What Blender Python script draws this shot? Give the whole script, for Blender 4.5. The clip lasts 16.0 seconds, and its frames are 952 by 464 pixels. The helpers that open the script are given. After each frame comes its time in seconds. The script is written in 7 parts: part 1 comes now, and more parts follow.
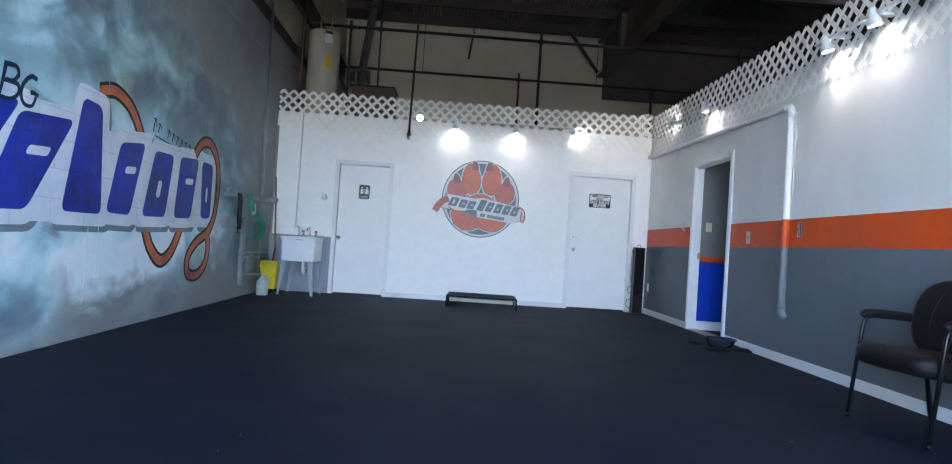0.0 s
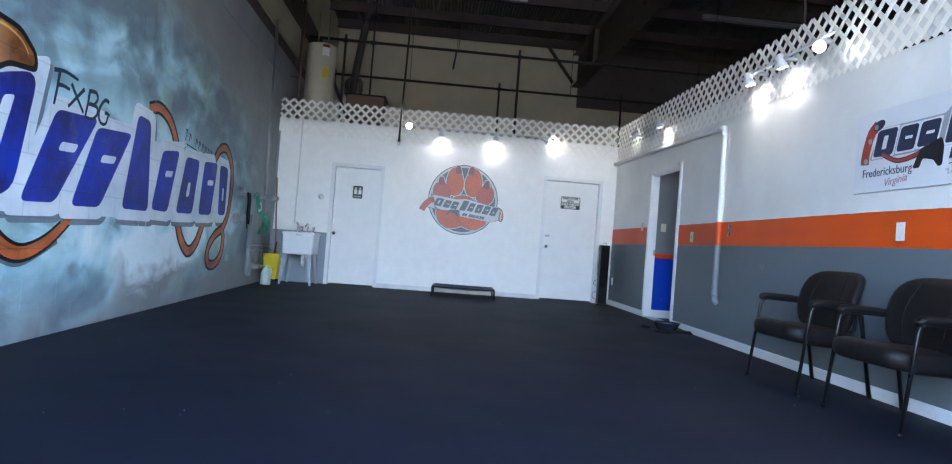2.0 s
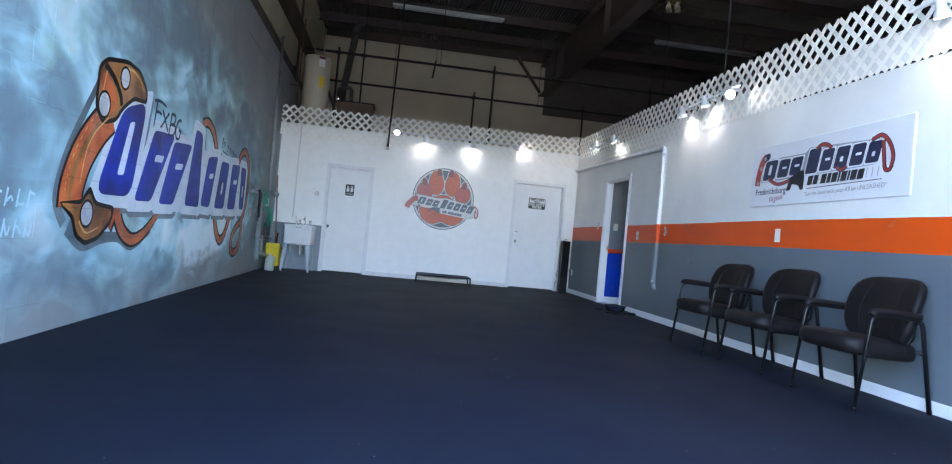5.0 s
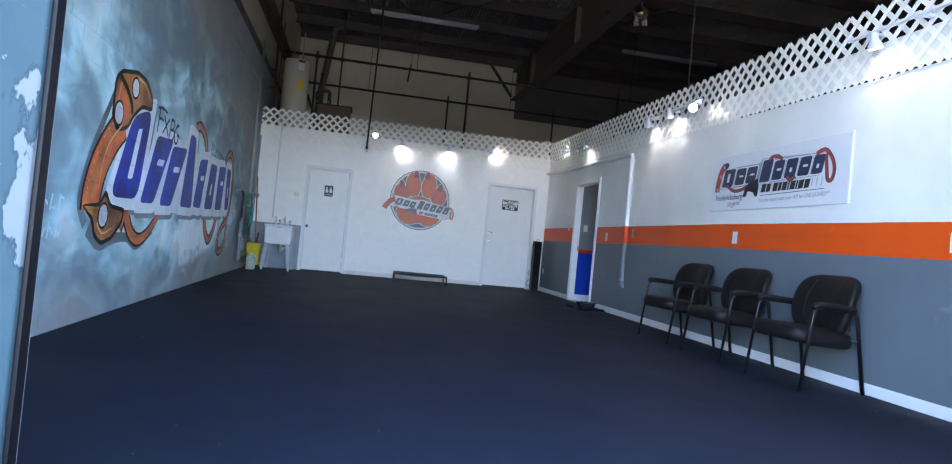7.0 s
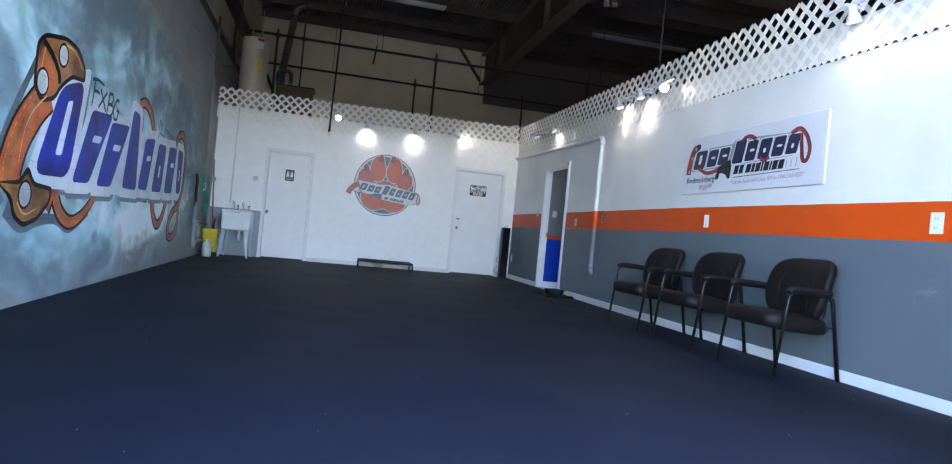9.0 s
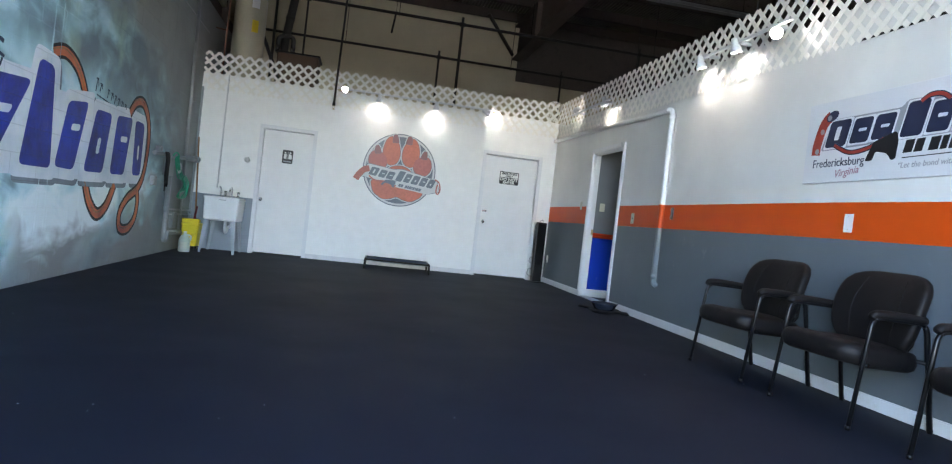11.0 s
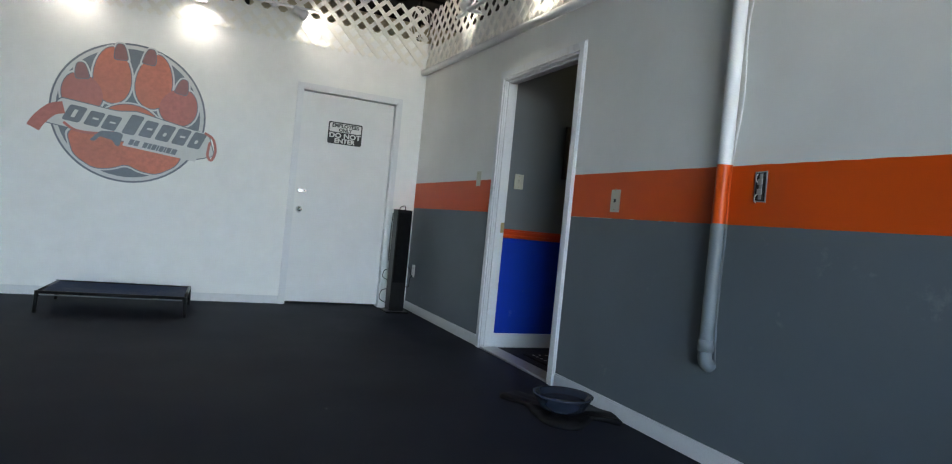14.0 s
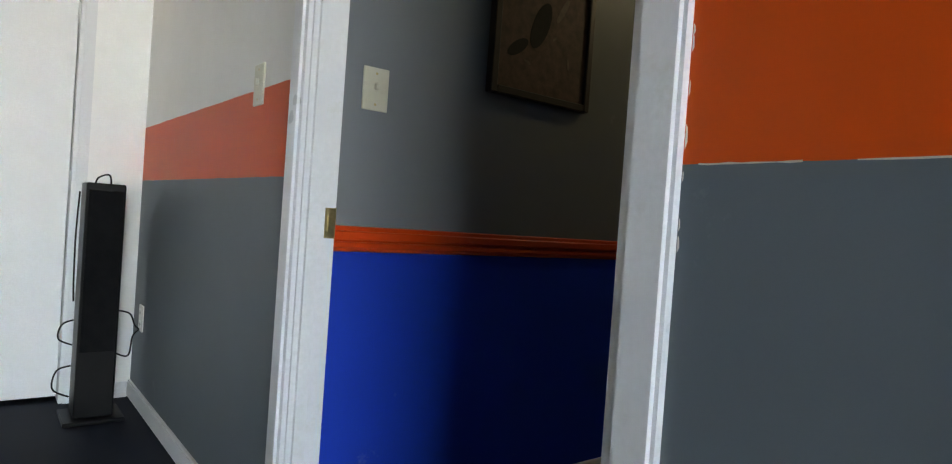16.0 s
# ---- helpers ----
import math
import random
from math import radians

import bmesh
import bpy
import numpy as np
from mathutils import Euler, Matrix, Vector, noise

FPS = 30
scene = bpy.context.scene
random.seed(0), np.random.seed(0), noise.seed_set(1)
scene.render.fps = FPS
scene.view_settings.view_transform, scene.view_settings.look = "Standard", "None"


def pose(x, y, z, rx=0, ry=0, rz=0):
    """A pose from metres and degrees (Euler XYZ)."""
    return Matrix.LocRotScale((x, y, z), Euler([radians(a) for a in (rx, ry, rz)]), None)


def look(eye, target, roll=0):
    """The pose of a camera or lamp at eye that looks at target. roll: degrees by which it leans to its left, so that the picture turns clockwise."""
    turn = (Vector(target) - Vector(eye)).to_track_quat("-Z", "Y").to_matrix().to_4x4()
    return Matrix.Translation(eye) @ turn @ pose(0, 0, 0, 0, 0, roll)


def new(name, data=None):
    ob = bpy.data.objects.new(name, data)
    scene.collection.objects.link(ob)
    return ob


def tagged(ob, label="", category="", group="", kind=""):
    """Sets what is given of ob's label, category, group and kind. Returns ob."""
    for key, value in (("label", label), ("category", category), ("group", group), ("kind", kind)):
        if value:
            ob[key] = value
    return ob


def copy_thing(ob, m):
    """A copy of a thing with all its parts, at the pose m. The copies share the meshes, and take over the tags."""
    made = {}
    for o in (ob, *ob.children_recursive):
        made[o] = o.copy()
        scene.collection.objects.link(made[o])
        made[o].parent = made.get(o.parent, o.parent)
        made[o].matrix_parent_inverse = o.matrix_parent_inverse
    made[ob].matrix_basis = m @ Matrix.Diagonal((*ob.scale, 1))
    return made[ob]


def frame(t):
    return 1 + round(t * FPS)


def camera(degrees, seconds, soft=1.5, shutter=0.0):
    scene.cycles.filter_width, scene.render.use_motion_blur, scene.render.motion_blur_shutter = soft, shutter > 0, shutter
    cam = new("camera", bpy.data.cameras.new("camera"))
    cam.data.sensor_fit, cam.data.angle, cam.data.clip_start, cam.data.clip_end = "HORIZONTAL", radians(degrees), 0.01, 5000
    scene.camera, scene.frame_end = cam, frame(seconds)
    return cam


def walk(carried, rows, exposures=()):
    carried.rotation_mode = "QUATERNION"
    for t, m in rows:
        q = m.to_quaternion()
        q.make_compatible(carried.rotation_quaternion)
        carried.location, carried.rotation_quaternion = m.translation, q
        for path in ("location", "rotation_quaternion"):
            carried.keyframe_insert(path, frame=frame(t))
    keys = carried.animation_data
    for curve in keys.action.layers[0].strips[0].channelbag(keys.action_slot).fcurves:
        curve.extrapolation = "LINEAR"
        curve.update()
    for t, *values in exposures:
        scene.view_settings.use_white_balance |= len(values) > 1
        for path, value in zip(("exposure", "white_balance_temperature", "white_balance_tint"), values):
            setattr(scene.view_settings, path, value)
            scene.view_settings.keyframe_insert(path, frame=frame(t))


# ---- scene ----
cam = camera(73.2, 16.0, 1.15)
PATH = [
    (0, (0.371, 0.250, 0.882), (0.442, 2.248, 0.925), 3.79),
    (0.5, (0.330, -0.008, 0.865), (0.414, 1.990, 0.910), 3.89),
    (1, (0.317, -0.292, 0.851), (0.413, 1.705, 0.895), 4.09),
    (1.5, (0.301, -0.563, 0.855), (0.408, 1.434, 0.900), 4.29),
    (2, (0.285, -0.818, 0.853), (0.419, 1.177, 0.894), 4.39),
    (2.5, (0.264, -1.106, 0.833), (0.410, 0.888, 0.873), 4.69),
    (3, (0.197, -1.391, 0.835), (0.359, 0.602, 0.873), 4.79),
    (3.5, (0.127, -1.665, 0.839), (0.320, 0.325, 0.874), 4.99),
    (4, (0.087, -1.900, 0.820), (0.296, 0.089, 0.853), 5.09),
    (4.2, (0.051, -1.987, 0.823), (0.267, 0.001, 0.850), 5.19),
    (6.5, (-0.397, -2.710, 0.848), (-0.061, -0.739, 0.888), 5.48),
    (7, (-0.395, -2.743, 0.833), (-0.036, -0.776, 0.872), 5.58),
    (7.5, (-0.389, -2.735, 0.809), (0.010, -0.776, 0.848), 5.57),
    (8, (-0.366, -2.691, 0.799), (0.069, -0.739, 0.833), 5.57),
    (8.5, (-0.307, -2.622, 0.788), (0.143, -0.673, 0.816), 5.57),
    (8.7, (-0.293, -2.571, 0.787), (0.162, -0.623, 0.809), 5.47),
    (11, (0.154, -0.525, 0.876), (0.522, 1.441, 0.850), 6.48),
    (11.5, (0.262, 0.203, 0.896), (0.631, 2.169, 0.860), 6.45),
    (12, (0.427, 0.927, 0.920), (0.800, 2.891, 0.872), 6.38),
    (12.5, (0.598, 1.674, 0.945), (1.022, 3.628, 0.897), 6.47),
    (13, (0.792, 2.424, 0.960), (1.319, 4.353, 0.915), 5.96),
    (13.5, (1.032, 3.182, 0.961), (1.686, 5.072, 0.926), 5.85),
    (14, (1.288, 3.872, 0.948), (2.110, 5.695, 0.924), 5.62),
    (14.5, (1.601, 4.571, 0.951), (2.642, 6.279, 0.938), 4.68),
    (15, (1.968, 5.308, 0.955), (3.161, 6.913, 0.938), 3.8),
    (15.5, (2.400, 6.076, 0.990), (3.628, 7.655, 0.963), 3.8),
    (16, (2.795, 6.798, 0.972), (4.029, 8.372, 0.939), 4.1),
]
walk(cam, [(t, look(eye, target, roll)) for t, eye, target, roll in PATH],
     [(0.0, 4.75, 5980, 17), (4.2, 4.68, 5980, 17), (7.0, 4.42, 5980, 18), (8.7, 4.48, 6050, 18), (11.0, 4.72, 6600, 14), (12.5, 4.60, 6750, 12), (13.5, 4.36, 6800, 12), (14.5, 4.33, 6850, 12), (15.2, 4.51, 7300, 14), (16.0, 4.86, 7550, 15)])

# ---------------------------------------------------------------- light
world = bpy.data.worlds.new("world")
scene.world = world
world.use_nodes = True
wn = world.node_tree
sky = wn.nodes.new("ShaderNodeTexSky")
sky.sky_type = 'NISHITA'
sky.sun_disc = False
sky.sun_elevation = radians(48)
sky.sun_rotation = radians(20)
wn.nodes["Background"].inputs[1].default_value = 0.15
wn.links.new(sky.outputs[0], wn.nodes["Background"].inputs[0])
sun = new("sun", bpy.data.lights.new("sun", 'SUN'))
sun.data.energy = 4.0
sun.data.angle = radians(0.5)
sun.data.color = (1.0, 0.95, 0.88)
sun.matrix_world = look((6, 16, 26), (0, 0, 0))

# ---------------------------------------------------------------- plan
XL, XR, YF = -2.357, 3.432, 10.262        # mural wall, striped wall, end wall
YO, YI = -0.95, -0.75                    # garage front wall, outside and inside
YB, XE = 15.6, 9.0                       # back and far side of the hall
ZT, ZE, ZR = 2.77, 2.69, 6.25                      # top of the partitions, roof


# ---------------------------------------------------------------- materials
def nodes(name):
    m = bpy.data.materials.new(name)
    m.use_nodes = True
    t = m.node_tree
    return m, t, t.nodes["Principled BSDF"]


def add(t, kind, **kw):
    n = t.nodes.new(kind)
    for k, v in kw.items():
        n.inputs[k].default_value = v
    return n


def ramp(t, fac, stops):
    r = t.nodes.new("ShaderNodeValToRGB")
    while len(r.color_ramp.elements) < len(stops):
        r.color_ramp.elements.new(0.5)
    for e, (p, c) in zip(r.color_ramp.elements, stops):
        e.position = p
        e.color = (*c, 1) if len(c) == 3 else c
    t.links.new(fac, r.inputs[0])
    return r.outputs[0]


def mix(t, fac, a, b, blend='MIX'):
    n = t.nodes.new("ShaderNodeMix")
    n.data_type, n.blend_type = 'RGBA', blend
    for i, v in ((0, fac), (6, a), (7, b)):
        if hasattr(v, "links"):
            t.links.new(v, n.inputs[i])
        else:
            n.inputs[i].default_value = v if i == 0 else (*v, 1)
    return n.outputs[2]


def maths(t, op, a, b=0.0, c=0.0, clamp=False):
    n = t.nodes.new("ShaderNodeMath")
    n.operation, n.use_clamp = op, clamp
    for i, v in enumerate((a, b, c)):
        if hasattr(v, "links"):
            t.links.new(v, n.inputs[i])
        else:
            n.inputs[i].default_value = v
    return n.outputs[0]


def noise_tex(t, scale, detail=4.0, rough=0.55, stretch=None, coords="world"):
    n = add(t, "ShaderNodeTexNoise", Scale=scale, Detail=detail, Roughness=rough)
    if coords == "world":
        src = t.nodes.new("ShaderNodeNewGeometry").outputs["Position"]
    else:
        src = t.nodes.new("ShaderNodeTexCoord").outputs["Object"]
    if stretch:
        mp = t.nodes.new("ShaderNodeMapping")
        mp.inputs["Scale"].default_value = stretch
        t.links.new(src, mp.inputs[0])
        src = mp.outputs[0]
    t.links.new(src, n.inputs["Vector"])
    return n.outputs[0]


def bump(t, p, height, strength, dist=0.002, normal=None):
    b = add(t, "ShaderNodeBump", Strength=strength, Distance=dist)
    t.links.new(height, b.inputs["Height"])
    if normal is not None:
        t.links.new(normal, b.inputs["Normal"])
    t.links.new(b.outputs[0], p.inputs["Normal"])
    return b.outputs[0]


def tint(c, k):
    return tuple(min(1.0, v * k) for v in c)


def surface(name, colour, rough=0.6, metal=0.0, grain=60.0, vary=0.12, relief=0.15, stain=None, coords="world", piece=0.0, spec=0.5):
    """Paint, plastic, metal: broad and fine variation of colour, gloss and relief."""
    m, t, p = nodes(name)
    fine = noise_tex(t, grain, 5, coords=coords)
    broad = noise_tex(t, grain * 0.03 + 0.6, 3, coords=coords)
    c = ramp(t, broad, [(0.3, tint(colour, 1 - vary)), (0.7, tint(colour, 1 + vary * 0.6))])
    c = mix(t, ramp(t, fine, [(0.35, (0, 0, 0)), (0.75, (1, 1, 1))]), c, tint(colour, 1 - vary * 1.2))
    if stain:
        blot = ramp(t, noise_tex(t, grain * 0.09 + 1.1, 8, 0.7, coords=coords), [(0.56, (0, 0, 0)), (0.70, (1, 1, 1))])
        c = mix(t, blot, c, stain)
    if piece:
        info = t.nodes.new("ShaderNodeObjectInfo").outputs["Random"]
        c = mix(t, maths(t, 'MULTIPLY', info, piece), c, tint(colour, 0.55))
    t.links.new(c, p.inputs["Base Color"])
    t.links.new(ramp(t, broad, [(0.3, (rough * 0.85,) * 3), (0.75, (min(1, rough * 1.15),) * 3)]), p.inputs["Roughness"])
    p.inputs["Metallic"].default_value = metal
    p.inputs["Specular IOR Level"].default_value = spec
    if relief:
        bump(t, p, fine, relief)
    return m


def axis(t, i):
    sep = t.nodes.new("ShaderNodeSeparateXYZ")
    t.links.new(t.nodes.new("ShaderNodeNewGeometry").outputs["Position"], sep.inputs[0])
    return sep.outputs[i]


def banded(name, low, stripe, high, z0=1.054, z1=1.310, rough=0.44, roller=0.12):
    """Rolled wall paint in three bands with hand-cut edges, sloped at the near end to fit the camera's view."""
    m, t, p = nodes(name)
    wob = maths(t, 'MULTIPLY', maths(t, 'SUBTRACT', noise_tex(t, 9, 3), 0.5), 0.006)
    slope = maths(t, 'MULTIPLY', maths(t, 'MINIMUM', maths(t, 'SUBTRACT', axis(t, 1), 3.5), 0.0), -0.008)
    z = maths(t, 'ADD', maths(t, 'ADD', axis(t, 2), wob), slope)
    broad = noise_tex(t, 1.7, 4)
    nap = noise_tex(t, 260, 3)
    def shade(c):
        return ramp(t, broad, [(0.3, tint(c, 0.93)), (0.7, tint(c, 1.05))])
    c = mix(t, maths(t, 'GREATER_THAN', z, z0), shade(low), shade(stripe))
    c = mix(t, maths(t, 'GREATER_THAN', z, z1), c, shade(high))
    scuff = ramp(t, noise_tex(t, 3.1, 9, 0.75), [(0.62, (0, 0, 0)), (0.80, (0.35, 0.35, 0.35))])
    c = mix(t, scuff, c, (0.45, 0.46, 0.45))
    t.links.new(c, p.inputs["Base Color"])
    p.inputs["Roughness"].default_value = rough
    p.inputs["Specular IOR Level"].default_value = 0.22
    bump(t, p, nap, roller, 0.001)
    return m


def mural_paint():
    """Sprayed cloud banks of blue, teal and white over grey block paint, thickest round the motif."""
    m, t, p = nodes("mural_block_paint")
    y, z = axis(t, 1), axis(t, 2)

    def oval(cy, cz, ry, rz):
        dy = maths(t, 'DIVIDE', maths(t, 'SUBTRACT', y, cy), ry)
        dz = maths(t, 'DIVIDE', maths(t, 'SUBTRACT', z, cz), rz)
        return maths(t, 'SQRT', maths(t, 'ADD', maths(t, 'MULTIPLY', dy, dy), maths(t, 'MULTIPLY', dz, dz)))
    tilt = t.nodes.new("ShaderNodeMapping")
    tilt.inputs["Rotation"].default_value = (radians(-32), 0, 0)
    tilt.inputs["Scale"].default_value = (1, 0.75, 1.25)
    t.links.new(t.nodes.new("ShaderNodeNewGeometry").outputs["Position"], tilt.inputs[0])

    def drift(scale, detail, rough, warp):
        n = add(t, "ShaderNodeTexNoise", Scale=scale, Detail=detail, Roughness=rough, Distortion=warp)
        t.links.new(tilt.outputs[0], n.inputs["Vector"])
        return n.outputs[0]
    bank = drift(0.95, 3.5, 0.5, 0.7)
    wisp = drift(2.6, 3, 0.5, 0.6)
    wide = maths(t, 'ADD', oval(4.5, 1.45, 5.0, 1.70), maths(t, 'MULTIPLY', maths(t, 'SUBTRACT', bank, 0.5), 1.2))
    near = maths(t, 'ADD', oval(5.2, 1.08, 3.7, 0.88), maths(t, 'MULTIPLY', maths(t, 'SUBTRACT', wisp, 0.5), 1.1))
    inside = ramp(t, wide, [(0.62, (1, 1, 1)), (1.12, (0, 0, 0))])
    mist = ramp(t, near, [(0.72, (1, 1, 1)), (1.22, (0, 0, 0))])
    inside = maths(t, 'MAXIMUM', inside, mist)
    grey = ramp(t, noise_tex(t, 2.2, 4), [(0.3, (0.230, 0.250, 0.248)), (0.7, (0.280, 0.300, 0.298))])
    body = maths(t, 'ADD', maths(t, 'ADD', maths(t, 'MULTIPLY', bank, 0.62), maths(t, 'MULTIPLY', wisp, 0.38)), maths(t, 'MULTIPLY', mist, 0.066))
    cloud = ramp(t, body, [(0.42, (0.155, 0.215, 0.25)), (0.485, (0.215, 0.335, 0.38)), (0.54, (0.36, 0.57, 0.625)), (0.58, (0.53, 0.75, 0.785)), (0.66, (0.80, 0.91, 0.92))])
    green = ramp(t, noise_tex(t, 1.3, 3), [(0.58, (0, 0, 0)), (0.70, (0.55, 0.55, 0.55))])
    cloud = mix(t, green, cloud, (0.38, 0.56, 0.42))
    c = mix(t, inside, grey, cloud)
    spray = ramp(t, noise_tex(t, 220, 2), [(0.4, (0.94, 0.94, 0.94)), (0.7, (1.05, 1.05, 1.05))])
    c = mix(t, 1.0, c, spray, 'MULTIPLY')
    t.links.new(c, p.inputs["Base Color"])
    p.inputs["Roughness"].default_value = 0.55
    p.inputs["Specular IOR Level"].default_value = 0.25
    bump(t, p, noise_tex(t, 120, 6, 0.7), 0.45, 0.003)
    return m


def sprayed(name, a, b, rough=0.42):
    """Spray paint on block: fades between two shades, mist, and the block joints showing through."""
    m, t, p = nodes(name)
    fade = noise_tex(t, 2.4, 4, 0.6)
    c = ramp(t, fade, [(0.35, a), (0.62, b)])
    mist = ramp(t, noise_tex(t, 2.9, 5, 0.55, (1, 1, 0.5)), [(0.60, (0, 0, 0)), (0.78, (0.16, 0.16, 0.16))])
    c = mix(t, mist, c, (0.50, 0.58, 0.72))
    sep = t.nodes.new("ShaderNodeSeparateXYZ")
    t.links.new(t.nodes.new("ShaderNodeNewGeometry").outputs["Position"], sep.inputs[0])
    com = t.nodes.new("ShaderNodeCombineXYZ")
    t.links.new(sep.outputs[1], com.inputs[0])
    t.links.new(sep.outputs[2], com.inputs[1])
    br = add(t, "ShaderNodeTexBrick", Scale=1.0)
    br.inputs["Mortar Size"].default_value = 0.004
    br.inputs["Brick Width"].default_value = 0.4064
    br.inputs["Row Height"].default_value = 0.2032
    t.links.new(com.outputs[0], br.inputs["Vector"])
    c = mix(t, maths(t, 'MULTIPLY', br.outputs["Fac"], 0.35), c, tint(a, 0.5))
    t.links.new(c, p.inputs["Base Color"])
    p.inputs["Roughness"].default_value = rough
    p.inputs["Specular IOR Level"].default_value = 0.2
    n = add(t, "ShaderNodeBump", Strength=0.6, Distance=0.004)
    n.invert = True
    t.links.new(br.outputs["Fac"], n.inputs["Height"])
    bump(t, p, noise_tex(t, 120, 6, 0.7), 0.35, 0.003, n.outputs[0])
    return m


def rubber_floor():
    """Recycled rubber: black crumb with sparse pale flecks, scuffs and dust; sky sheen coloured in as blue."""
    m, t, p = nodes("rubber_flooring")
    fleck = ramp(t, noise_tex(t, 420, 2, 0.5), [(0.70, (0, 0, 0)), (0.76, (1, 1, 1))])
    dust_and_sky = ramp(t, noise_tex(t, 0.8, 7, 0.65), [(0.30, (0.0082, 0.0104, 0.0182)), (0.72, (0.0100, 0.0126, 0.0226))])
    c = mix(t, maths(t, 'MULTIPLY', fleck, 0.5), dust_and_sky, (0.024, 0.028, 0.038))
    scuff = ramp(t, noise_tex(t, 6, 9, 0.72, (1, 0.35, 1)), [(0.63, (0, 0, 0)), (0.78, (0.5, 0.5, 0.5))])
    c = mix(t, scuff, c, (0.0125, 0.0135, 0.017))
    t.links.new(c, p.inputs["Base Color"])
    t.links.new(ramp(t, noise_tex(t, 1.3, 6), [(0.3, (0.60,) * 3), (0.7, (0.68,) * 3)]), p.inputs["Roughness"])
    p.inputs["Specular IOR Level"].default_value = 0.16
    bump(t, p, noise_tex(t, 300, 4, 0.7), 0.5, 0.002)
    return m


def chipped_steel():
    """Blue-grey door-frame paint flaking to a pale primer."""
    m, t, p = nodes("chipped_frame_paint")
    flake = noise_tex(t, 4.2, 8, 0.58, (1, 1, 0.42))
    chip = ramp(t, flake, [(0.545, (0, 0, 0)), (0.553, (1, 1, 1))])
    rim = ramp(t, flake, [(0.525, (0, 0, 0)), (0.545, (0.5, 0.5, 0.5)), (0.554, (0, 0, 0))])
    base = ramp(t, noise_tex(t, 2.5, 4), [(0.3, (0.023, 0.040, 0.046)), (0.7, (0.030, 0.051, 0.058))])
    streak = ramp(t, noise_tex(t, 18, 6, 0.7, (1, 1, 0.25)), [(0.56, (0, 0, 0)), (0.74, (0.5, 0.5, 0.5))])
    c = mix(t, streak, base, (0.034, 0.054, 0.06))
    spot = ramp(t, noise_tex(t, 38, 3, 0.6), [(0.70, (0, 0, 0)), (0.715, (1, 1, 1))])
    c = mix(t, rim, c, (0.008, 0.014, 0.017))
    c = mix(t, spot, c, (0.075, 0.088, 0.092))
    c = mix(t, chip, c, (0.098, 0.11, 0.112))
    t.links.new(c, p.inputs["Base Color"])
    p.inputs["Roughness"].default_value = 0.6
    p.inputs["Specular IOR Level"].default_value = 0.06
    b = add(t, "ShaderNodeBump", Strength=0.5, Distance=0.002)
    b.invert = True
    t.links.new(chip, b.inputs["Height"])
    bump(t, p, noise_tex(t, 150, 4), 0.15, 0.001, b.outputs[0])
    return m


def leather():
    m, t, p = nodes("black_leatherette")
    v = add(t, "ShaderNodeTexVoronoi", Scale=420.0)
    t.links.new(t.nodes.new("ShaderNodeTexCoord").outputs["Object"], v.inputs["Vector"])
    crease = noise_tex(t, 22, 6, 0.6, coords="object")
    c = ramp(t, crease, [(0.3, (0.0045, 0.0040, 0.0042)), (0.75, (0.011, 0.0085, 0.0085))])
    t.links.new(c, p.inputs["Base Color"])
    t.links.new(ramp(t, crease, [(0.3, (0.48,) * 3), (0.7, (0.62,) * 3)]), p.inputs["Roughness"])
    p.inputs["Specular IOR Level"].default_value = 0.22
    b = add(t, "ShaderNodeBump", Strength=0.25, Distance=0.001)
    t.links.new(v.outputs["Distance"], b.inputs["Height"])
    bump(t, p, crease, 0.25, 0.006, b.outputs[0])
    return m


def glow(name, colour, strength):
    m, t, p = nodes(name)
    p.inputs["Base Color"].default_value = (*colour, 1)
    p.inputs["Emission Color"].default_value = (*colour, 1)
    p.inputs["Emission Strength"].default_value = strength
    return m


def asphalt():
    m, t, p = nodes("asphalt")
    c = ramp(t, noise_tex(t, 180, 3), [(0.35, (0.03, 0.03, 0.032)), (0.7, (0.075, 0.074, 0.072))])
    c = mix(t, ramp(t, noise_tex(t, 0.7, 6), [(0.45, (0, 0, 0)), (0.7, (0.5, 0.5, 0.5))]), c, (0.09, 0.088, 0.085))
    t.links.new(c, p.inputs["Base Color"])
    p.inputs["Roughness"].default_value = 0.9
    bump(t, p, noise_tex(t, 180, 3), 0.6, 0.004)
    return m


ORANGE, SLATE, PALE = (0.62, 0.074, 0.006), (0.115, 0.136, 0.151), (0.68, 0.678, 0.652)
M_STRIPE = banded("striped_wall_paint", SLATE, ORANGE, PALE)
M_PIPE = banded("striped_pipe_paint", (0.155, 0.178, 0.196), ORANGE, (0.72, 0.73, 0.73), rough=0.35, roller=0.03)
M_HALL = banded("hall_wall_paint", (0.005, 0.042, 0.39), (0.165, 0.178, 0.187), (0.165, 0.178, 0.187), z0=0.90, z1=2.0)
# edge shade of the casings put into a greyer white than the wall
M_CASING = surface("shaded_casing_paint", (0.75, 0.76, 0.775), 0.35, grain=90, vary=0.06, relief=0.06)
M_WHITE = surface("white_wall_paint", (0.86, 0.86, 0.845), 0.55, grain=220, vary=0.05, relief=0.12)
M_TRIM = surface("white_trim_gloss", (0.69, 0.70, 0.715), 0.32, grain=90, vary=0.06, relief=0.06, stain=(0.60, 0.60, 0.58))
M_DOOR = surface("white_door_paint", (0.80, 0.80, 0.80), 0.4, grain=160, vary=0.05, relief=0.08)
M_MURAL = mural_paint()
M_MORTAR = M_MURAL
M_FLOOR = rubber_floor()
M_FRAME = chipped_steel()
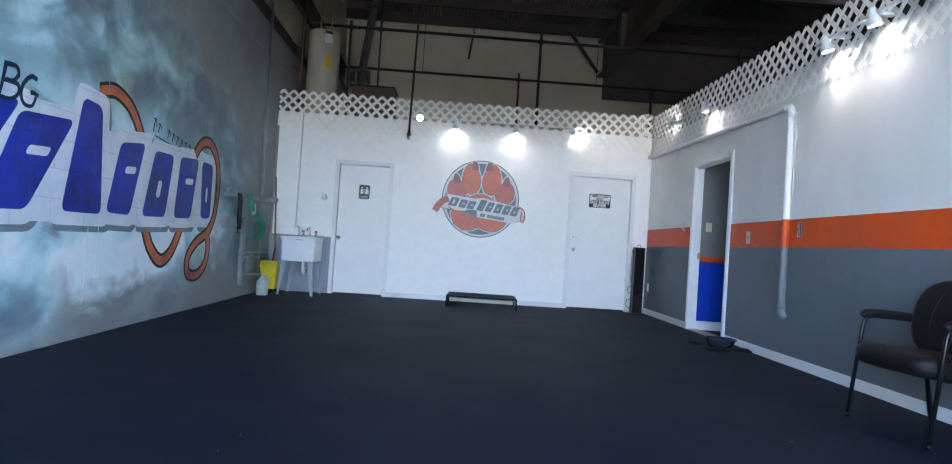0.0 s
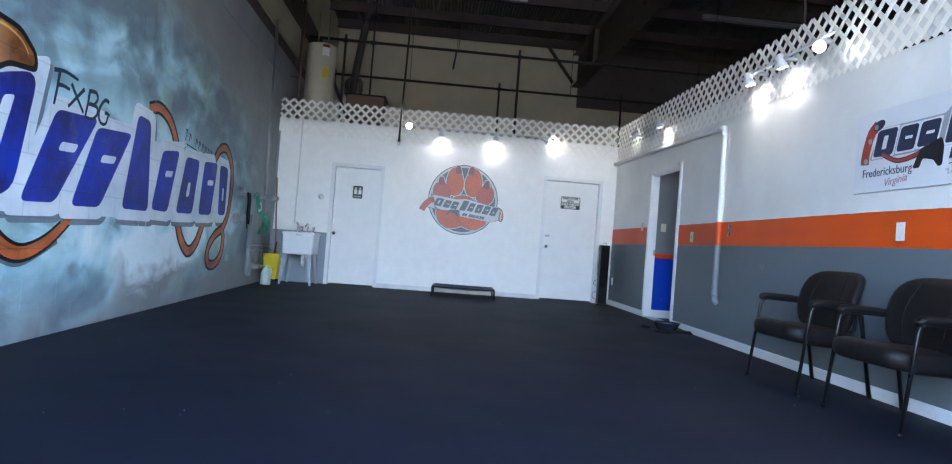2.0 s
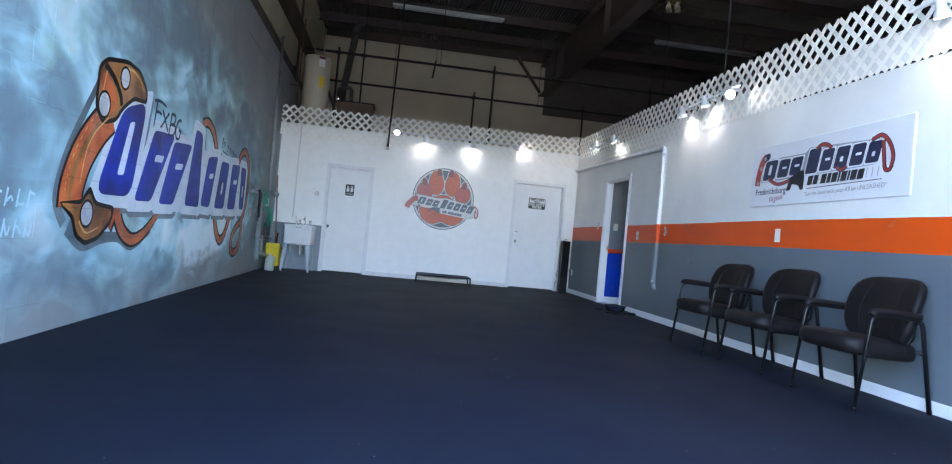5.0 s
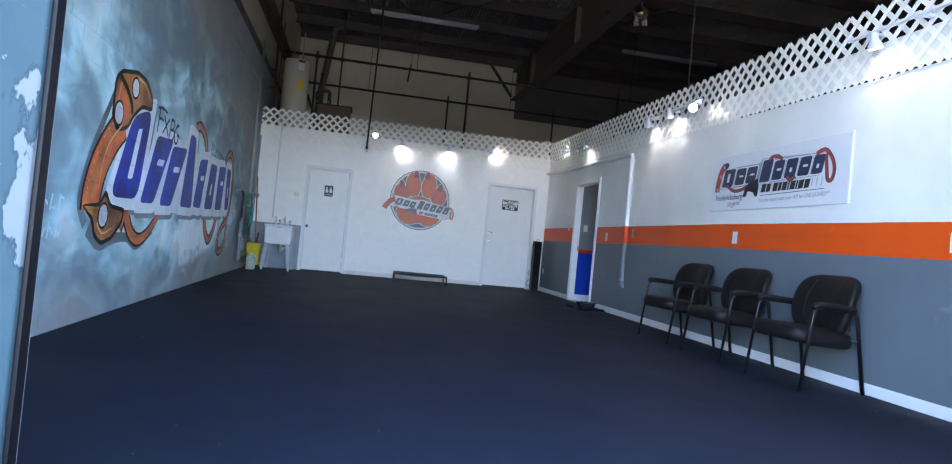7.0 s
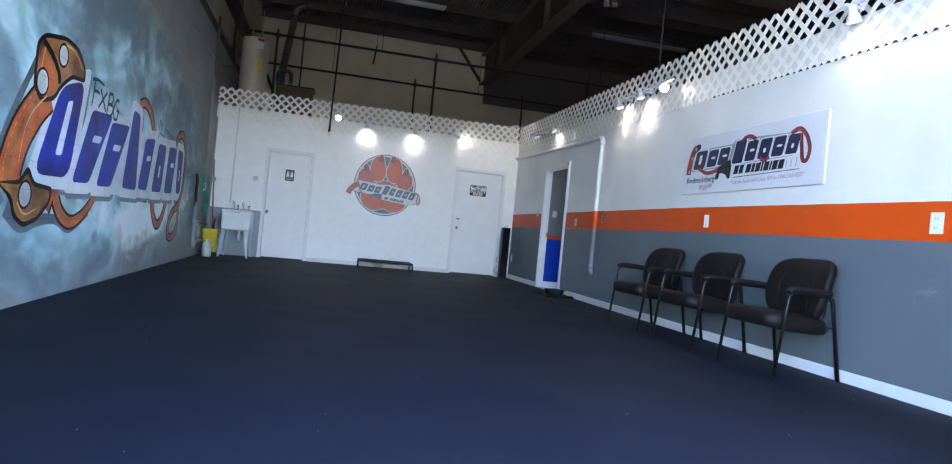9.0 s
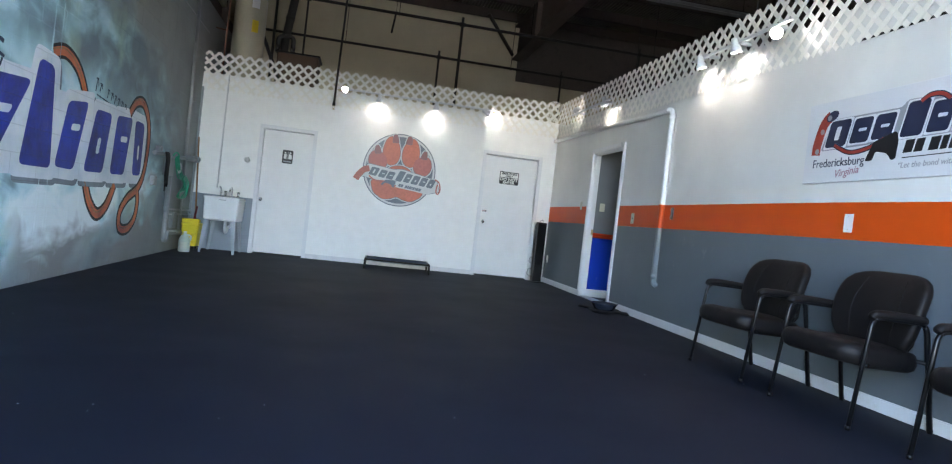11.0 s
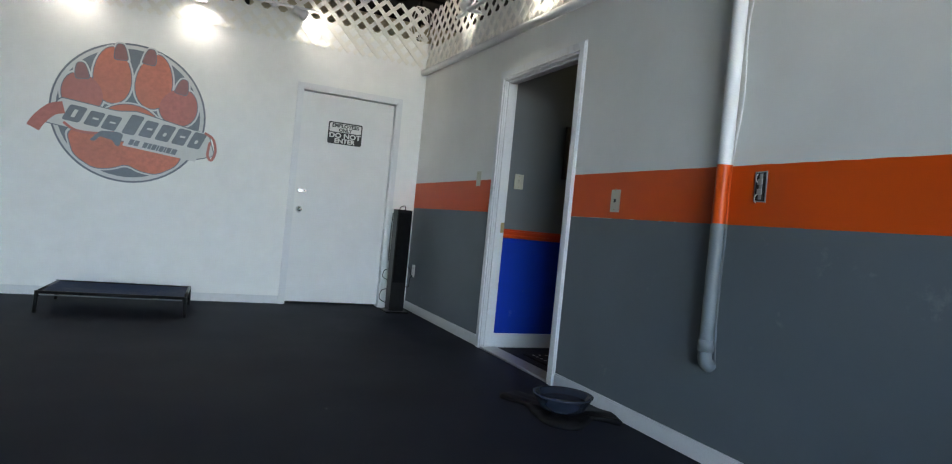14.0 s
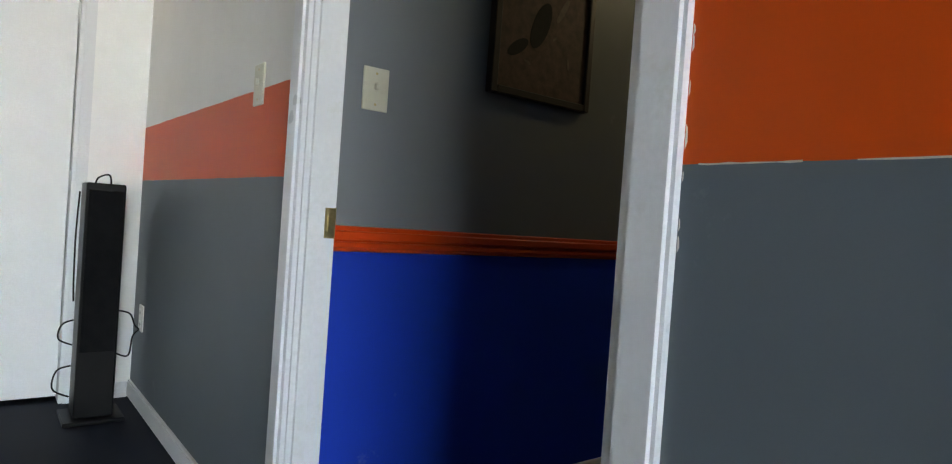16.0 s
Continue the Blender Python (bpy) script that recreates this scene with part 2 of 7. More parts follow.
M_LEATHER = leather()
M_BLACK = surface("black_powder_coat", (0.006, 0.006, 0.007), 0.32, grain=300, vary=0.2, relief=0.1, spec=0.3)
M_PLASTIC = surface("black_plastic", (0.005, 0.005, 0.006), 0.4, grain=200, vary=0.2, relief=0.08, spec=0.18)
M_GRILLE = surface("black_cloth_grille", (0.004, 0.004, 0.005), 0.8, grain=600, vary=0.3, relief=0.5, spec=0.15)
M_CHROME = surface("chrome", (0.80, 0.80, 0.80), 0.22, 1.0, grain=50, vary=0.08, relief=0.0)
M_BRASS = surface("aged_brass", (0.50, 0.40, 0.20), 0.35, 1.0, grain=80, vary=0.2, relief=0.05)
M_LATTICE = surface("white_vinyl_lattice", (0.86, 0.84, 0.78), 0.45, grain=60, vary=0.06, relief=0.06, piece=0.10)
M_TUB = surface("white_moulded_plastic", (0.74, 0.76, 0.78), 0.32, grain=120, vary=0.05, relief=0.05)
M_LEG = surface("grey_galvanised_steel", (0.34, 0.38, 0.42), 0.4, 0.6, grain=60, vary=0.15, relief=0.05)
M_PVC = surface("painted_grey_pipe", (0.23, 0.26, 0.28), 0.35, grain=50, vary=0.15, relief=0.08)
M_CONDUIT = surface("galvanised_conduit", (0.34, 0.36, 0.37), 0.4, 0.7, grain=50, vary=0.15, relief=0.05)
M_WHITEPIPE = surface("white_painted_conduit", (0.70, 0.71, 0.72), 0.4, grain=60, vary=0.08, relief=0.05)
M_IRON = surface("black_iron_pipe", (0.020, 0.017, 0.014), 0.6, 0.2, grain=60, vary=0.3, relief=0.2, stain=(0.05, 0.03, 0.02))
M_STEEL = surface("rust_primer_steel", (0.050, 0.034, 0.027), 0.75, grain=40, vary=0.3, relief=0.2, stain=(0.03, 0.02, 0.016))
M_DECK = surface("dusty_roof_deck", (0.150, 0.132, 0.110), 0.85, grain=30, vary=0.3, relief=0.2, stain=(0.045, 0.038, 0.032))
M_BACK = surface("olive_hall_paint", (0.56, 0.50, 0.345), 0.8, grain=40, vary=0.12, relief=0.15, stain=(0.50, 0.445, 0.30))
M_WOODGIRT = surface("brown_girt_timber", (0.055, 0.036, 0.022), 0.7, grain=30, vary=0.3, relief=0.2)
M_INSUL = surface("foil_faced_insulation", (0.46, 0.42, 0.27), 0.6, grain=25, vary=0.25, relief=0.3)
M_TANK = surface("cream_tank_enamel", (0.42, 0.385, 0.27), 0.4, grain=40, vary=0.08, relief=0.05)
M_YELLOW = surface("yellow_plastic", (0.72, 0.55, 0.015), 0.38, grain=80, vary=0.12, relief=0.06, stain=(0.50, 0.36, 0.02))
M_RED = surface("red_plastic", (0.16, 0.012, 0.02), 0.4, grain=80, vary=0.12, relief=0.05)
M_HOSE = surface("green_rubber_hose", (0.02, 0.36, 0.21), 0.4, grain=90, vary=0.15, relief=0.08)
M_POLE = surface("worn_wooden_pole", (0.30, 0.14, 0.055), 0.55, grain=50, vary=0.25, relief=0.12)
M_JUG = surface("cloudy_jug_plastic", (0.50, 0.60, 0.58), 0.3, grain=60, vary=0.1, relief=0.04)
M_LABEL = surface("paper_label", (0.62, 0.68, 0.64), 0.6, grain=200, vary=0.1, relief=0.0)
M_COT = surface("blue_black_cot_fabric", (0.028, 0.046, 0.10), 0.65, grain=500, vary=0.25, relief=0.5, spec=0.2)
M_BOWL = surface("dark_blue_bowl_plastic", (0.022, 0.028, 0.045), 0.22, grain=60, vary=0.15, relief=0.03, spec=0.4)
M_MAT = surface("black_rubber_mat", (0.004, 0.004, 0.005), 0.62, grain=300, vary=0.3, relief=0.4, spec=0.2)
M_IVORY = surface("ivory_plastic", (0.53, 0.51, 0.40), 0.35, grain=80, vary=0.05, relief=0.02)
M_OUTLETW = surface("white_plastic_plate", (0.72, 0.72, 0.70), 0.35, grain=80, vary=0.05, relief=0.02)
# near-black parts; also stands for shade in shallow gaps and openings
M_DARK = surface("near_black_and_gap_shade", (0.012, 0.011, 0.010), 0.8, grain=60, vary=0.3, relief=0.2)
M_BOARD = surface("white_sign_board", (0.63, 0.64, 0.655), 0.4, grain=100, vary=0.04, relief=0.03)
M_NAVY = surface("navy_print", (0.020, 0.026, 0.060), 0.4, grain=90, vary=0.15, relief=0.02)
M_PRINTRED = surface("red_print", (0.40, 0.045, 0.028), 0.4, grain=40, vary=0.25, relief=0.02)
M_PRINTGREY = surface("grey_print", (0.30, 0.31, 0.33), 0.45, grain=90, vary=0.1, relief=0.02)
M_INK = surface("black_print", (0.012, 0.012, 0.014), 0.45, grain=90, vary=0.15, relief=0.02)
M_PINK = surface("pink_print", (0.34, 0.17, 0.22), 0.45, grain=90, vary=0.15, relief=0.02)
M_DECALRED = surface("faded_red_decal", (0.62, 0.18, 0.115), 0.5, grain=30, vary=0.18, relief=0.05)
M_DECALRED2 = surface("faded_rose_decal", (0.52, 0.165, 0.14), 0.5, grain=30, vary=0.18, relief=0.05)
M_DECALCLAW = surface("faded_maroon_decal", (0.30, 0.13, 0.13), 0.5, grain=30, vary=0.15, relief=0.05)
M_DECALGREY = surface("faded_slate_decal", (0.165, 0.185, 0.225), 0.5, grain=30, vary=0.15, relief=0.05)
M_DECALPALE = surface("faded_white_decal", (0.62, 0.62, 0.62), 0.5, grain=30, vary=0.06, relief=0.05)
M_BLUE = sprayed("mural_blue_spray", (0.006, 0.010, 0.12), (0.005, 0.035, 0.40))
M_OUTLINE = sprayed("mural_white_spray", (0.58, 0.66, 0.71), (0.76, 0.81, 0.84))
M_HALO = sprayed("mural_shadow_spray", (0.13, 0.17, 0.20), (0.20, 0.26, 0.30))
M_MORANGE = sprayed("mural_orange_spray", (0.30, 0.040, 0.010), (0.64, 0.15, 0.04))
M_MBROWN = sprayed("mural_ochre_spray", (0.11, 0.035, 0.010), (0.42, 0.17, 0.04))
M_MSMOKE = sprayed("mural_smoke_spray", (0.075, 0.10, 0.115), (0.13, 0.175, 0.195))
M_MBLACK = surface("mural_black_line", (0.008, 0.008, 0.010), 0.5, grain=40, vary=0.3, relief=0.1, spec=0.15)
M_MDOT = sprayed("mural_silver_spray", (0.30, 0.33, 0.38), (0.58, 0.62, 0.66))
M_MTEAL = surface("mural_teal_line", (0.003, 0.030, 0.070), 0.5, grain=40, vary=0.3, relief=0.1, spec=0.15)
M_MSCRIPT = surface("mural_pale_line", (0.45, 0.68, 0.74), 0.45, grain=40, vary=0.2, relief=0.1)
M_BULB = glow("lit_bulb", (1.0, 0.96, 0.88), 6.0)
M_PICT = surface("dark_brown_canvas", (0.095, 0.048, 0.034), 0.6, grain=30, vary=0.5, relief=0.2, stain=(0.05, 0.028, 0.022))
M_PICFRAME = surface("dark_wood_frame", (0.028, 0.016, 0.012), 0.45, grain=40, vary=0.25, relief=0.1)
M_THRESH = surface("worn_aluminium", (0.42, 0.43, 0.44), 0.4, 0.7, grain=60, vary=0.2, relief=0.1)
M_CONCRETE = surface("grey_concrete_block", (0.24, 0.25, 0.25), 0.8, grain=60, vary=0.15, relief=0.3)
M_DRYWALL = surface("plain_drywall", (0.42, 0.42, 0.40), 0.7, grain=80, vary=0.06, relief=0.1)
M_ASPHALT = asphalt()
M_CARTON = surface("brown_carton", (0.12, 0.075, 0.045), 0.8, grain=60, vary=0.2, relief=0.15)
M_TUBE = surface("unlit_white_tube", (0.42, 0.42, 0.38), 0.4, grain=60, vary=0.06, relief=0.0)


# ---------------------------------------------------------------- mesh tools
def box(bm, x0, x1, y0, y1, z0, z1, bevel=0.0, seg=1):
    vs = [bm.verts.new((x, y, z)) for x in (x0, x1) for y in (y0, y1) for z in (z0, z1)]
    fs = [bm.faces.new([vs[i] for i in q]) for q in ((0, 1, 3, 2), (4, 6, 7, 5), (0, 4, 5, 1), (2, 3, 7, 6), (0, 2, 6, 4), (1, 5, 7, 3))]
    if bevel:
        es = list({e for f in fs for e in f.edges})
        bmesh.ops.bevel(bm, geom=es, offset=bevel, segments=seg, profile=0.5, affect='EDGES')
    return bm


def boxed(*a, **k):
    return box(bmesh.new(), *a, **k)


def smooth_path(pts, n=6, closed=False):
    """A curve through the points."""
    p = [Vector(q) for q in pts]
    out, m = [], len(p)
    for i in range(m if closed else m - 1):
        if closed:
            a, b, c, d = p[i - 1], p[i], p[(i + 1) % m], p[(i + 2) % m]
        else:
            a, b, c, d = p[max(i - 1, 0)], p[i], p[i + 1], p[min(i + 2, m - 1)]
        for k in range(n):
            u = k / n
            out.append(0.5 * (2 * b + (c - a) * u + (2 * a - 5 * b + 4 * c - d) * u * u + (3 * b - a - 3 * c + d) * u ** 3))
    if not closed:
        out.append(p[-1])
    return out


def rounded(pts, r, n=5):
    """A polyline with its corners rounded."""
    p = [Vector(q) for q in pts]
    out = [p[0]]
    for a, b, c in zip(p, p[1:], p[2:]):
        u, v = (a - b), (c - b)
        k = min(r, u.length * 0.45, v.length * 0.45)
        s, e = b + u.normalized() * k, b + v.normalized() * k
        for i in range(n + 1):
            w = i / n
            out.append(s * (1 - w) ** 2 + b * 2 * w * (1 - w) + e * w * w)
    out.append(p[-1])
    return out


def tube(bm, pts, r, seg=8, closed=False, radii=None):
    """A round bar swept along the points."""
    p = [Vector(q) for q in pts]
    rings, up = [], None
    for i, q in enumerate(p):
        if closed:
            d = p[(i + 1) % len(p)] - p[i - 1]
        else:
            d = p[min(i + 1, len(p) - 1)] - p[max(i - 1, 0)]
        d = d.normalized()
        if up is None:
            up = Vector((0, 0, 1)) if abs(d.z) < 0.9 else Vector((1, 0, 0))
        s = d.cross(up).normalized()
        up = s.cross(d).normalized()
        rr = radii[i] if radii else r
        rings.append([bm.verts.new(q + rr * (math.cos(a) * s + math.sin(a) * up)) for a in (2 * math.pi * k / seg for k in range(seg))])
    pairs = list(zip(rings, rings[1:])) + ([(rings[-1], rings[0])] if closed else [])
    for a, b in pairs:
        for k in range(seg):
            f = bm.faces.new((a[k], a[(k + 1) % seg], b[(k + 1) % seg], b[k]))
            f.smooth = True
    if not closed:
        bm.faces.new(rings[0][::-1])
        bm.faces.new(rings[-1])
    return bm


def lathe(bm, profile, seg=24, centre=(0, 0, 0), turn=None):
    """A turned shape from (radius, height) pairs."""
    rings = []
    for r, z in profile:
        ring = []
        for k in range(seg):
            a = 2 * math.pi * k / seg
            v = Vector((r * math.cos(a), r * math.sin(a), z))
            if turn is not None:
                v = turn @ v
            ring.append(bm.verts.new(v + Vector(centre)))
        rings.append(ring)
    for a, b in zip(rings, rings[1:]):
        for k in range(seg):
            f = bm.faces.new((a[k], a[(k + 1) % seg], b[(k + 1) % seg], b[k]))
            f.smooth = True
    for ring, flip in ((rings[0], True), (rings[-1], False)):
        if profile[0 if flip else -1][0] > 1e-5:
            bm.faces.new(ring[::-1] if flip else ring)
    return bm


def plate(bm, outline, to3, d):
    """A flat plate of depth d from a 2D outline; to3 lays (u, v, w) into the world."""
    lo = [bm.verts.new(to3(u, v, 0)) for u, v in outline]
    hi = [bm.verts.new(to3(u, v, d)) for u, v in outline]
    n = len(lo)
    bm.faces.new(lo[::-1])
    bm.faces.new(hi)
    for i in range(n):
        bm.faces.new((lo[i], lo[(i + 1) % n], hi[(i + 1) % n], hi[i]))
    bmesh.ops.recalc_face_normals(bm, faces=bm.faces)
    return bm


def ring_plate(bm, outer, inner, to3, d):
    """A flat band between two outlines of the same count."""
    n = len(outer)
    q = [[bm.verts.new(to3(u, v, w)) for u, v in o] for o in (outer, inner) for w in (0, d)]
    for i in range(n):
        j = (i + 1) % n
        for a, b in ((1, 3), (3, 2), (2, 0), (0, 1)):
            bm.faces.new((q[a][i], q[a][j], q[b][j], q[b][i]))
    bmesh.ops.recalc_face_normals(bm, faces=bm.faces)
    return bm


def ellipse(cu, cv, ru, rv, turn=0.0, n=28, egg=0.0):
    c, s = math.cos(radians(turn)), math.sin(radians(turn))
    out = []
    for k in range(n):
        a = 2 * math.pi * k / n
        u, v = ru * math.cos(a) * (1 - egg * math.sin(a)), rv * math.sin(a)
        out.append((cu + u * c - v * s, cv + u * s + v * c))
    return out


def round_poly(pts, r, n=4):
    """A closed 2D outline with rounded corners."""
    p = [Vector(q) for q in pts]
    out = []
    for i in range(len(p)):
        a, b, c = p[i - 1], p[i], p[(i + 1) % len(p)]
        u, v = a - b, c - b
        k = min(r, u.length * 0.45, v.length * 0.45)
        s, e = b + u.normalized() * k, b + v.normalized() * k
        for j in range(n + 1):
            w = j / n
            q = s * (1 - w) ** 2 + b * 2 * w * (1 - w) + e * w * w
            out.append((q.x, q.y))
    return out


def grow(pts, k):
    """A 2D outline pushed outwards by k."""
    p = [Vector(q) for q in pts]
    area = sum(a.x * b.y - b.x * a.y for a, b in zip(p, p[1:] + p[:1]))
    sgn = 1 if area > 0 else -1
    out = []
    for i in range(len(p)):
        a, b, c = p[i - 1], p[i], p[(i + 1) % len(p)]
        n1 = Vector(((b - a).y, -(b - a).x)).normalized() * sgn
        n2 = Vector(((c - b).y, -(c - b).x)).normalized() * sgn
        d = (n1 + n2)
        d = d / max(0.5, d.length_squared / 2)
        q = b + d * k
        out.append((q.x, q.y))
    return out


def ribbon(path, width, taper=None):
    """The 2D outline of a band along a path."""
    p = [Vector((a, b, 0)) for a, b in path]
    p = smooth_path(p, 6)
    left, right = [], []
    for i, q in enumerate(p):
        d = (p[min(i + 1, len(p) - 1)] - p[max(i - 1, 0)]).normalized()
        w = width * 0.5 * (taper[0] + (taper[1] - taper[0]) * i / (len(p) - 1) if taper else 1)
        left.append((q.x - d.y * w, q.y + d.x * w))
        right.append((q.x + d.y * w, q.y - d.x * w))
    return left, right


def band(bm, path, width, to3, d, taper=None):
    """A flat band of depth d along a 2D path."""
    l, r = ribbon(path, width, taper)
    q = [[bm.verts.new(to3(u, v, w)) for u, v in o] for o in (l, r) for w in (0, d)]
    n = len(l)
    for i in range(n - 1):
        for a, b in ((1, 3), (3, 2), (2, 0), (0, 1)):
            bm.faces.new((q[a][i], q[a][i + 1], q[b][i + 1], q[b][i]))
    for i in (0, n - 1):
        bm.faces.new((q[0][i], q[1][i], q[3][i], q[2][i]))
    bmesh.ops.recalc_face_normals(bm, faces=bm.faces)
    return bm


def part(name, bm, material, parent=None, label=""):
    me = bpy.data.meshes.new(name)
    bm.normal_update()
    bm.to_mesh(me)
    bm.free()
    me.materials.append(material)
    ob = new(name, me)
    if parent is not None:
        ob.parent = parent
        ob.matrix_parent_inverse = parent.matrix_world.inverted() if parent.parent is None and parent.type == 'EMPTY' else Matrix()
    if label:
        ob["label"] = label
    return ob


def thing(name, label, category, at=(0, 0, 0), group="", kind=""):
    """An empty at the foot of a thing; its parts are built round that foot."""
    ob = new(name)
    ob.empty_display_size = 0.1
    ob.matrix_basis = Matrix.Translation(at)
    return tagged(ob, label, category, group, kind)


def piece(name, bm, material, parent, label=""):
    """A part whose mesh is laid out round its thing's foot."""
    ob = part(name, bm, material, None, label)
    ob.parent = parent
    return ob


def soften(ob, width, seg=2):
    b = ob.modifiers.new("bevel", 'BEVEL')
    b.width, b.segments, b.limit_method = width, seg, 'ANGLE'
    return ob


def letters(name, text, size, m, material, parent, depth=0.001, shear=0.0, label="", wide=1.0, bold=0.0):
    """Writing in the built-in font as a mesh part; m lays its baseline centre into the thing."""
    cu = bpy.data.curves.new(name, 'FONT')
    cu.body, cu.size, cu.align_x, cu.extrude, cu.shear = text, size, 'CENTER', depth, shear
    cu.resolution_u = 3
    cu.offset = bold
    tmp = bpy.data.objects.new(name, cu)
    scene.collection.objects.link(tmp)
    me = bpy.data.meshes.new_from_object(tmp.evaluated_get(bpy.context.evaluated_depsgraph_get()))
    bpy.data.objects.remove(tmp)
    me.transform(m @ Matrix.Diagonal((wide, 1, 1, 1)))
    me.materials.clear()
    me.materials.append(material)
    me.name = name
    ob = new(name, me)
    ob.parent = parent
    if label:
        ob["label"] = label
    return ob


def structure(name, bm, material, label, category):
    return tagged(part(name, bm, material), label, category, kind="structure")


def on_left(u, v, w):
    return (XL + w, u, v)


def on_end(u, v, w):
    return (u, YF - w, v)


def on_right(u, v, w):
    return (XR - w, u, v)


def wpiece(name, bm, material, parent, label=""):
    """A part given in world places."""
    bmesh.ops.translate(bm, verts=bm.verts, vec=-parent.matrix_basis.translation)
    return piece(name, bm, material, parent, label)


# ---------------------------------------------------------------- structure
bm = bmesh.new()
box(bm, XL - 0.2, XR + 0.12, YO + 0.03, YF + 0.12, -0.15, 0.0)
structure("floor", bm, M_FLOOR, "black rolled rubber gym flooring, scuffed and dusty, toned blue for sky sheen", "floor")
bm = bmesh.new()
box(bm, -400, 400, -400, 400, -0.4, -0.16)
structure("ground", bm, M_ASPHALT, "weathered grey asphalt yard outside the garage opening", "ground")
# unseen reflector: pale apron added to throw light up at roof and lattice
M_BOUNCE_APRON = surface("bounce_apron_concrete", (0.42, 0.40, 0.37), 0.85, grain=60, vary=0.12, relief=0.3, stain=(0.34, 0.32, 0.29))
structure("pavement", boxed(-14, 16, -22, YO + 0.028, -0.159, -0.012), M_BOUNCE_APRON, "unseen pale apron added to bounce sunlight in through the garage opening", "pavement")

# mural wall: core with mortar face, blocks follow at the end of the file
bm = boxed(XL - 0.22, XL - 0.003, YI, YB, 0.0, 3.86)
wall_west = structure("wall_west", bm, M_MORTAR, "painted concrete block wall with a sprayed cloudy mural background", "wall")
bm = boxed(XL - 0.30, XL - 0.22, YO, YB, 0.0, ZR)
structure("wall_outer_west", bm, M_INSUL, "insulated metal siding above the block wall", "wall")

# end wall with two door openings
DL = (-1.468, -0.654)
DR = (2.190, 3.158)
DHL, DHR = 2.038, 2.106
bm = bmesh.new()
for x0, x1, z0, z1 in ((XL - 0.1, DL[0], 0, ZT), (DL[0], DL[1], DHL, ZT), (DL[1], DR[0], 0, ZT), (DR[0], DR[1], DHR, ZT), (DR[1], XR + 0.10, 0, ZT)):
    box(bm, x0, x1, YF, YF + 0.12, z0, z1)
structure("wall_north", bm, M_WHITE, "white painted partition wall with two flush doors", "wall")

# striped wall with the hallway opening
OY0, OY1, OZ = 7.300, 8.335, 2.078
bm = bmesh.new()
for y0, y1, z0, z1 in ((YI, OY0, 0, ZE), (OY0, OY1, OZ, ZE), (OY1, YF - 0.0005, 0, ZE)):
    box(bm, XR, XR + 0.088, y0, y1, z0, z1)
structure("wall_east", bm, M_STRIPE, "partition painted slate grey and pale grey with an orange stripe", "wall")

# kept dark so little light bounces up to the roof beyond the partition
M_LID = surface("dark_low_bounce", (0.07, 0.055, 0.045), 0.85, grain=40, vary=0.3, relief=0.2, stain=(0.035, 0.03, 0.026))
# the hall behind and beside: lids over the small rooms, outer walls, roof
structure("ceiling_office", boxed(XR + 0.089, XE, YO, YB, ZE - 0.06, ZE - 0.003), M_LID, "unseen lid over the side rooms, kept dark to cut bounce light", "ceiling")
structure("ceiling_restroom", boxed(XL - 0.1, XR + 0.12, YF + 0.125, YB, ZT - 0.06, ZT - 0.004), M_DRYWALL, "plain lid over the back rooms", "ceiling")
structure("wall_back", boxed(XL - 0.22, XE, YB, YB + 0.2, 0, ZR), M_BACK, "dim olive painted back wall of the warehouse", "wall")
# dark panel added to darken the upper back wall right of the beam
M_DARKPANEL = surface("dark_panel_tone", (0.095, 0.083, 0.070), 0.8, grain=40, vary=0.2, relief=0.15, stain=(0.06, 0.052, 0.045))
structure("wall_back_dark_panel", boxed(3.74, XE, YB - 0.014, YB - 0.002, 4.62, ZR), M_DARKPANEL, "dark panel added over the upper right of the back wall", "wall")
structure("wall_outer_east", boxed(XE, XE + 0.2, YO, YB, 0, ZR), M_LID, "far side wall of the warehouse, kept dark to cut bounce light", "wall")
GX0, GX1, GH = -1.215, 2.44, 3.66
bm = bmesh.new()
for x0, x1, z0, z1 in ((XL - 0.22, GX0 - 0.1, 0, ZR), (GX0 - 0.1, GX1 + 0.1, GH + 0.1, ZR), (GX1 + 0.1, XE, 0, ZR)):
    box(bm, x0, x1, YO + 0.02, YI, z0, z1)
structure("wall_south", bm, M_CONCRETE, "block front wall with a wide garage door opening", "wall")
bm = bmesh.new()
n = 150
prof = [(XL - 0.3 + (XE - XL + 0.5) * i / (4 * n), (0.0, 0.0, 0.022, 0.022)[i % 4]) for i in range(4 * n + 1)]
lo = [bm.verts.new((x, YO, ZR + dz)) for x, dz in prof]
hi = [bm.verts.new((x, YB + 0.2, ZR + dz)) for x, dz in prof]
tp = [bm.verts.new((x, y, ZR + 0.2)) for y in (YO, YB + 0.2) for x in (XL - 0.3, XE + 0.2)]
for i in range(len(lo) - 1):
    bm.faces.new((lo[i], hi[i], hi[i + 1], lo[i + 1]))
bm.faces.new((tp[0], tp[1], tp[3], tp[2]))
structure("ceiling", bm, M_DECK, "dark dusty corrugated roof deck high above", "ceiling")

# hallway behind the opening
HY = 8.388
bm = boxed(XR + 0.088, 6.6, HY, HY + 0.1, 0, ZE - 0.061)
structure("wall_hall_north", bm, M_HALL, "hallway wall, deep blue below an orange chair rail and grey above", "wall")
structure("wall_hall_south", boxed(XR + 0.12, 6.6, 7.0, 7.1, 0, ZE - 0.061), M_HALL, "hallway wall, blue below and grey above", "wall")
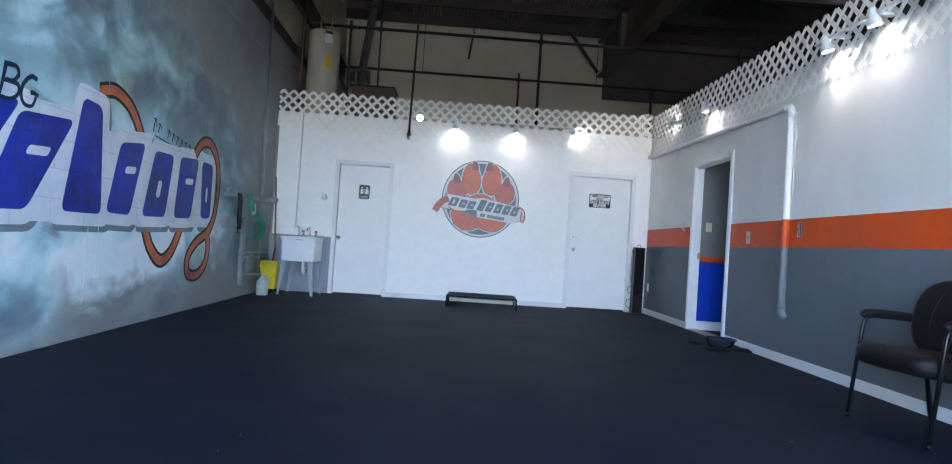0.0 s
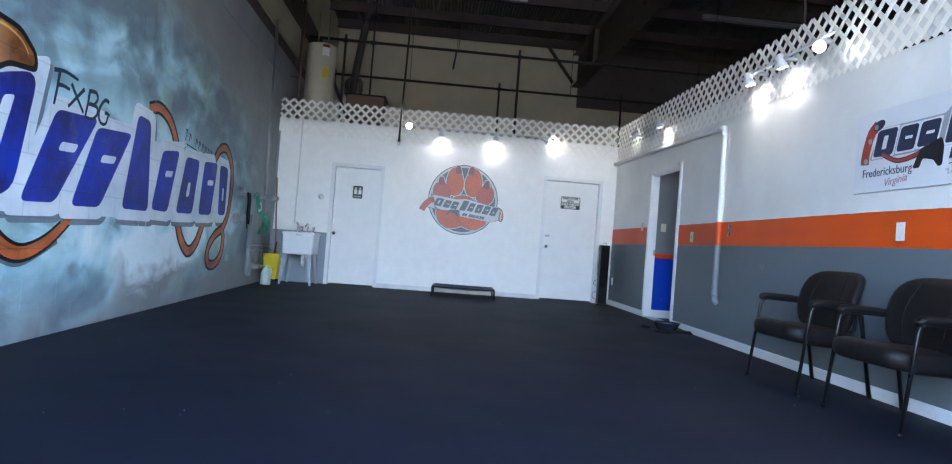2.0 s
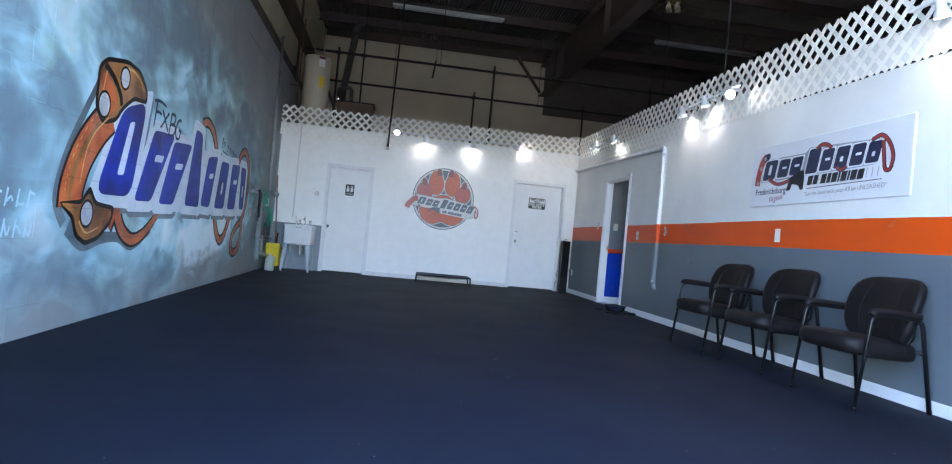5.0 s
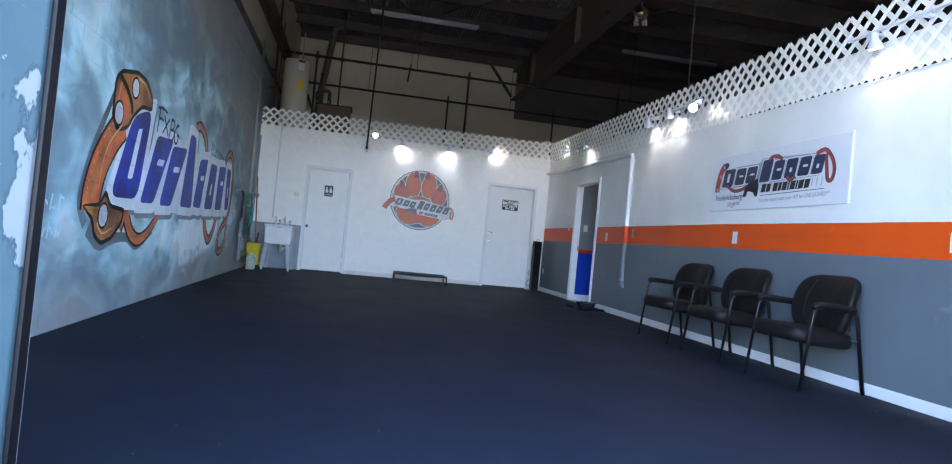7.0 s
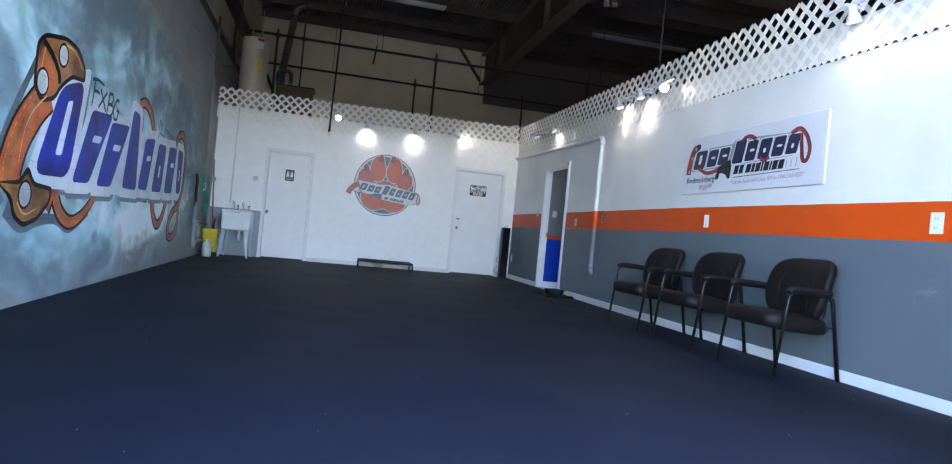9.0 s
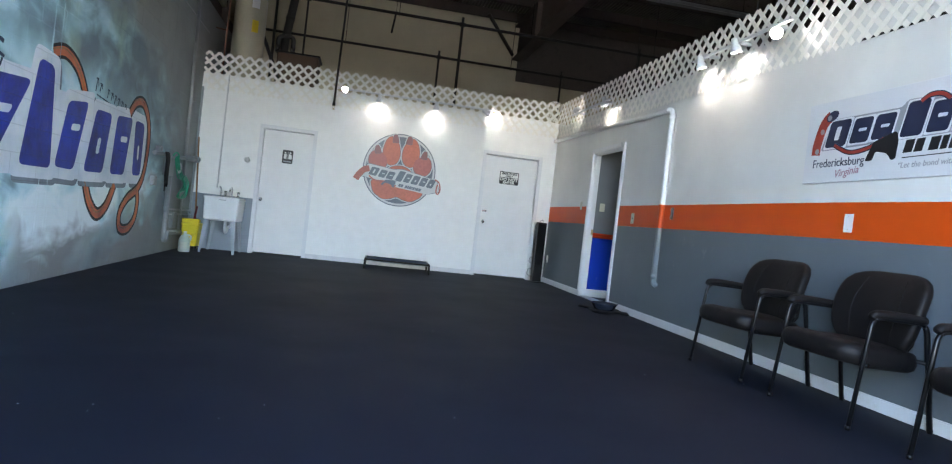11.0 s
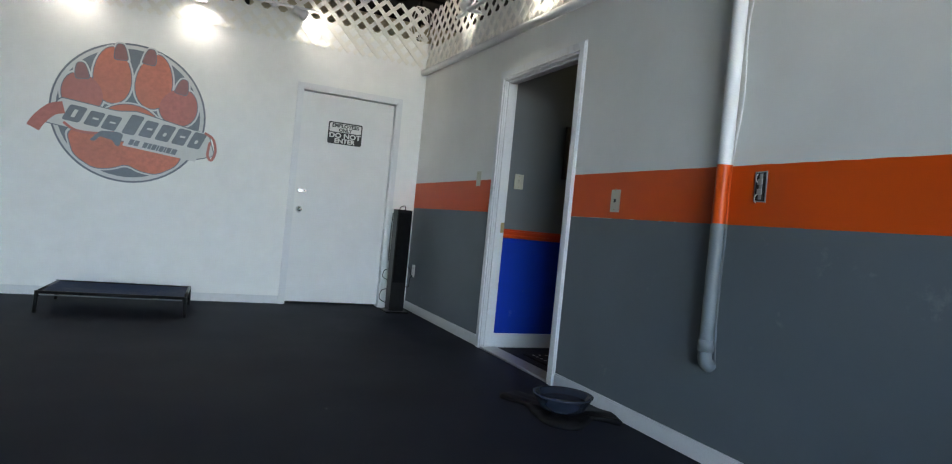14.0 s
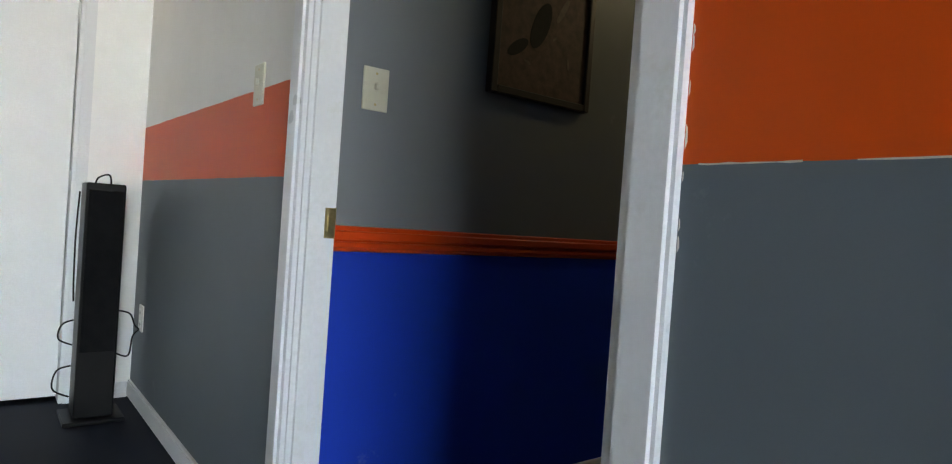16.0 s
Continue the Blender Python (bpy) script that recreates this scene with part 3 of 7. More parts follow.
structure("wall_hall_end", boxed(6.6, 6.7, 7.0, 8.5, 0, ZE - 0.061), M_DRYWALL, "plain end wall of the hallway", "wall")
structure("floor_hall", boxed(XR + 0.12, 6.6, 7.1, HY, -0.15, -0.004), M_FLOOR, "dark hallway floor", "floor")
structure("threshold", boxed(XR - 0.012, XR + 0.13, OY0 + 0.003, OY1 - 0.003, -0.003, 0.014, bevel=0.005), M_THRESH, "worn metal door threshold strip", "threshold")
structure("baseboard_hall", boxed(XR + 0.095, 6.6, HY - 0.014, HY, -0.004, 0.108, bevel=0.003), M_TRIM, "white hallway baseboard", "baseboard")
bm = bmesh.new()
for z0, z1, d in ((0.865, 0.935, 0.010), (0.875, 0.892, 0.020), (0.898, 0.922, 0.026)):
    box(bm, XR + 0.095, 6.6, HY - d, HY, z0, z1, bevel=0.003)
M_RAIL = surface("orange_gloss_trim", (0.60, 0.055, 0.006), 0.35, grain=70, vary=0.12, relief=0.06)
structure("trim_hall_chair_rail", bm, M_RAIL, "orange painted moulded chair rail", "trim")

# garage frame, flaking paint
frame_thing = thing("garage_door_frame", "blue-grey steel garage frame with flaking chipped paint", "door frame", (GX0, YO, 0), kind="structure")
for nm, x0, x1, z0, z1 in (("jamb", GX0 - 0.16, GX0, 0, GH), ("jamb", GX1, GX1 + 0.16, 0, GH), ("header", GX0 - 0.16, GX1 + 0.16, GH + 0.002, GH + 0.16)):
    bm = bmesh.new()
    box(bm, x0, x1, YO - 0.012, YO + 0.058, z0, z1, bevel=0.004)
    soften(wpiece(nm, bm, M_FRAME, frame_thing), 0.002, 1)
for x in (GX0, GX1 - 0.014):
    bm = boxed(x + 0.001, x + 0.013, YO + 0.005, YO + 0.05, 0, GH - 0.002)
    wpiece("weather_strip", bm, M_PLASTIC, frame_thing, "black rubber weather strip")
    wpiece("strip_bead", boxed(x + 0.001, x + 0.013, YO + 0.0505, YO + 0.0535, 0, GH - 0.002), M_THRESH, frame_thing, "thin bright metal edge of the strip")


def casing(bm, a0, a1, top, w, lay, d=0.016, back=0.0):
    """Door trim round an opening from a0 to a1 along the wall; lay puts (u, v, w) into the world. Two steps."""
    for k, (i, o, dd) in enumerate(((0.0, w, d * 0.6), (w * 0.25, w * 0.92, d))):
        for u0, u1, v0, v1 in ((a0 - o, a0 - i, 0, top + i), (a1 + i, a1 + o, 0, top + i), (a0 - o, a1 + o, top + i + 0.0006, top + o)):
            p, q = lay(u0, v0, -back), lay(u1, v1, dd)
            box(bm, *sorted((p[0], q[0])), *sorted((p[1], q[1])), *sorted((p[2], q[2])))
    return bm


def door(name, x0, x1, DH, label, knob_x, deadbolt=False):
    """A flush hinged door in the end wall, with frame, leaf and knob."""
    d = thing(name, label, "door", ((x0 + x1) / 2, YF, 0), kind="structure")
    wpiece("casing", casing(bmesh.new(), x0 + 0.02, x1 - 0.02, DH - 0.02, 0.062, on_end, 0.026), M_CASING, d)
    bm = bmesh.new()
    for a0, a1, z0, z1 in ((x0 + 0.001, x0 + 0.02, 0, DH - 0.021), (x1 - 0.02, x1 - 0.001, 0, DH - 0.021), (x0 + 0.001, x1 - 0.001, DH - 0.02, DH - 0.001)):
        box(bm, a0, a1, YF + 0.001, YF + 0.118, z0, z1)
    wpiece("door_frame", bm, M_CASING, d)
    leaf = wpiece("leaf", boxed(x0 + 0.025, x1 - 0.025, YF + 0.042, YF + 0.082, 0.022, DH - 0.027, bevel=0.002), M_DOOR, d)
    rot = Matrix.Rotation(radians(90), 3, 'X')
    bm = bmesh.new()
    lathe(bm, [(0.0, 0.058), (0.016, 0.056), (0.025, 0.048), (0.027, 0.040), (0.022, 0.030), (0.011, 0.022), (0.011, 0.006), (0.031, 0.005), (0.032, 0.0)], 20, (knob_x, YF + 0.042, 0.895 + 0.0138 * knob_x), rot)
    wpiece("door_knob", bm, M_CHROME, d, "polished round door knob")
    if deadbolt:
        wpiece("latch_plate", boxed(knob_x - 0.03, knob_x + 0.055, YF + 0.032, YF + 0.042, 1.095, 1.129, bevel=0.003), M_CHROME, d, "small bright latch plate")
        wpiece("latch_button", boxed(knob_x + 0.028, knob_x + 0.042, YF + 0.026, YF + 0.0318, 1.104, 1.120, bevel=0.002), M_DARK, d)
    for z in (0.25, 1.03, 1.8):
        hx = x1 - 0.021 if knob_x < (x0 + x1) / 2 else x0 + 0.021
        bm = bmesh.new()
        tube(bm, [(hx, YF + 0.037, z - 0.045), (hx, YF + 0.037, z + 0.045)], 0.006, 8)
        wpiece("hinge", bm, M_DOOR, d)
    # dark sheet giving the gaps round the leaf their shade
    wpiece("door_gap_shade", boxed(x0 - 0.02, x1 + 0.02, YF + 0.121, YF + 0.14, 0, DH), M_DARK, d)
    return d


door("door_1", *DL, DHL, "white flush restroom door, closed, with a round knob", -1.408)
door("door_2", *DR, DHR, "white flush staff door, closed, with a knob and latch", 2.272, True)

opening = thing("door_3", "open doorway with white moulded casing into a hallway", "doorway", (XR, (OY0 + OY1) / 2, 0), kind="structure")
wpiece("casing", casing(bmesh.new(), OY0 + 0.012, OY1 - 0.012, OZ - 0.012, 0.076, on_right, 0.02), M_TRIM, opening)
bm = bmesh.new()
for a0, a1, z0, z1 in ((OY0 + 0.001, OY0 + 0.018, 0.015, OZ - 0.019), (OY1 - 0.018, OY1 - 0.001, 0.015, OZ - 0.019), (OY0 + 0.001, OY1 - 0.001, OZ - 0.018, OZ - 0.001)):
    box(bm, XR + 0.001, XR + 0.093, a0, a1, z0, z1)
for a0, a1, z0, z1 in ((OY0 + 0.018, OY0 + 0.03, 0.015, OZ - 0.031), (OY1 - 0.03, OY1 - 0.018, 0.015, OZ - 0.031), (OY0 + 0.018, OY1 - 0.018, OZ - 0.030, OZ - 0.018)):
    box(bm, XR + 0.015, XR + 0.045, a0, a1, z0, z1)
wpiece("door_frame", bm, M_TRIM, opening)
bm = boxed(XR + 0.064, XR + 0.0935, OY1 - 0.021, OY1 - 0.018, 0.902, 0.980, bevel=0.001)
box(bm, XR + 0.071, XR + 0.086, OY1 - 0.0235, OY1 - 0.021, 0.922, 0.960)
wpiece("strike_plate", bm, M_BRASS, opening, "small brass strike plate")

# chipped paint along the foot of the stripe by the doorway
M_CHIP = surface("cream_undercoat", (0.62, 0.58, 0.50), 0.7, grain=90, vary=0.1, relief=0.1)
rng = random.Random(21)
for y0, y1 in ((6.82, 7.05), (7.10, 7.215), (6.62, 6.66), (6.40, 6.43), (6.30, 6.315)):
    n = 9
    top = [(y0 + (y1 - y0) * k / n, 1.0542 + rng.uniform(0.0, 0.0012)) for k in range(n + 1)]
    low = [(y, 1.0534 - rng.uniform(0.0, 0.0010)) for y, z in reversed(top)]
    tagged(part("trim_paint_chip", plate(bmesh.new(), top + low, on_right, 0.0006), M_CHIP), "cream undercoat showing where the stripe paint has chipped", "paint chip", kind="structure")
for k in range(16):
    z = 0.95 + 0.045 * k + rng.uniform(-0.015, 0.015)
    h, w = rng.uniform(0.006, 0.022), rng.uniform(0.0005, 0.0022)
    q = [(OY0 - 0.066 - w, z), (OY0 - 0.0655, z - h * 0.4), (OY0 - 0.0655, z + h), (OY0 - 0.066 - w * 0.5, z + h * 0.8)]
    tagged(part("trim_paint_chip", plate(bmesh.new(), q, on_right, 0.0008), M_CHIP), "ragged paint edge along the doorway casing", "paint chip", kind="structure")

# baseboards
bm = bmesh.new()
for y0, y1 in ((YI, OY0 - 0.074), (OY1 + 0.074, YF)):
    box(bm, XR - 0.013, XR, y0, y1, 0.007, 0.074)
    box(bm, XR - 0.009, XR, y0, y1, 0.0742, 0.084)
    box(bm, XR - 0.006, XR, y0, y1, 0.0, 0.0068)
structure("baseboard_east", bm, M_TRIM, "white baseboard along the striped wall", "baseboard")
bm = bmesh.new()
for x0, x1 in ((-1.50, DL[0] - 0.043), (DL[1] + 0.043, DR[0] - 0.043), (DR[1] + 0.043, XR - 0.016)):
    box(bm, x0, x1, YF - 0.012, YF, 0.0, 0.075)
structure("baseboard_north", bm, M_TRIM, "white baseboard along the end wall", "baseboard")
structure("trim_north_seam", boxed(XL - 0.08, XR - 0.03, YF - 0.005, YF, 2.525, 2.542), M_WHITE, "thin white batten along the wall", "trim")
structure("trim_west_corner", boxed(XL - 0.097, XL - 0.062, YF - 0.02, YF, 0.0, 2.54), M_PVC, "grey corner bead where block meets partition", "trim")
M_SPLASH = surface("blue_grey_splash_paint", (0.24, 0.28, 0.33), 0.5, grain=90, vary=0.1, relief=0.08)
structure("trim_sink_panel", boxed(XL - 0.06, -1.475, YF - 0.008, YF, 0.0, 0.87), M_SPLASH, "blue-grey painted splash panel behind the sink", "panel")

# roof steel
for i, y in enumerate((0.6, 2.1, 3.6, 5.1, 6.6, 8.1, 9.6, 11.1, 12.6, 14.1, 15.3)):
    bm = bmesh.new()
    box(bm, XL - 0.2, XE, y - 0.006, y + 0.006, ZR - 0.24, ZR)
    box(bm, XL - 0.2, XE, y - 0.075, y - 0.006, ZR - 0.24, ZR - 0.228)
    box(bm, XL - 0.2, XE, y + 0.006, y + 0.075, ZR - 0.016, ZR - 0.004)
    tagged(part("roof_purlin", bm, M_STEEL), "dark rust-brown steel roof purlin", "purlin", "roof purlins", "structure")
beam = thing("main_roof_beam", "deep dark steel roof beam with a knee brace", "beam", (3.7, YB, 5.1), kind="structure")
bm = bmesh.new()
for x0, x1, z0, z1 in ((3.58, 3.86, 5.14, 5.165), (3.71, 3.73, 5.165, 5.98), (3.58, 3.86, 5.98, 6.005)):
    box(bm, x0, x1, YI, YB, z0, z1)
for y in (3.0, 6.5, 10.0, 13.5):
    box(bm, 3.60, 3.84, y - 0.006, y + 0.006, 5.166, 5.979)
M_GIRDER = surface("brown_primer_girder", (0.105, 0.074, 0.056), 0.75, grain=40, vary=0.25, relief=0.2, stain=(0.06, 0.043, 0.034))
wpiece("girder", bm, M_GIRDER, beam)
bm = tube(bmesh.new(), [(3.55, 15.35, 5.2), (2.75, 14.9, 5.98)], 0.045, 6)
wpiece("knee_brace", bm, M_STEEL, beam)
for i, (x, y) in enumerate(((-1.0, 9.6), (0.6, 9.6), (1.4, 11.1), (-0.2, 11.1), (2.4, 9.6), (0.3, 8.1))):
    bm = tube(bmesh.new(), [(x, y, 6.02), (x + (0.75 if i % 2 else -0.75), y + 1.5, 6.02)], 0.018, 6)
    tagged(part("roof_bridging", bm, M_STEEL), "thin dark diagonal roof bridging rod", "brace", "roof bridging", "structure")

# girts and cladding above the block wall
structure("wall_insulation", boxed(XL - 0.219, XL - 0.115, YI, YB, 4.135, ZR - 0.05), M_INSUL, "cream insulation facing above the block wall", "wall")
for z0, z1, d in ((3.862, 4.13, 0.15), (4.64, 5.02, 0.30), (5.62, 5.78, 0.20)):
    bm = boxed(XL - 0.218, XL - 0.218 + d, YI, YB, z0, z1)
    tagged(part("wall_girt", bm, M_WOODGIRT), "dark brown girt running above the block wall", "girt", "wall girts", "structure")
for y in (1.5, 6.5, 11.5):
    bm = bmesh.new()
    box(bm, XL - 0.2, XL + 0.02, y - 0.1, y + 0.1, 3.87, ZR - 0.02)
    tagged(part("wall_column", bm, M_STEEL), "brown steel column above the block wall", "column", "wall columns", "structure")

# ---------------------------------------------------------------- lattice
def slat_mesh(u0, v0, u1, v1, w, lay, d0, d1):
    du, dv = (u1 - u0), (v1 - v0)
    l = math.hypot(du, dv)
    nu, nv = -dv / l * w / 2, du / l * w / 2
    bm = bmesh.new()
    q = [(u0 + nu, v0 + nv), (u0 - nu, v0 - nv), (u1 - nu, v1 - nv), (u1 + nu, v1 + nv)]
    lo, hi = [bm.verts.new(lay(u, v, d0)) for u, v in q], [bm.verts.new(lay(u, v, d1)) for u, v in q]
    bm.faces.new(lo[::-1]), bm.faces.new(hi)
    for i in range(4):
        bm.faces.new((lo[i], lo[(i + 1) % 4], hi[(i + 1) % 4], hi[i]))
    bmesh.ops.recalc_face_normals(bm, faces=bm.faces)
    return bm


def lattice(label, a0, a1, z0, z1, lay, at, pitch=0.152, w=0.040):
    """Crossed diagonal slats in two layers, cut to a strip."""
    t = thing("lattice_panel", label, "lattice", at)
    h = z1 - z0
    for side in (1, -1):
        n = int((a1 - a0 + h) / pitch) + 2
        for i in range(-1, n + 1):
            s = a0 - (h if side > 0 else 0) + i * pitch + 0.03 - (h % pitch if side > 0 else 0)
            u0, v0, u1, v1 = s, z0, s + side * h, z1
            if side < 0:
                u0, u1 = s, s - h
            pts = [(u0, v0), (u1, v1)]
            lo_u, hi_u = min(u0, u1), max(u0, u1)
            if hi_u < a0 + 0.03 or lo_u > a1 - 0.03:
                continue
            def clip(u, v, uo, vo):
                for lim, inside in ((a0, u < a0), (a1, u > a1)):
                    if inside:
                        k = (lim - u) / (uo - u)
                        return lim, v + (vo - v) * k
                return u, v
            p, q = clip(u0, v0, u1, v1), clip(u1, v1, u0, v0)
            if math.hypot(p[0] - q[0], p[1] - q[1]) < 0.06:
                continue
            d = (0.012, 0.017) if side > 0 else (0.0171, 0.0221)
            wpiece("slat", slat_mesh(*p, *q, w, lay, *d), M_LATTICE, t)
    return t


lattice("white plastic garden lattice standing above the end wall", XL - 0.085, XR - 0.03, 2.515, 3.10, on_end, (0.5, YF, 2.515))
def on_slope(u, v, w):
    return on_right(u, v + 0.011 * (u - 6.5), w)


lattice("white plastic garden lattice standing above the striped wall", YI + 0.02, YF - 0.03, 2.46, 3.045, on_slope, (XR, 4.8, 2.44))

# dark strip laid on the wall for the shade behind the lattice foot
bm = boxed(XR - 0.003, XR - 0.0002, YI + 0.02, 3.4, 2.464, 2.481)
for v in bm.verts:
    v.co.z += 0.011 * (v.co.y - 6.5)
structure("trim_lattice_foot_shade", bm, M_DARK, "dark strip standing for the shade behind the foot of the lattice", "gap")


# ---------------------------------------------------------------- track lights
def track_light(x, y, z, aim, power=2.6, track=None):
    """A white cylinder spotlight on a swivel arm; aim is where it points."""
    t = thing("track_spotlight", "lit white track spotlight with a swivel arm", "spotlight", (x, y, z), "track lights")
    d = (Vector(aim) - Vector((x, y, z))).normalized()
    turn = d.to_track_quat('Z', 'Y').to_matrix()
    bm = lathe(bmesh.new(), [(0.0, -0.095), (0.024, -0.095), (0.030, -0.088), (0.031, -0.03), (0.048, 0.0), (0.052, 0.035), (0.048, 0.035), (0.044, 0.003), (0.0, 0.001)], 20, (0, 0, 0), turn)
    piece("lamp_head", bm, M_TRIM, t)
    bm = lathe(bmesh.new(), [(0.0, 0.030), (0.024, 0.028), (0.040, 0.018), (0.043, 0.006), (0.0, 0.004)], 18, (0, 0, 0), turn)
    b = piece("bulb", bm, M_BULB, t, "glowing reflector bulb")
    bm = bmesh.new()
    if track:
        tv = Vector(track) - Vector((x, y, z))
        tube(bm, rounded([turn @ Vector((0, 0, -0.06)), Vector((tv.x, tv.y, tv.z - 0.05)), tv], 0.02), 0.008, 8)
        piece("swivel_arm", bm, M_TRIM, t)
    l = new("track_lamp", bpy.data.lights.new("track_lamp", 'SPOT'))
    l.data.energy, l.data.spot_size, l.data.spot_blend, l.data.shadow_soft_size = power, radians(130), 0.9, 0.03
    l.data.color = (1.0, 0.88, 0.68)
    l.matrix_world = look(Vector((x, y, z)) + d * 0.045, Vector((x, y, z)) + d)
    return t


TO = 0.14
def track_rail(name, p, q):
    t = thing(name, "slim white lighting track fixed along the wall top", "lighting track", p)
    a, b = Vector(p), Vector(q)
    lo = Vector((min(a.x, b.x), min(a.y, b.y), a.z))
    hi = Vector((max(a.x, b.x), max(a.y, b.y), a.z))
    ex = Vector((0.017, 0.017, 0))
    bm = boxed(*sum(zip(lo - ex, hi + ex), ())[:4], a.z - 0.01, a.z + 0.01, bevel=0.003)
    wpiece("rail", bm, M_TRIM, t)
    for k in (0.15, 0.5, 0.85):
        c = a.lerp(b, k)
        bm = boxed(c.x - 0.02, c.x + TO if abs(a.x - b.x) < 0.01 else c.x + 0.02, c.y - 0.02, c.y + 0.02 if abs(a.x - b.x) < 0.01 else c.y + TO, c.z - 0.006, c.z + 0.02)
        wpiece("bracket", bm, M_TRIM, t)


TRK, TRE = 2.80, 2.735
track_rail("lighting_track", (-0.35, YF - TO, TRK), (2.25, YF - TO, TRK))
for x, aim, z in ((-0.255, (-0.2, YF - 1.2, 2.60), 2.79), (0.305, (0.305, YF - 0.10, 2.3), 2.705), (1.24, (1.24, YF - 0.10, 2.3), 2.705), (2.11, (2.5, YF - 0.05, 2.63), 2.745)):
    track_light(x, YF - TO - 0.015, z, aim, 0.052, (x, YF - TO, TRK))
for y0, y1 in ((7.65, 9.15), (4.0, 5.45), (0.45, 1.75)):
    track_rail("lighting_track", (XR - TO, y0, TRE), (XR - TO, y1, TRE))
for y, aim, z in ((8.95, (XR - 0.1, 9.9, 2.63), 2.785), (7.80, (XR - 0.06, 7.8, 2.35), 2.70), (5.29, (XR - 0.06, 5.29, 2.35), 2.665),
                  (4.71, (XR - 0.06, 4.71, 2.35), 2.68), (4.15, (XR - 0.5, 3.4, 2.57), 2.665), (1.47, (XR - 0.06, 1.47, 2.3), 2.63), (0.74, (XR - 0.06, 0.74, 2.3), 2.62)):
    track_light(XR - TO - 0.01, y, z, aim, 0.14 if y > 3 else 0.055, (XR - TO, y, TRE))


# ---------------------------------------------------------------- pipe along the striped wall
pipe = thing("vent_pipe", "white plastic pipe, painted with the wall stripe, ending in an elbow", "pipe", (XR, 6.05, 0.36))
bm = tube(bmesh.new(), rounded([(XR - 0.042, YF - 0.02, 2.455), (XR - 0.042, 5.987, 2.352), (XR - 0.042, 5.987, 0.45), (XR - 0.004, 5.987, 0.425)], 0.06), 0.0305, 14)
wpiece("pipe_run", bm, M_PIPE, pipe)
for c, d in (((XR - 0.042, 6.08, 2.354), (0, 1, 0)), ((XR - 0.042, 5.987, 2.27), (0, 0, 1)), ((XR - 0.042, 5.987, 0.52), (0, 0, 1))):
    c, d = Vector(c), Vector(d)
    bm = tube(bmesh.new(), [c - d * 0.025, c + d * 0.025], 0.034, 14)
    wpiece("coupling", bm, M_PIPE, pipe)
wire = thing("loose_wire", "thin white wire running loosely down beside the pipe", "cable", (XR, 6.0, 0.36))
bm = tube(bmesh.new(), smooth_path([(XR - 0.01, 5.965, 2.30), (XR - 0.012, 5.937, 2.12), (XR - 0.02, 5.951, 1.9), (XR - 0.016, 5.942, 1.6), (XR - 0.03, 5.955, 1.3), (XR - 0.03, 5.950, 0.98), (XR - 0.028, 5.955, 0.9), (XR - 0.03, 5.952, 0.62), (XR - 0.010, 5.958, 0.44)], 6), 0.0032, 6)
wpiece("wire", bm, M_PIPE, wire)


# ---------------------------------------------------------------- switches and outlets
def wall_plate(name, label, cat, lay, at, u0, u1, z0, z1, mat, kind):
    t = thing(name, label, cat, at)
    flip = lay(0, 0, 1)[0] - lay(0, 0, 0)[0], lay(0, 0, 1)[1] - lay(0, 0, 0)[1]
    def slab(nm, a0, a1, b0, b1, d0, d1, m, bev=0.0015):
        p, q = lay(a0, b0, d0), lay(a1, b1, d1)
        wpiece(nm, boxed(*sorted((p[0], q[0])), *sorted((p[1], q[1])), *sorted((p[2], q[2])), bevel=bev), m, t)
    slab("plate", u0, u1, z0, z1, 0.0005, 0.007, mat)
    c, h = (u0 + u1) / 2, (z0 + z1) / 2
    w, g = (u1 - u0), (z1 - z0)
    if kind == "toggle":
        slab("toggle", c - 0.005, c + 0.005, h - 0.003, h + 0.016, 0.007, 0.018, mat)
    elif kind == "rocker":
        slab("rocker", c - w * 0.25, c + w * 0.25, h - g * 0.28, h + g * 0.28, 0.007, 0.0095, mat)
    elif kind == "jack":
        slab("jack", c - 0.009, c + 0.009, h - 0.008, h + 0.010, 0.007, 0.0085, M_DARK, 0.0)
        slab("hook", c - 0.004, c + 0.004, z1 - 0.006, z1 + 0.006, 0.007, 0.011, M_BRASS)
        slab("hook", c - 0.004, c + 0.004, z0 + 0.010, z0 + 0.018, 0.007, 0.011, M_BRASS)
    elif kind == "duplex":
        for s in (-1, 1):
            slab("socket", c - w * 0.24, c + w * 0.24, h + s * g * 0.22 - g * 0.13, h + s * g * 0.22 + g * 0.13, 0.007, 0.009, mat)
            for e in (-1, 1):
                slab("slot", c + e * 0.008 - 0.0018, c + e * 0.008 + 0.0018, h + s * g * 0.22 - 0.006, h + s * g * 0.22 + 0.007, 0.009, 0.0094, M_DARK, 0.0)
    for s in (-1, 1):
        if kind in ("toggle", "rocker"):
            slab("screw", c - 0.003, c + 0.003, h + s * g * 0.36 - 0.003, h + s * g * 0.36 + 0.003, 0.007, 0.008, M_BRASS, 0.0)
    return t


def on_hall(u, v, w):
    return (u, HY - w, v)


wall_plate("light_switch", "ivory light switch beside the hallway doorway", "switch", on_right, (XR, 8.7, 1.21), 8.632, 8.708, 1.262, 1.382, M_IVORY, "toggle")
wall_plate("light_switch", "ivory light switch on the hallway wall", "switch", on_hall, (3.65, HY, 1.21), 3.612, 3.690, 1.257, 1.375, M_IVORY, "toggle")
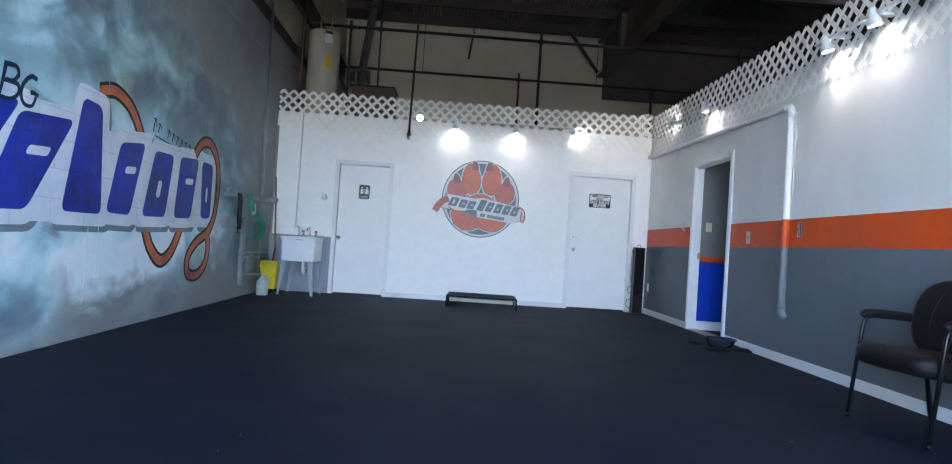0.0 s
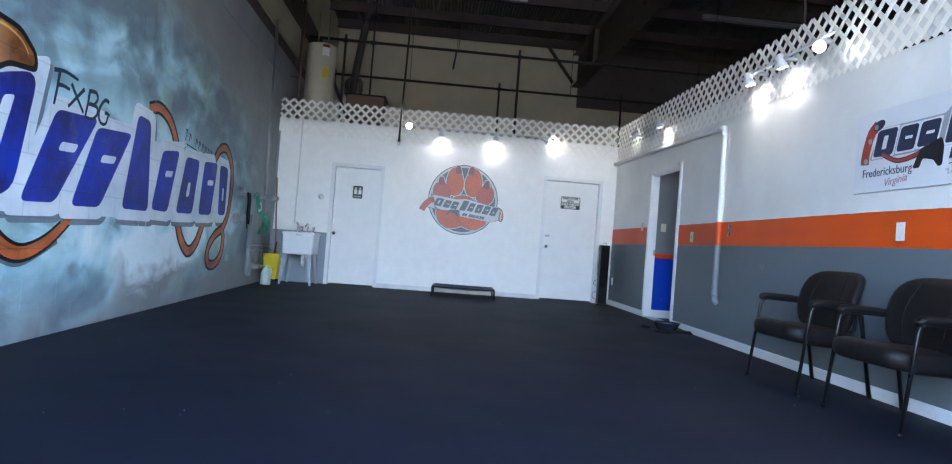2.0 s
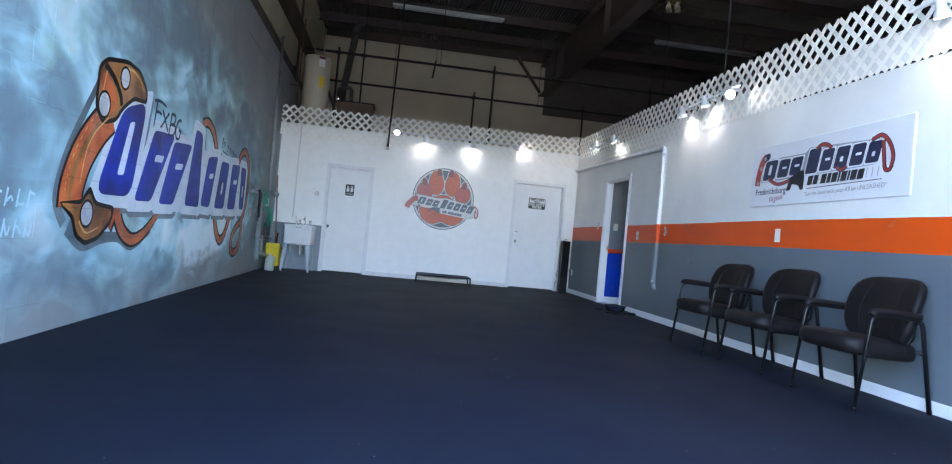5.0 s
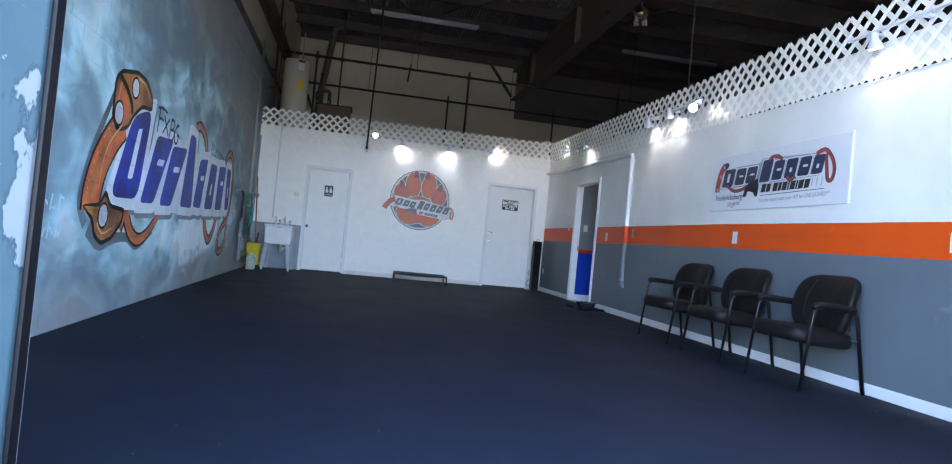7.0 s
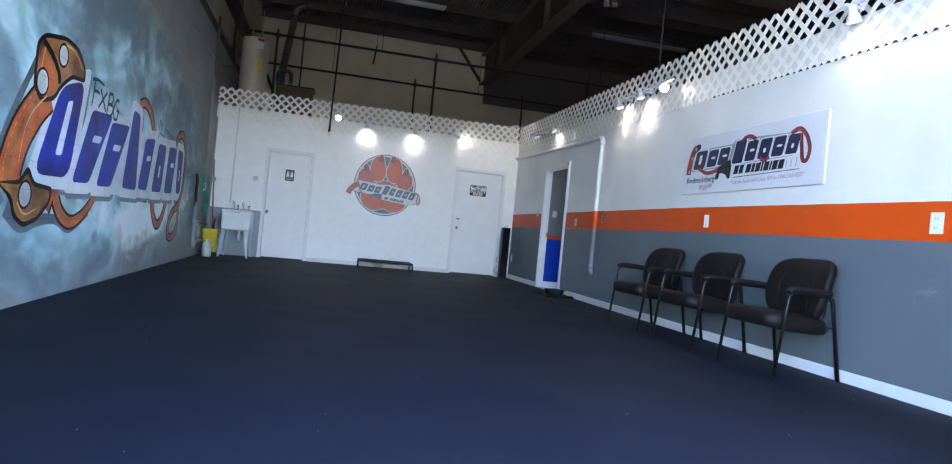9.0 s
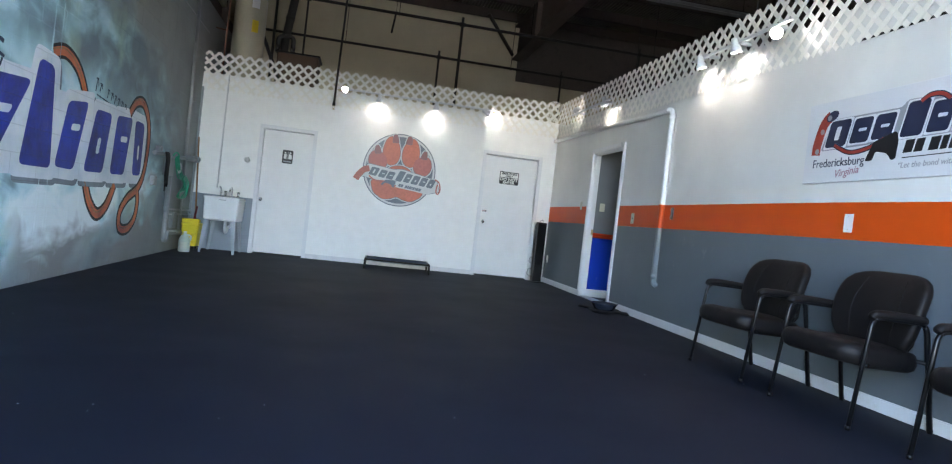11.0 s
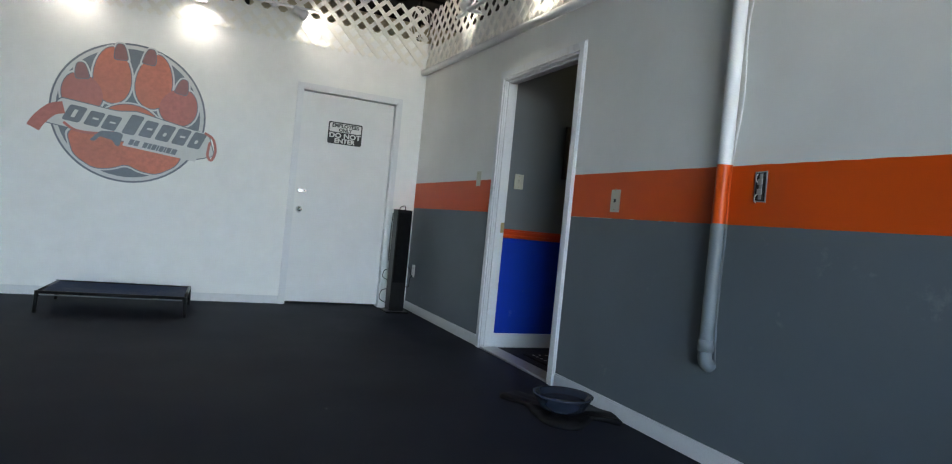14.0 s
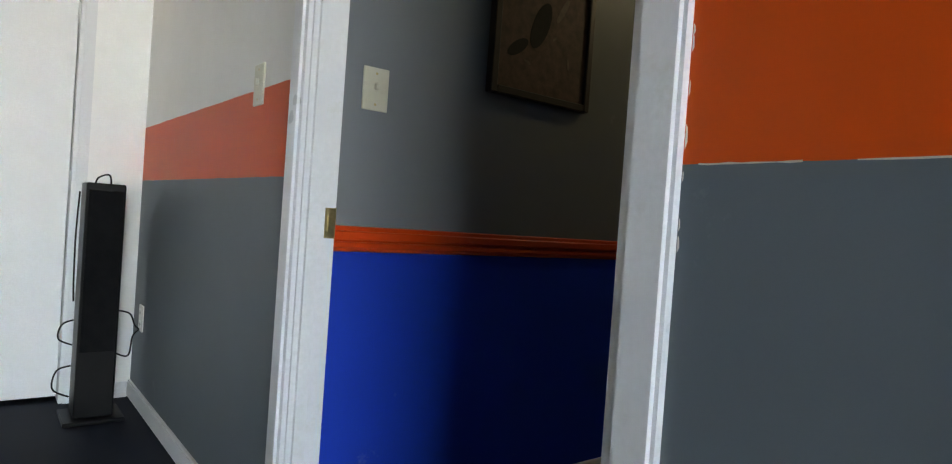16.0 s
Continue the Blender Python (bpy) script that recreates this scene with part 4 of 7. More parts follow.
wall_plate("phone_jack", "dirty ivory telephone wall plate on the orange stripe", "wall plate", on_right, (XR, 6.8, 1.05), 6.756, 6.834, 1.090, 1.214, M_IVORY, "jack")
wall_plate("wall_switch", "white rocker switch on the orange stripe", "switch", on_right, (XR, 3.31, 1.06), 3.268, 3.346, 1.102, 1.227, M_OUTLETW, "rocker")
wall_plate("wall_outlet", "white double socket on the orange stripe", "outlet", on_right, (XR, 0.75, 1.04), 0.755, 0.845, 1.082, 1.217, M_OUTLETW, "duplex")
wall_plate("wall_outlet", "white double socket low on the grey wall", "outlet", on_right, (XR, 10.08, 0.31), 10.035, 10.115, 0.352, 0.472, M_OUTLETW, "duplex")
hole = thing("open_outlet_box", "uncovered socket box with bare wiring in the orange stripe", "outlet box", (XR, 5.8, 1.1))
bm = ring_plate(bmesh.new(), [(5.768, 1.152), (5.829, 1.155), (5.832, 1.280), (5.771, 1.283)], [(5.773, 1.157), (5.824, 1.160), (5.826, 1.275), (5.776, 1.278)], on_right, 0.003)
wpiece("torn_edge", bm, M_PVC, hole, "torn drywall edge")
# flat dark plate in place of the shaded hollow of the box
wpiece("recess", boxed(XR - 0.0022, XR - 0.0002, 5.771, 5.829, 1.156, 1.279), M_DARK, hole, "dark plate standing for the shade inside the open box")
wpiece("receptacle_strap", boxed(XR - 0.006, XR - 0.0025, 5.790, 5.806, 1.164, 1.272, bevel=0.001), M_PVC, hole, "bare grey mounting strap")
for z in (1.196, 1.238):
    wpiece("receptacle", boxed(XR - 0.009, XR - 0.0062, 5.786, 5.812, z - 0.013, z + 0.012, bevel=0.002), M_CONDUIT, hole)
for k, (y, z, c) in enumerate(((5.818, 1.255, M_OUTLETW), (5.781, 1.18, M_IRON), (5.817, 1.17, M_OUTLETW))):
    bm = tube(bmesh.new(), smooth_path([(XR - 0.003, y, z - 0.02), (XR - 0.008, y + 0.003, z), (XR - 0.007, y - 0.004, z + 0.016)], 5), 0.0022, 6)
    wpiece("wire_end", bm, c, hole)
hole.matrix_basis = Matrix.Translation((0, 0.018, 0)) @ hole.matrix_basis


# ---------------------------------------------------------------- chairs
def cushion(bm, w, d, h, puff, n=10, power=5.0):
    """A stuffed pad: rounded outline, domed top, sides rolled under."""
    ring_n = 40
    def outline(k, s):
        a = 2 * math.pi * k / ring_n
        c, si = math.cos(a), math.sin(a)
        r = (abs(c) ** power + abs(si) ** power) ** (-1 / power)
        return c * r * d / 2 * s, si * r * w / 2 * s
    levels = [(0.90, 0.0), (0.97, h * 0.12), (1.0, h * 0.4), (1.0, h * 0.62), (0.975, h * 0.85), (0.92, h * 0.97), (0.75, h + puff * 0.5), (0.45, h + puff * 0.9), (0.15, h + puff)]
    rings = [[bm.verts.new((*outline(k, s), z)) for k in range(ring_n)] for s, z in levels]
    for a, b in zip(rings, rings[1:]):
        for k in range(ring_n):
            f = bm.faces.new((a[k], a[(k + 1) % ring_n], b[(k + 1) % ring_n], b[k]))
            f.smooth = True
    bm.faces.new(rings[0][::-1])
    bm.faces.new(rings[-1])
    return bm


def guest_chair(at):
    """Padded office guest chair on bent tube legs; it faces -x, its foot centre is the origin."""
    t = thing("guest_chair", "black leatherette guest chair with padded arms on black tube legs", "chair", at, "chairs along the striped wall")
    bm = cushion(bmesh.new(), 0.590, 0.55, 0.115, 0.02)
    for v in bm.verts:
        v.co.z += 0.338 - 0.05 * (v.co.x + 0.25) + (0.012 if v.co.x < -0.15 else 0)
        v.co.x -= 0.045
    piece("seat", bm, M_LEATHER, t)
    bm = cushion(bmesh.new(), 0.625, 0.50, 0.075, 0.018, power=3.6)
    tilt = Matrix.Translation((0.235, -0.012, 0.612)) @ Matrix.Rotation(radians(-76), 4, 'Y')
    for v in bm.verts:
        v.co.z += 0.10 * (v.co.y / 0.25) ** 2 * 0.35 + 0.03 * math.cos(v.co.x * 6)
        v.co.y *= 1.0 - 0.10 * (v.co.x / 0.235 if v.co.x < 0 else 0) * -1 if v.co.x < 0 else 1.0
    bm.transform(tilt)
    back = piece("backrest", bm, M_LEATHER, t)
    for s in (-1, 1):
        pts = []
        for k in range(9):
            u = -0.19 + 0.38 * k / 8
            y = s * (0.135 + 0.03 * math.cos(u * 8))
            z = 0.075 + 0.019 * (1 - (u / 0.24) ** 2) + 0.10 * (y / 0.25) ** 2 * 0.35 + 0.03 * math.cos(u * 6)
            pts.append(tilt @ Vector((u, y, z)))
        ob = part("seam", tube(bmesh.new(), pts, 0.0035, 6), M_LEATHER, None, "raised stitched seam")
        ob.parent = back
    for s in (-1, 1):
        y = s * 0.318
        loop = rounded([(-0.275, y, 0.0), (-0.195, y, 0.617), (0.165, y * 0.985, 0.602), (0.268, y, 0.0)], 0.06, 6)
        # one bent tube a side, cut into front leg, arm rail and rear leg
        n = len(loop)
        i0, i1 = 4, n - 5
        piece("leg", tube(bmesh.new(), loop[:i0 + 1], 0.0125, 10), M_BLACK, t)
        piece("arm_rail", tube(bmesh.new(), loop[i0:i1 + 1], 0.0125, 10), M_BLACK, t)
        piece("leg", tube(bmesh.new(), loop[i1:], 0.0155, 10), M_BLACK, t)
        pad = bmesh.new()
        tube(pad, smooth_path([(-0.205, y, 0.610), (-0.17, y, 0.634), (-0.01, y, 0.632), (0.14, y, 0.620)], 5), 0.02, 10, radii=[0.014 + 0.010 * math.sin(math.pi * min(1, (k + 1) / 6) / 2) for k in range(16)])
        bmesh.ops.scale(pad, vec=(1, 1.25, 1), verts=pad.verts, space=Matrix.Translation((0, -y, 0)))
        piece("armrest", pad, M_LEATHER, t, "padded black armrest")
        for x in (-0.275, 0.268):
            piece("foot_cap", lathe(bmesh.new(), [(0.0, 0.0), (0.015, 0.0), (0.0155, 0.022), (0.0126, 0.023)], 10, (x, y, 0.0)), M_PLASTIC, t)
    piece("front_rail", tube(bmesh.new(), [(-0.19, -0.316, 0.350), (-0.19, 0.316, 0.350)], 0.011, 8), M_BLACK, t)
    piece("rear_rail", tube(bmesh.new(), [(0.19, -0.316, 0.385), (0.19, 0.316, 0.385)], 0.011, 8), M_BLACK, t)
    for s in (-1, 1):
        piece("back_bracket", tube(bmesh.new(), [(0.17, s * 0.17, 0.39), (0.235, s * 0.17, 0.46), (0.25, s * 0.17, 0.62)], 0.012, 8), M_BLACK, t)
    return t


chair = guest_chair((3.115, 3.770, 0.0))
chair.matrix_basis = pose(3.115, 3.770, 0, 0, 0, 2)
copy_thing(chair, pose(3.115, 2.790, 0, 0, 0, 2))
copy_thing(chair, pose(3.112, 1.735, 0, 0, 0, 1))

# ---------------------------------------------------------------- sign board
board = thing("sign_board", "white sign board with a navy and red emblem", "sign", (XR, 2.82, 1.41))
wpiece("panel", boxed(XR - 0.02, XR - 0.0005, 1.765, 3.80, 1.45, 2.04, bevel=0.003), M_BOARD, board)


def on_board(u, v, w):
    return (XR - 0.0205 - w, 3.80 - u * 0.985, 1.45 + v * 0.985)


def slabs(thing_, lay, rows, back_mat, front_mat, slot_mat, edge, d=0.0012):
    """Leaning rounded slabs with pale slots: the plain shapes of an emblem's band. rows: u0, u1, v0, v1, lean, kind."""
    for si, (u0, u1, v0, v1, lean, kind) in enumerate(rows):
        h = v1 - v0
        quad = [(u0, v0), (u1, v0), (u1 + lean * h, v1), (u0 + lean * h, v1)]
        wpiece("slab_edge", plate(bmesh.new(), round_poly(grow(quad, edge), edge * 1.2), lambda u, v, w: lay(u, v, w + d * 0.4 * (si % 2)), d * 0.3), back_mat, thing_)
        wpiece("slab", plate(bmesh.new(), round_poly(quad, min(u1 - u0, h) * 0.16), lambda u, v, w: lay(u, v, w + d), d), front_mat, thing_)
        w = u1 - u0
        for a0, a1, b0, b1 in {"one": ((0.38, 0.60, 0.26, 0.76),), "dash": ((0.36, 0.78, 0.46, 0.58),), "none": (), "stud": ((0.40, 0.62, 0.30, 0.52),)}[kind]:
            def at(a, b):
                return (u0 + a * w + lean * h * b, v0 + b * h)
            q = [at(a0, b0), at(a1, b0), at(a1, b1), at(a0, b1)]
            wpiece("slot", plate(bmesh.new(), round_poly(q, w * 0.05), lambda u, v, w_: lay(u, v, w_ + 2 * d), d * 0.5), slot_mat, thing_)


wpiece("emblem_shadow", plate(bmesh.new(), round_poly([(0.16, 0.235), (1.72, 0.262), (1.80, 0.458), (0.90, 0.500), (0.86, 0.458), (0.26, 0.46)], 0.03), on_board, 0.0006), M_PRINTGREY, board)


def on_board2(u, v, w):
    return on_board(u, v, w + 0.0007)


slabs(board, on_board2, [(0.20, 0.40, 0.255, 0.445, 0.25, "one"), (0.435, 0.60, 0.265, 0.435, 0.25, "dash"), (0.625, 0.79, 0.270, 0.435, 0.25, "dash"),
                         (0.86, 1.02, 0.262, 0.480, 0.25, "none"), (1.05, 1.20, 0.270, 0.455, 0.25, "dash"), (1.235, 1.39, 0.273, 0.452, 0.25, "stud"),
                         (1.42, 1.57, 0.276, 0.448, 0.25, "dash"), (1.60, 1.74, 0.278, 0.444, 0.25, "stud")], M_BOARD, M_NAVY, M_BOARD, 0.012)
wpiece("collar_band", band(bmesh.new(), [(0.235, 0.49), (0.17, 0.43), (0.125, 0.30), (0.115, 0.21)], 0.085, on_board2, 0.003), M_PRINTRED, board)
wpiece("collar_tip", plate(bmesh.new(), ellipse(0.25, 0.485, 0.06, 0.035, 20), on_board2, 0.0036), M_NAVY, board)
for u, v in ((0.225, 0.475), (0.165, 0.38), (0.13, 0.235)):
    wpiece("stud", plate(bmesh.new(), ellipse(u, v, 0.02, 0.02), on_board2, 0.0045), M_PRINTGREY, board)
for pth in ([(0.30, 0.27), (0.45, 0.205), (0.62, 0.22), (0.74, 0.27)], [(1.00, 0.470), (1.06, 0.500), (1.14, 0.495), (1.20, 0.458)], [(1.28, 0.29), (1.33, 0.255), (1.40, 0.28)],
            [(1.66, 0.455), (1.76, 0.482), (1.84, 0.42), (1.89, 0.31), (1.87, 0.215), (1.82, 0.215), (1.80, 0.31), (1.78, 0.44)]):
    wpiece("leash_edge", band(bmesh.new(), pth, 0.036, on_board2, 0.0038), M_NAVY, board)
    wpiece("leash_band", band(bmesh.new(), pth, 0.022, on_board2, 0.0042), M_PRINTRED, board)
wpiece("dark_blot", plate(bmesh.new(), round_poly([(0.60, 0.13), (0.66, 0.13), (0.68, 0.19), (0.78, 0.17), (0.82, 0.12), (0.85, 0.13), (0.86, 0.25), (0.84, 0.31), (0.78, 0.29), (0.66, 0.25)], 0.02), on_board2, 0.0048), M_INK, board)
for u0, u1 in ((0.93, 0.99), (1.00, 1.055), (1.09, 1.15), (1.16, 1.20), (1.21, 1.27), (1.28, 1.30), (1.31, 1.37), (1.38, 1.40), (1.41, 1.47), (1.48, 1.54)):
    u0, u1 = 0.90 + (u0 - 0.93) * 1.13, 0.90 + (u1 - 0.93) * 1.13
    wpiece("print_bar", plate(bmesh.new(), [(u0, 0.160), (u1, 0.162), (u1 + 0.02, 0.243), (u0 + 0.02, 0.241)], on_board2, 0.0008), M_INK, board)
wpiece("rule", plate(bmesh.new(), [(0.90, 0.128), (1.79, 0.140), (1.79, 0.146), (0.90, 0.134)], on_board2, 0.0008), M_INK, board)
for u0 in (1.62, 1.68, 1.74):
    wpiece("thin_bar", plate(bmesh.new(), [(u0, 0.17), (u0 + 0.008, 0.17), (u0 + 0.018, 0.245), (u0 + 0.010, 0.245)], on_board2, 0.0008), M_PRINTGREY, board)
BT = Matrix.Translation(-Vector((XR, 2.82, 1.41)))


def on_board_text(u, v, lean=0.0):
    p = Vector(on_board2(u, v, 0.0012))
    return BT @ Matrix.Translation(p) @ Matrix(((0, 0, -1, 0), (-1, 0, 0, 0), (0, 1, 0, 0), (0, 0, 0, 1))) @ Matrix.Rotation(radians(lean), 4, 'Z')


letters("lettering", "Fredericksburg", 0.085, on_board_text(0.345, 0.115), M_NAVY, board, wide=0.95)
letters("lettering", "Virginia", 0.075, on_board_text(0.44, 0.045, 6), M_PINK, board, shear=0.35)
letters("lettering", "\u201cLet the bond with your K9 be UNLEASHED\u201d", 0.052, on_board_text(1.36, 0.072, 0.8), M_PRINTGREY, board, shear=0.2, wide=0.98)

# ---------------------------------------------------------------- round emblem on the end wall
PX, PZ, PR = 0.763, 1.616, 0.605
emblem = thing("wall_emblem", "faded round paw decal in red and slate", "wall decal", (PX, YF, PZ - PR))


def on_paw(k):
    return lambda u, v, w: (PX + u, YF - 0.0005 - k * 0.0011 - w, PZ + v)


D = 0.001
circ = lambda r: ellipse(0, 0, r, r, 0, 56)
wpiece("outer_ring", plate(bmesh.new(), circ(PR), on_paw(0), D), M_DECALGREY, emblem)
wpiece("white_ring", plate(bmesh.new(), circ(PR - 0.016), on_paw(1), D), M_DECALPALE, emblem)
wpiece("slate_disc", plate(bmesh.new(), circ(PR - 0.048), on_paw(2), D), M_DECALGREY, emblem)
toes = [(-0.162, 0.305, 0.143, 0.240, 4), (0.162, 0.305, 0.143, 0.240, -4), (-0.378, 0.120, 0.150, 0.170, 22), (0.378, 0.115, 0.150, 0.170, -22)]
for i, (u, v, ru, rv, a) in enumerate(toes):
    wpiece("toe_edge", plate(bmesh.new(), ellipse(u, v, ru + 0.022, rv + 0.022, a, egg=0.12), on_paw(3 + 0.4 * i), D * 0.3), M_DECALPALE, emblem)
    wpiece("toe_line", plate(bmesh.new(), ellipse(u, v, ru + 0.007, rv + 0.007, a, egg=0.12), on_paw(4.55 + 0.05 * i), D * 0.04), M_DECALGREY, emblem)
    wpiece("toe_pad", plate(bmesh.new(), ellipse(u, v, ru, rv, a, egg=0.12), on_paw(5 + 0.2 * i), D * 0.15), M_DECALRED if i < 2 else M_DECALRED2, emblem)
for ci, (u, v, a) in enumerate(((-0.118, 0.515, 8), (0.118, 0.515, -8), (-0.395, 0.305, 12), (0.395, 0.300, -12))):
    tri = [(-0.050, -0.065), (0.055, -0.072), (0.047, 0.005), (0.030, 0.062), (-0.018, 0.068), (-0.044, 0.005)]
    s = 1 if u < 0 else -1
    c, si = math.cos(radians(a)), math.sin(radians(a))
    pts = [(u + (s * x * c - y * si) * 1.0, v + (s * x * si + y * c)) for x, y in tri]
    wpiece("claw_edge", plate(bmesh.new(), round_poly(grow(pts, 0.018), 0.03), on_paw(4.8 + 0.1 * ci), D * 0.08), M_DECALPALE, emblem)
    wpiece("claw_line", plate(bmesh.new(), round_poly(grow(pts, 0.006), 0.028), on_paw(6.2 + 0.1 * ci), D * 0.08), M_DECALGREY, emblem)
    wpiece("claw", plate(bmesh.new(), round_poly(pts, 0.025), on_paw(7), D), M_DECALCLAW, emblem)
heel = [(-0.46, -0.22), (-0.40, -0.41), (-0.24, -0.51), (-0.10, -0.49), (0.0, -0.44), (0.10, -0.49), (0.24, -0.51), (0.40, -0.41), (0.46, -0.22), (0.27, -0.13), (0.22, -0.02), (0.12, 0.055), (0.0, 0.08), (-0.12, 0.055), (-0.22, -0.02), (-0.27, -0.13)]
wpiece("heel_edge", plate(bmesh.new(), round_poly(grow(heel, 0.02), 0.06), on_paw(8), D), M_DECALPALE, emblem)
wpiece("heel_line", plate(bmesh.new(), round_poly(grow(heel, 0.007), 0.06), on_paw(8.95), D * 0.04), M_DECALGREY, emblem)
wpiece("heel_pad", plate(bmesh.new(), round_poly(heel, 0.06), on_paw(9), D), M_DECALRED, emblem)
banner = [(-0.66, -0.16), (0.55, -0.33), (0.70, -0.28), (0.64, -0.10), (0.05, 0.02), (-0.10, 0.0), (-0.52, 0.05)]
wpiece("banner_line", plate(bmesh.new(), round_poly(grow(banner, 0.008), 0.03), on_paw(9.95), D * 0.04), M_DECALGREY, emblem)
wpiece("banner_edge", plate(bmesh.new(), round_poly(banner, 0.03), on_paw(10), D), M_DECALPALE, emblem)


def on_banner(u, v, w):
    c, s = math.cos(radians(-6.5)), math.sin(radians(-6.5))
    return (PX + u * c - v * s, YF - 0.0128 - w, PZ - 0.105 + u * s + v * c)


slabs(emblem, on_banner, [(-0.50, -0.37, -0.08, 0.06, 0.3, "one"), (-0.34, -0.23, -0.08, 0.05, 0.3, "dash"), (-0.21, -0.10, -0.08, 0.05, 0.3, "dash"),
                          (-0.05, 0.05, -0.08, 0.10, 0.3, "none"), (0.08, 0.18, -0.07, 0.08, 0.3, "dash"), (0.21, 0.32, -0.07, 0.08, 0.3, "stud"),
                          (0.345, 0.45, -0.07, 0.08, 0.3, "dash"), (0.475, 0.58, -0.07, 0.08, 0.3, "stud")], M_DECALPALE, M_DECALGREY, M_DECALPALE, 0.010, 0.0012)
wpiece("collar_band", band(bmesh.new(), [(-0.50, 0.02), (-0.58, -0.02), (-0.65, -0.12), (-0.68, -0.20)], 0.10, on_banner, 0.0045), M_DECALRED2, emblem)
wpiece("leash_band", band(bmesh.new(), [(0.60, 0.09), (0.68, 0.05), (0.72, -0.06), (0.70, -0.14), (0.66, -0.10), (0.66, 0.02)], 0.022, on_banner, 0.0045), M_DECALRED2, emblem)
wpiece("strap", band(bmesh.new(), [(-0.48, -0.10), (-0.38, -0.145), (-0.22, -0.13), (-0.10, -0.09)], 0.022, on_banner, 0.0040), M_DECALRED2, emblem)
wpiece("slate_blot", plate(bmesh.new(), round_poly([(-0.27, -0.20), (-0.23, -0.20), (-0.20, -0.15), (-0.10, -0.16), (-0.07, -0.20), (-0.04, -0.20), (-0.03, -0.09), (-0.07, -0.08), (-0.20, -0.10)], 0.015), on_banner, 0.0048), M_DECALGREY, emblem)
wpiece("lower_strip", plate(bmesh.new(), [(-0.02, -0.185), (0.57, -0.185), (0.60, -0.095), (0.0, -0.095)], on_banner, 0.0010), M_DECALPALE, emblem)
for u0, u1 in ((0.02, 0.055), (0.06, 0.095), (0.13, 0.165), (0.17, 0.195), (0.20, 0.235), (0.24, 0.255), (0.26, 0.295), (0.30, 0.315), (0.32, 0.355), (0.36, 0.40)):
    wpiece("print_bar", plate(bmesh.new(), [(u0, -0.165), (u1, -0.165), (u1 + 0.012, -0.115), (u0 + 0.012, -0.115)], lambda u, v, w: on_banner(u, v, w + 0.0010), 0.0008), M_DECALGREY, emblem)

# ---------------------------------------------------------------- door signs
sign = thing("restroom_sign", "small black restroom sign with white pictogram bars on the door", "sign", (-1.035, YF + 0.04, 1.515))
wpiece("sign_plate", plate(bmesh.new(), round_poly([(-1.115, 1.512), (-0.950, 1.512), (-0.950, 1.728), (-1.115, 1.728)], 0.02), lambda u, v, w: (u - 0.02, YF + 0.0415 - w, v - 0.014), 0.004), M_INK, sign)
sd = lambda u, v, w: (u - 0.02, YF + 0.0373 - w, v - 0.014)
for c, flare in ((-1.070, 0.010), (-0.994, 0.022)):
    wpiece("pictogram_body", plate(bmesh.new(), round_poly([(c - 0.018 - flare * 0.4, 1.585), (c + 0.018 + flare * 0.4, 1.585), (c + 0.022, 1.665), (c - 0.022, 1.665)], 0.008), sd, 0.001), M_OUTLETW, sign)
    wpiece("pictogram_dot", plate(bmesh.new(), ellipse(c, 1.685, 0.014, 0.014), sd, 0.001), M_OUTLETW, sign)
wpiece("pictogram_rule", plate(bmesh.new(), [(-1.034, 1.575), (-1.030, 1.575), (-1.030, 1.705), (-1.034, 1.705)], sd, 0.001), M_OUTLETW, sign)
wpiece("caption_bar", plate(bmesh.new(), [(-1.095, 1.535), (-0.97, 1.535), (-0.97, 1.555), (-1.095, 1.555)], sd, 0.001), M_PRINTGREY, sign)

SX0, SX1, SZ0, SZ1 = 2.482, 2.822, 1.609, 1.825
sign = thing("employee_sign", "black and white staff-only notice on the door", "sign", ((SX0 + SX1) / 2, YF + 0.04, SZ0))
wpiece("sign_plate", plate(bmesh.new(), round_poly([(SX0, SZ0), (SX1, SZ0), (SX1, SZ1), (SX0, SZ1)], 0.02), lambda u, v, w: (u, YF + 0.0415 - w, v), 0.004), M_INK, sign)
wpiece("sign_face", plate(bmesh.new(), round_poly([(SX0 + 0.012, SZ0 + 0.118), (SX1 - 0.012, SZ0 + 0.118), (SX1 - 0.012, SZ1 - 0.012), (SX0 + 0.012, SZ1 - 0.012)], 0.014), lambda u, v, w: (u, YF + 0.0373 - w, v), 0.0008), M_OUTLETW, sign)


def sign_line(text, z, size, mat, wide):
    m = Matrix.Translation(Vector(((SX0 + SX1) / 2, YF + 0.0358, z)) - sign.matrix_basis.translation) @ Matrix.Rotation(radians(90), 4, 'X')
    ob = letters("lettering", text, size, m, mat, sign, wide=wide, bold=size * 0.035)
    return ob


sign_line("EMPLOYEES", SZ0 + 0.165, 0.050, M_INK, 1.05)
sign_line("ONLY", SZ0 + 0.124, 0.046, M_INK, 1.05)
sign_line("DO NOT", SZ0 + 0.062, 0.066, M_OUTLETW, 1.18)
sign_line("ENTER", SZ0 + 0.012, 0.060, M_OUTLETW, 1.15)

# small round sensor on the end wall
t = thing("wall_sensor", "small round white sensor on the end wall", "sensor", (-1.66, YF, 1.46))
wpiece("cover", lathe(bmesh.new(), [(0.0, 0.026), (0.03, 0.024), (0.043, 0.014), (0.047, 0.0)], 24, (-1.66, YF, 1.48), Matrix.Rotation(radians(90), 3, 'X')), M_OUTLETW, t)

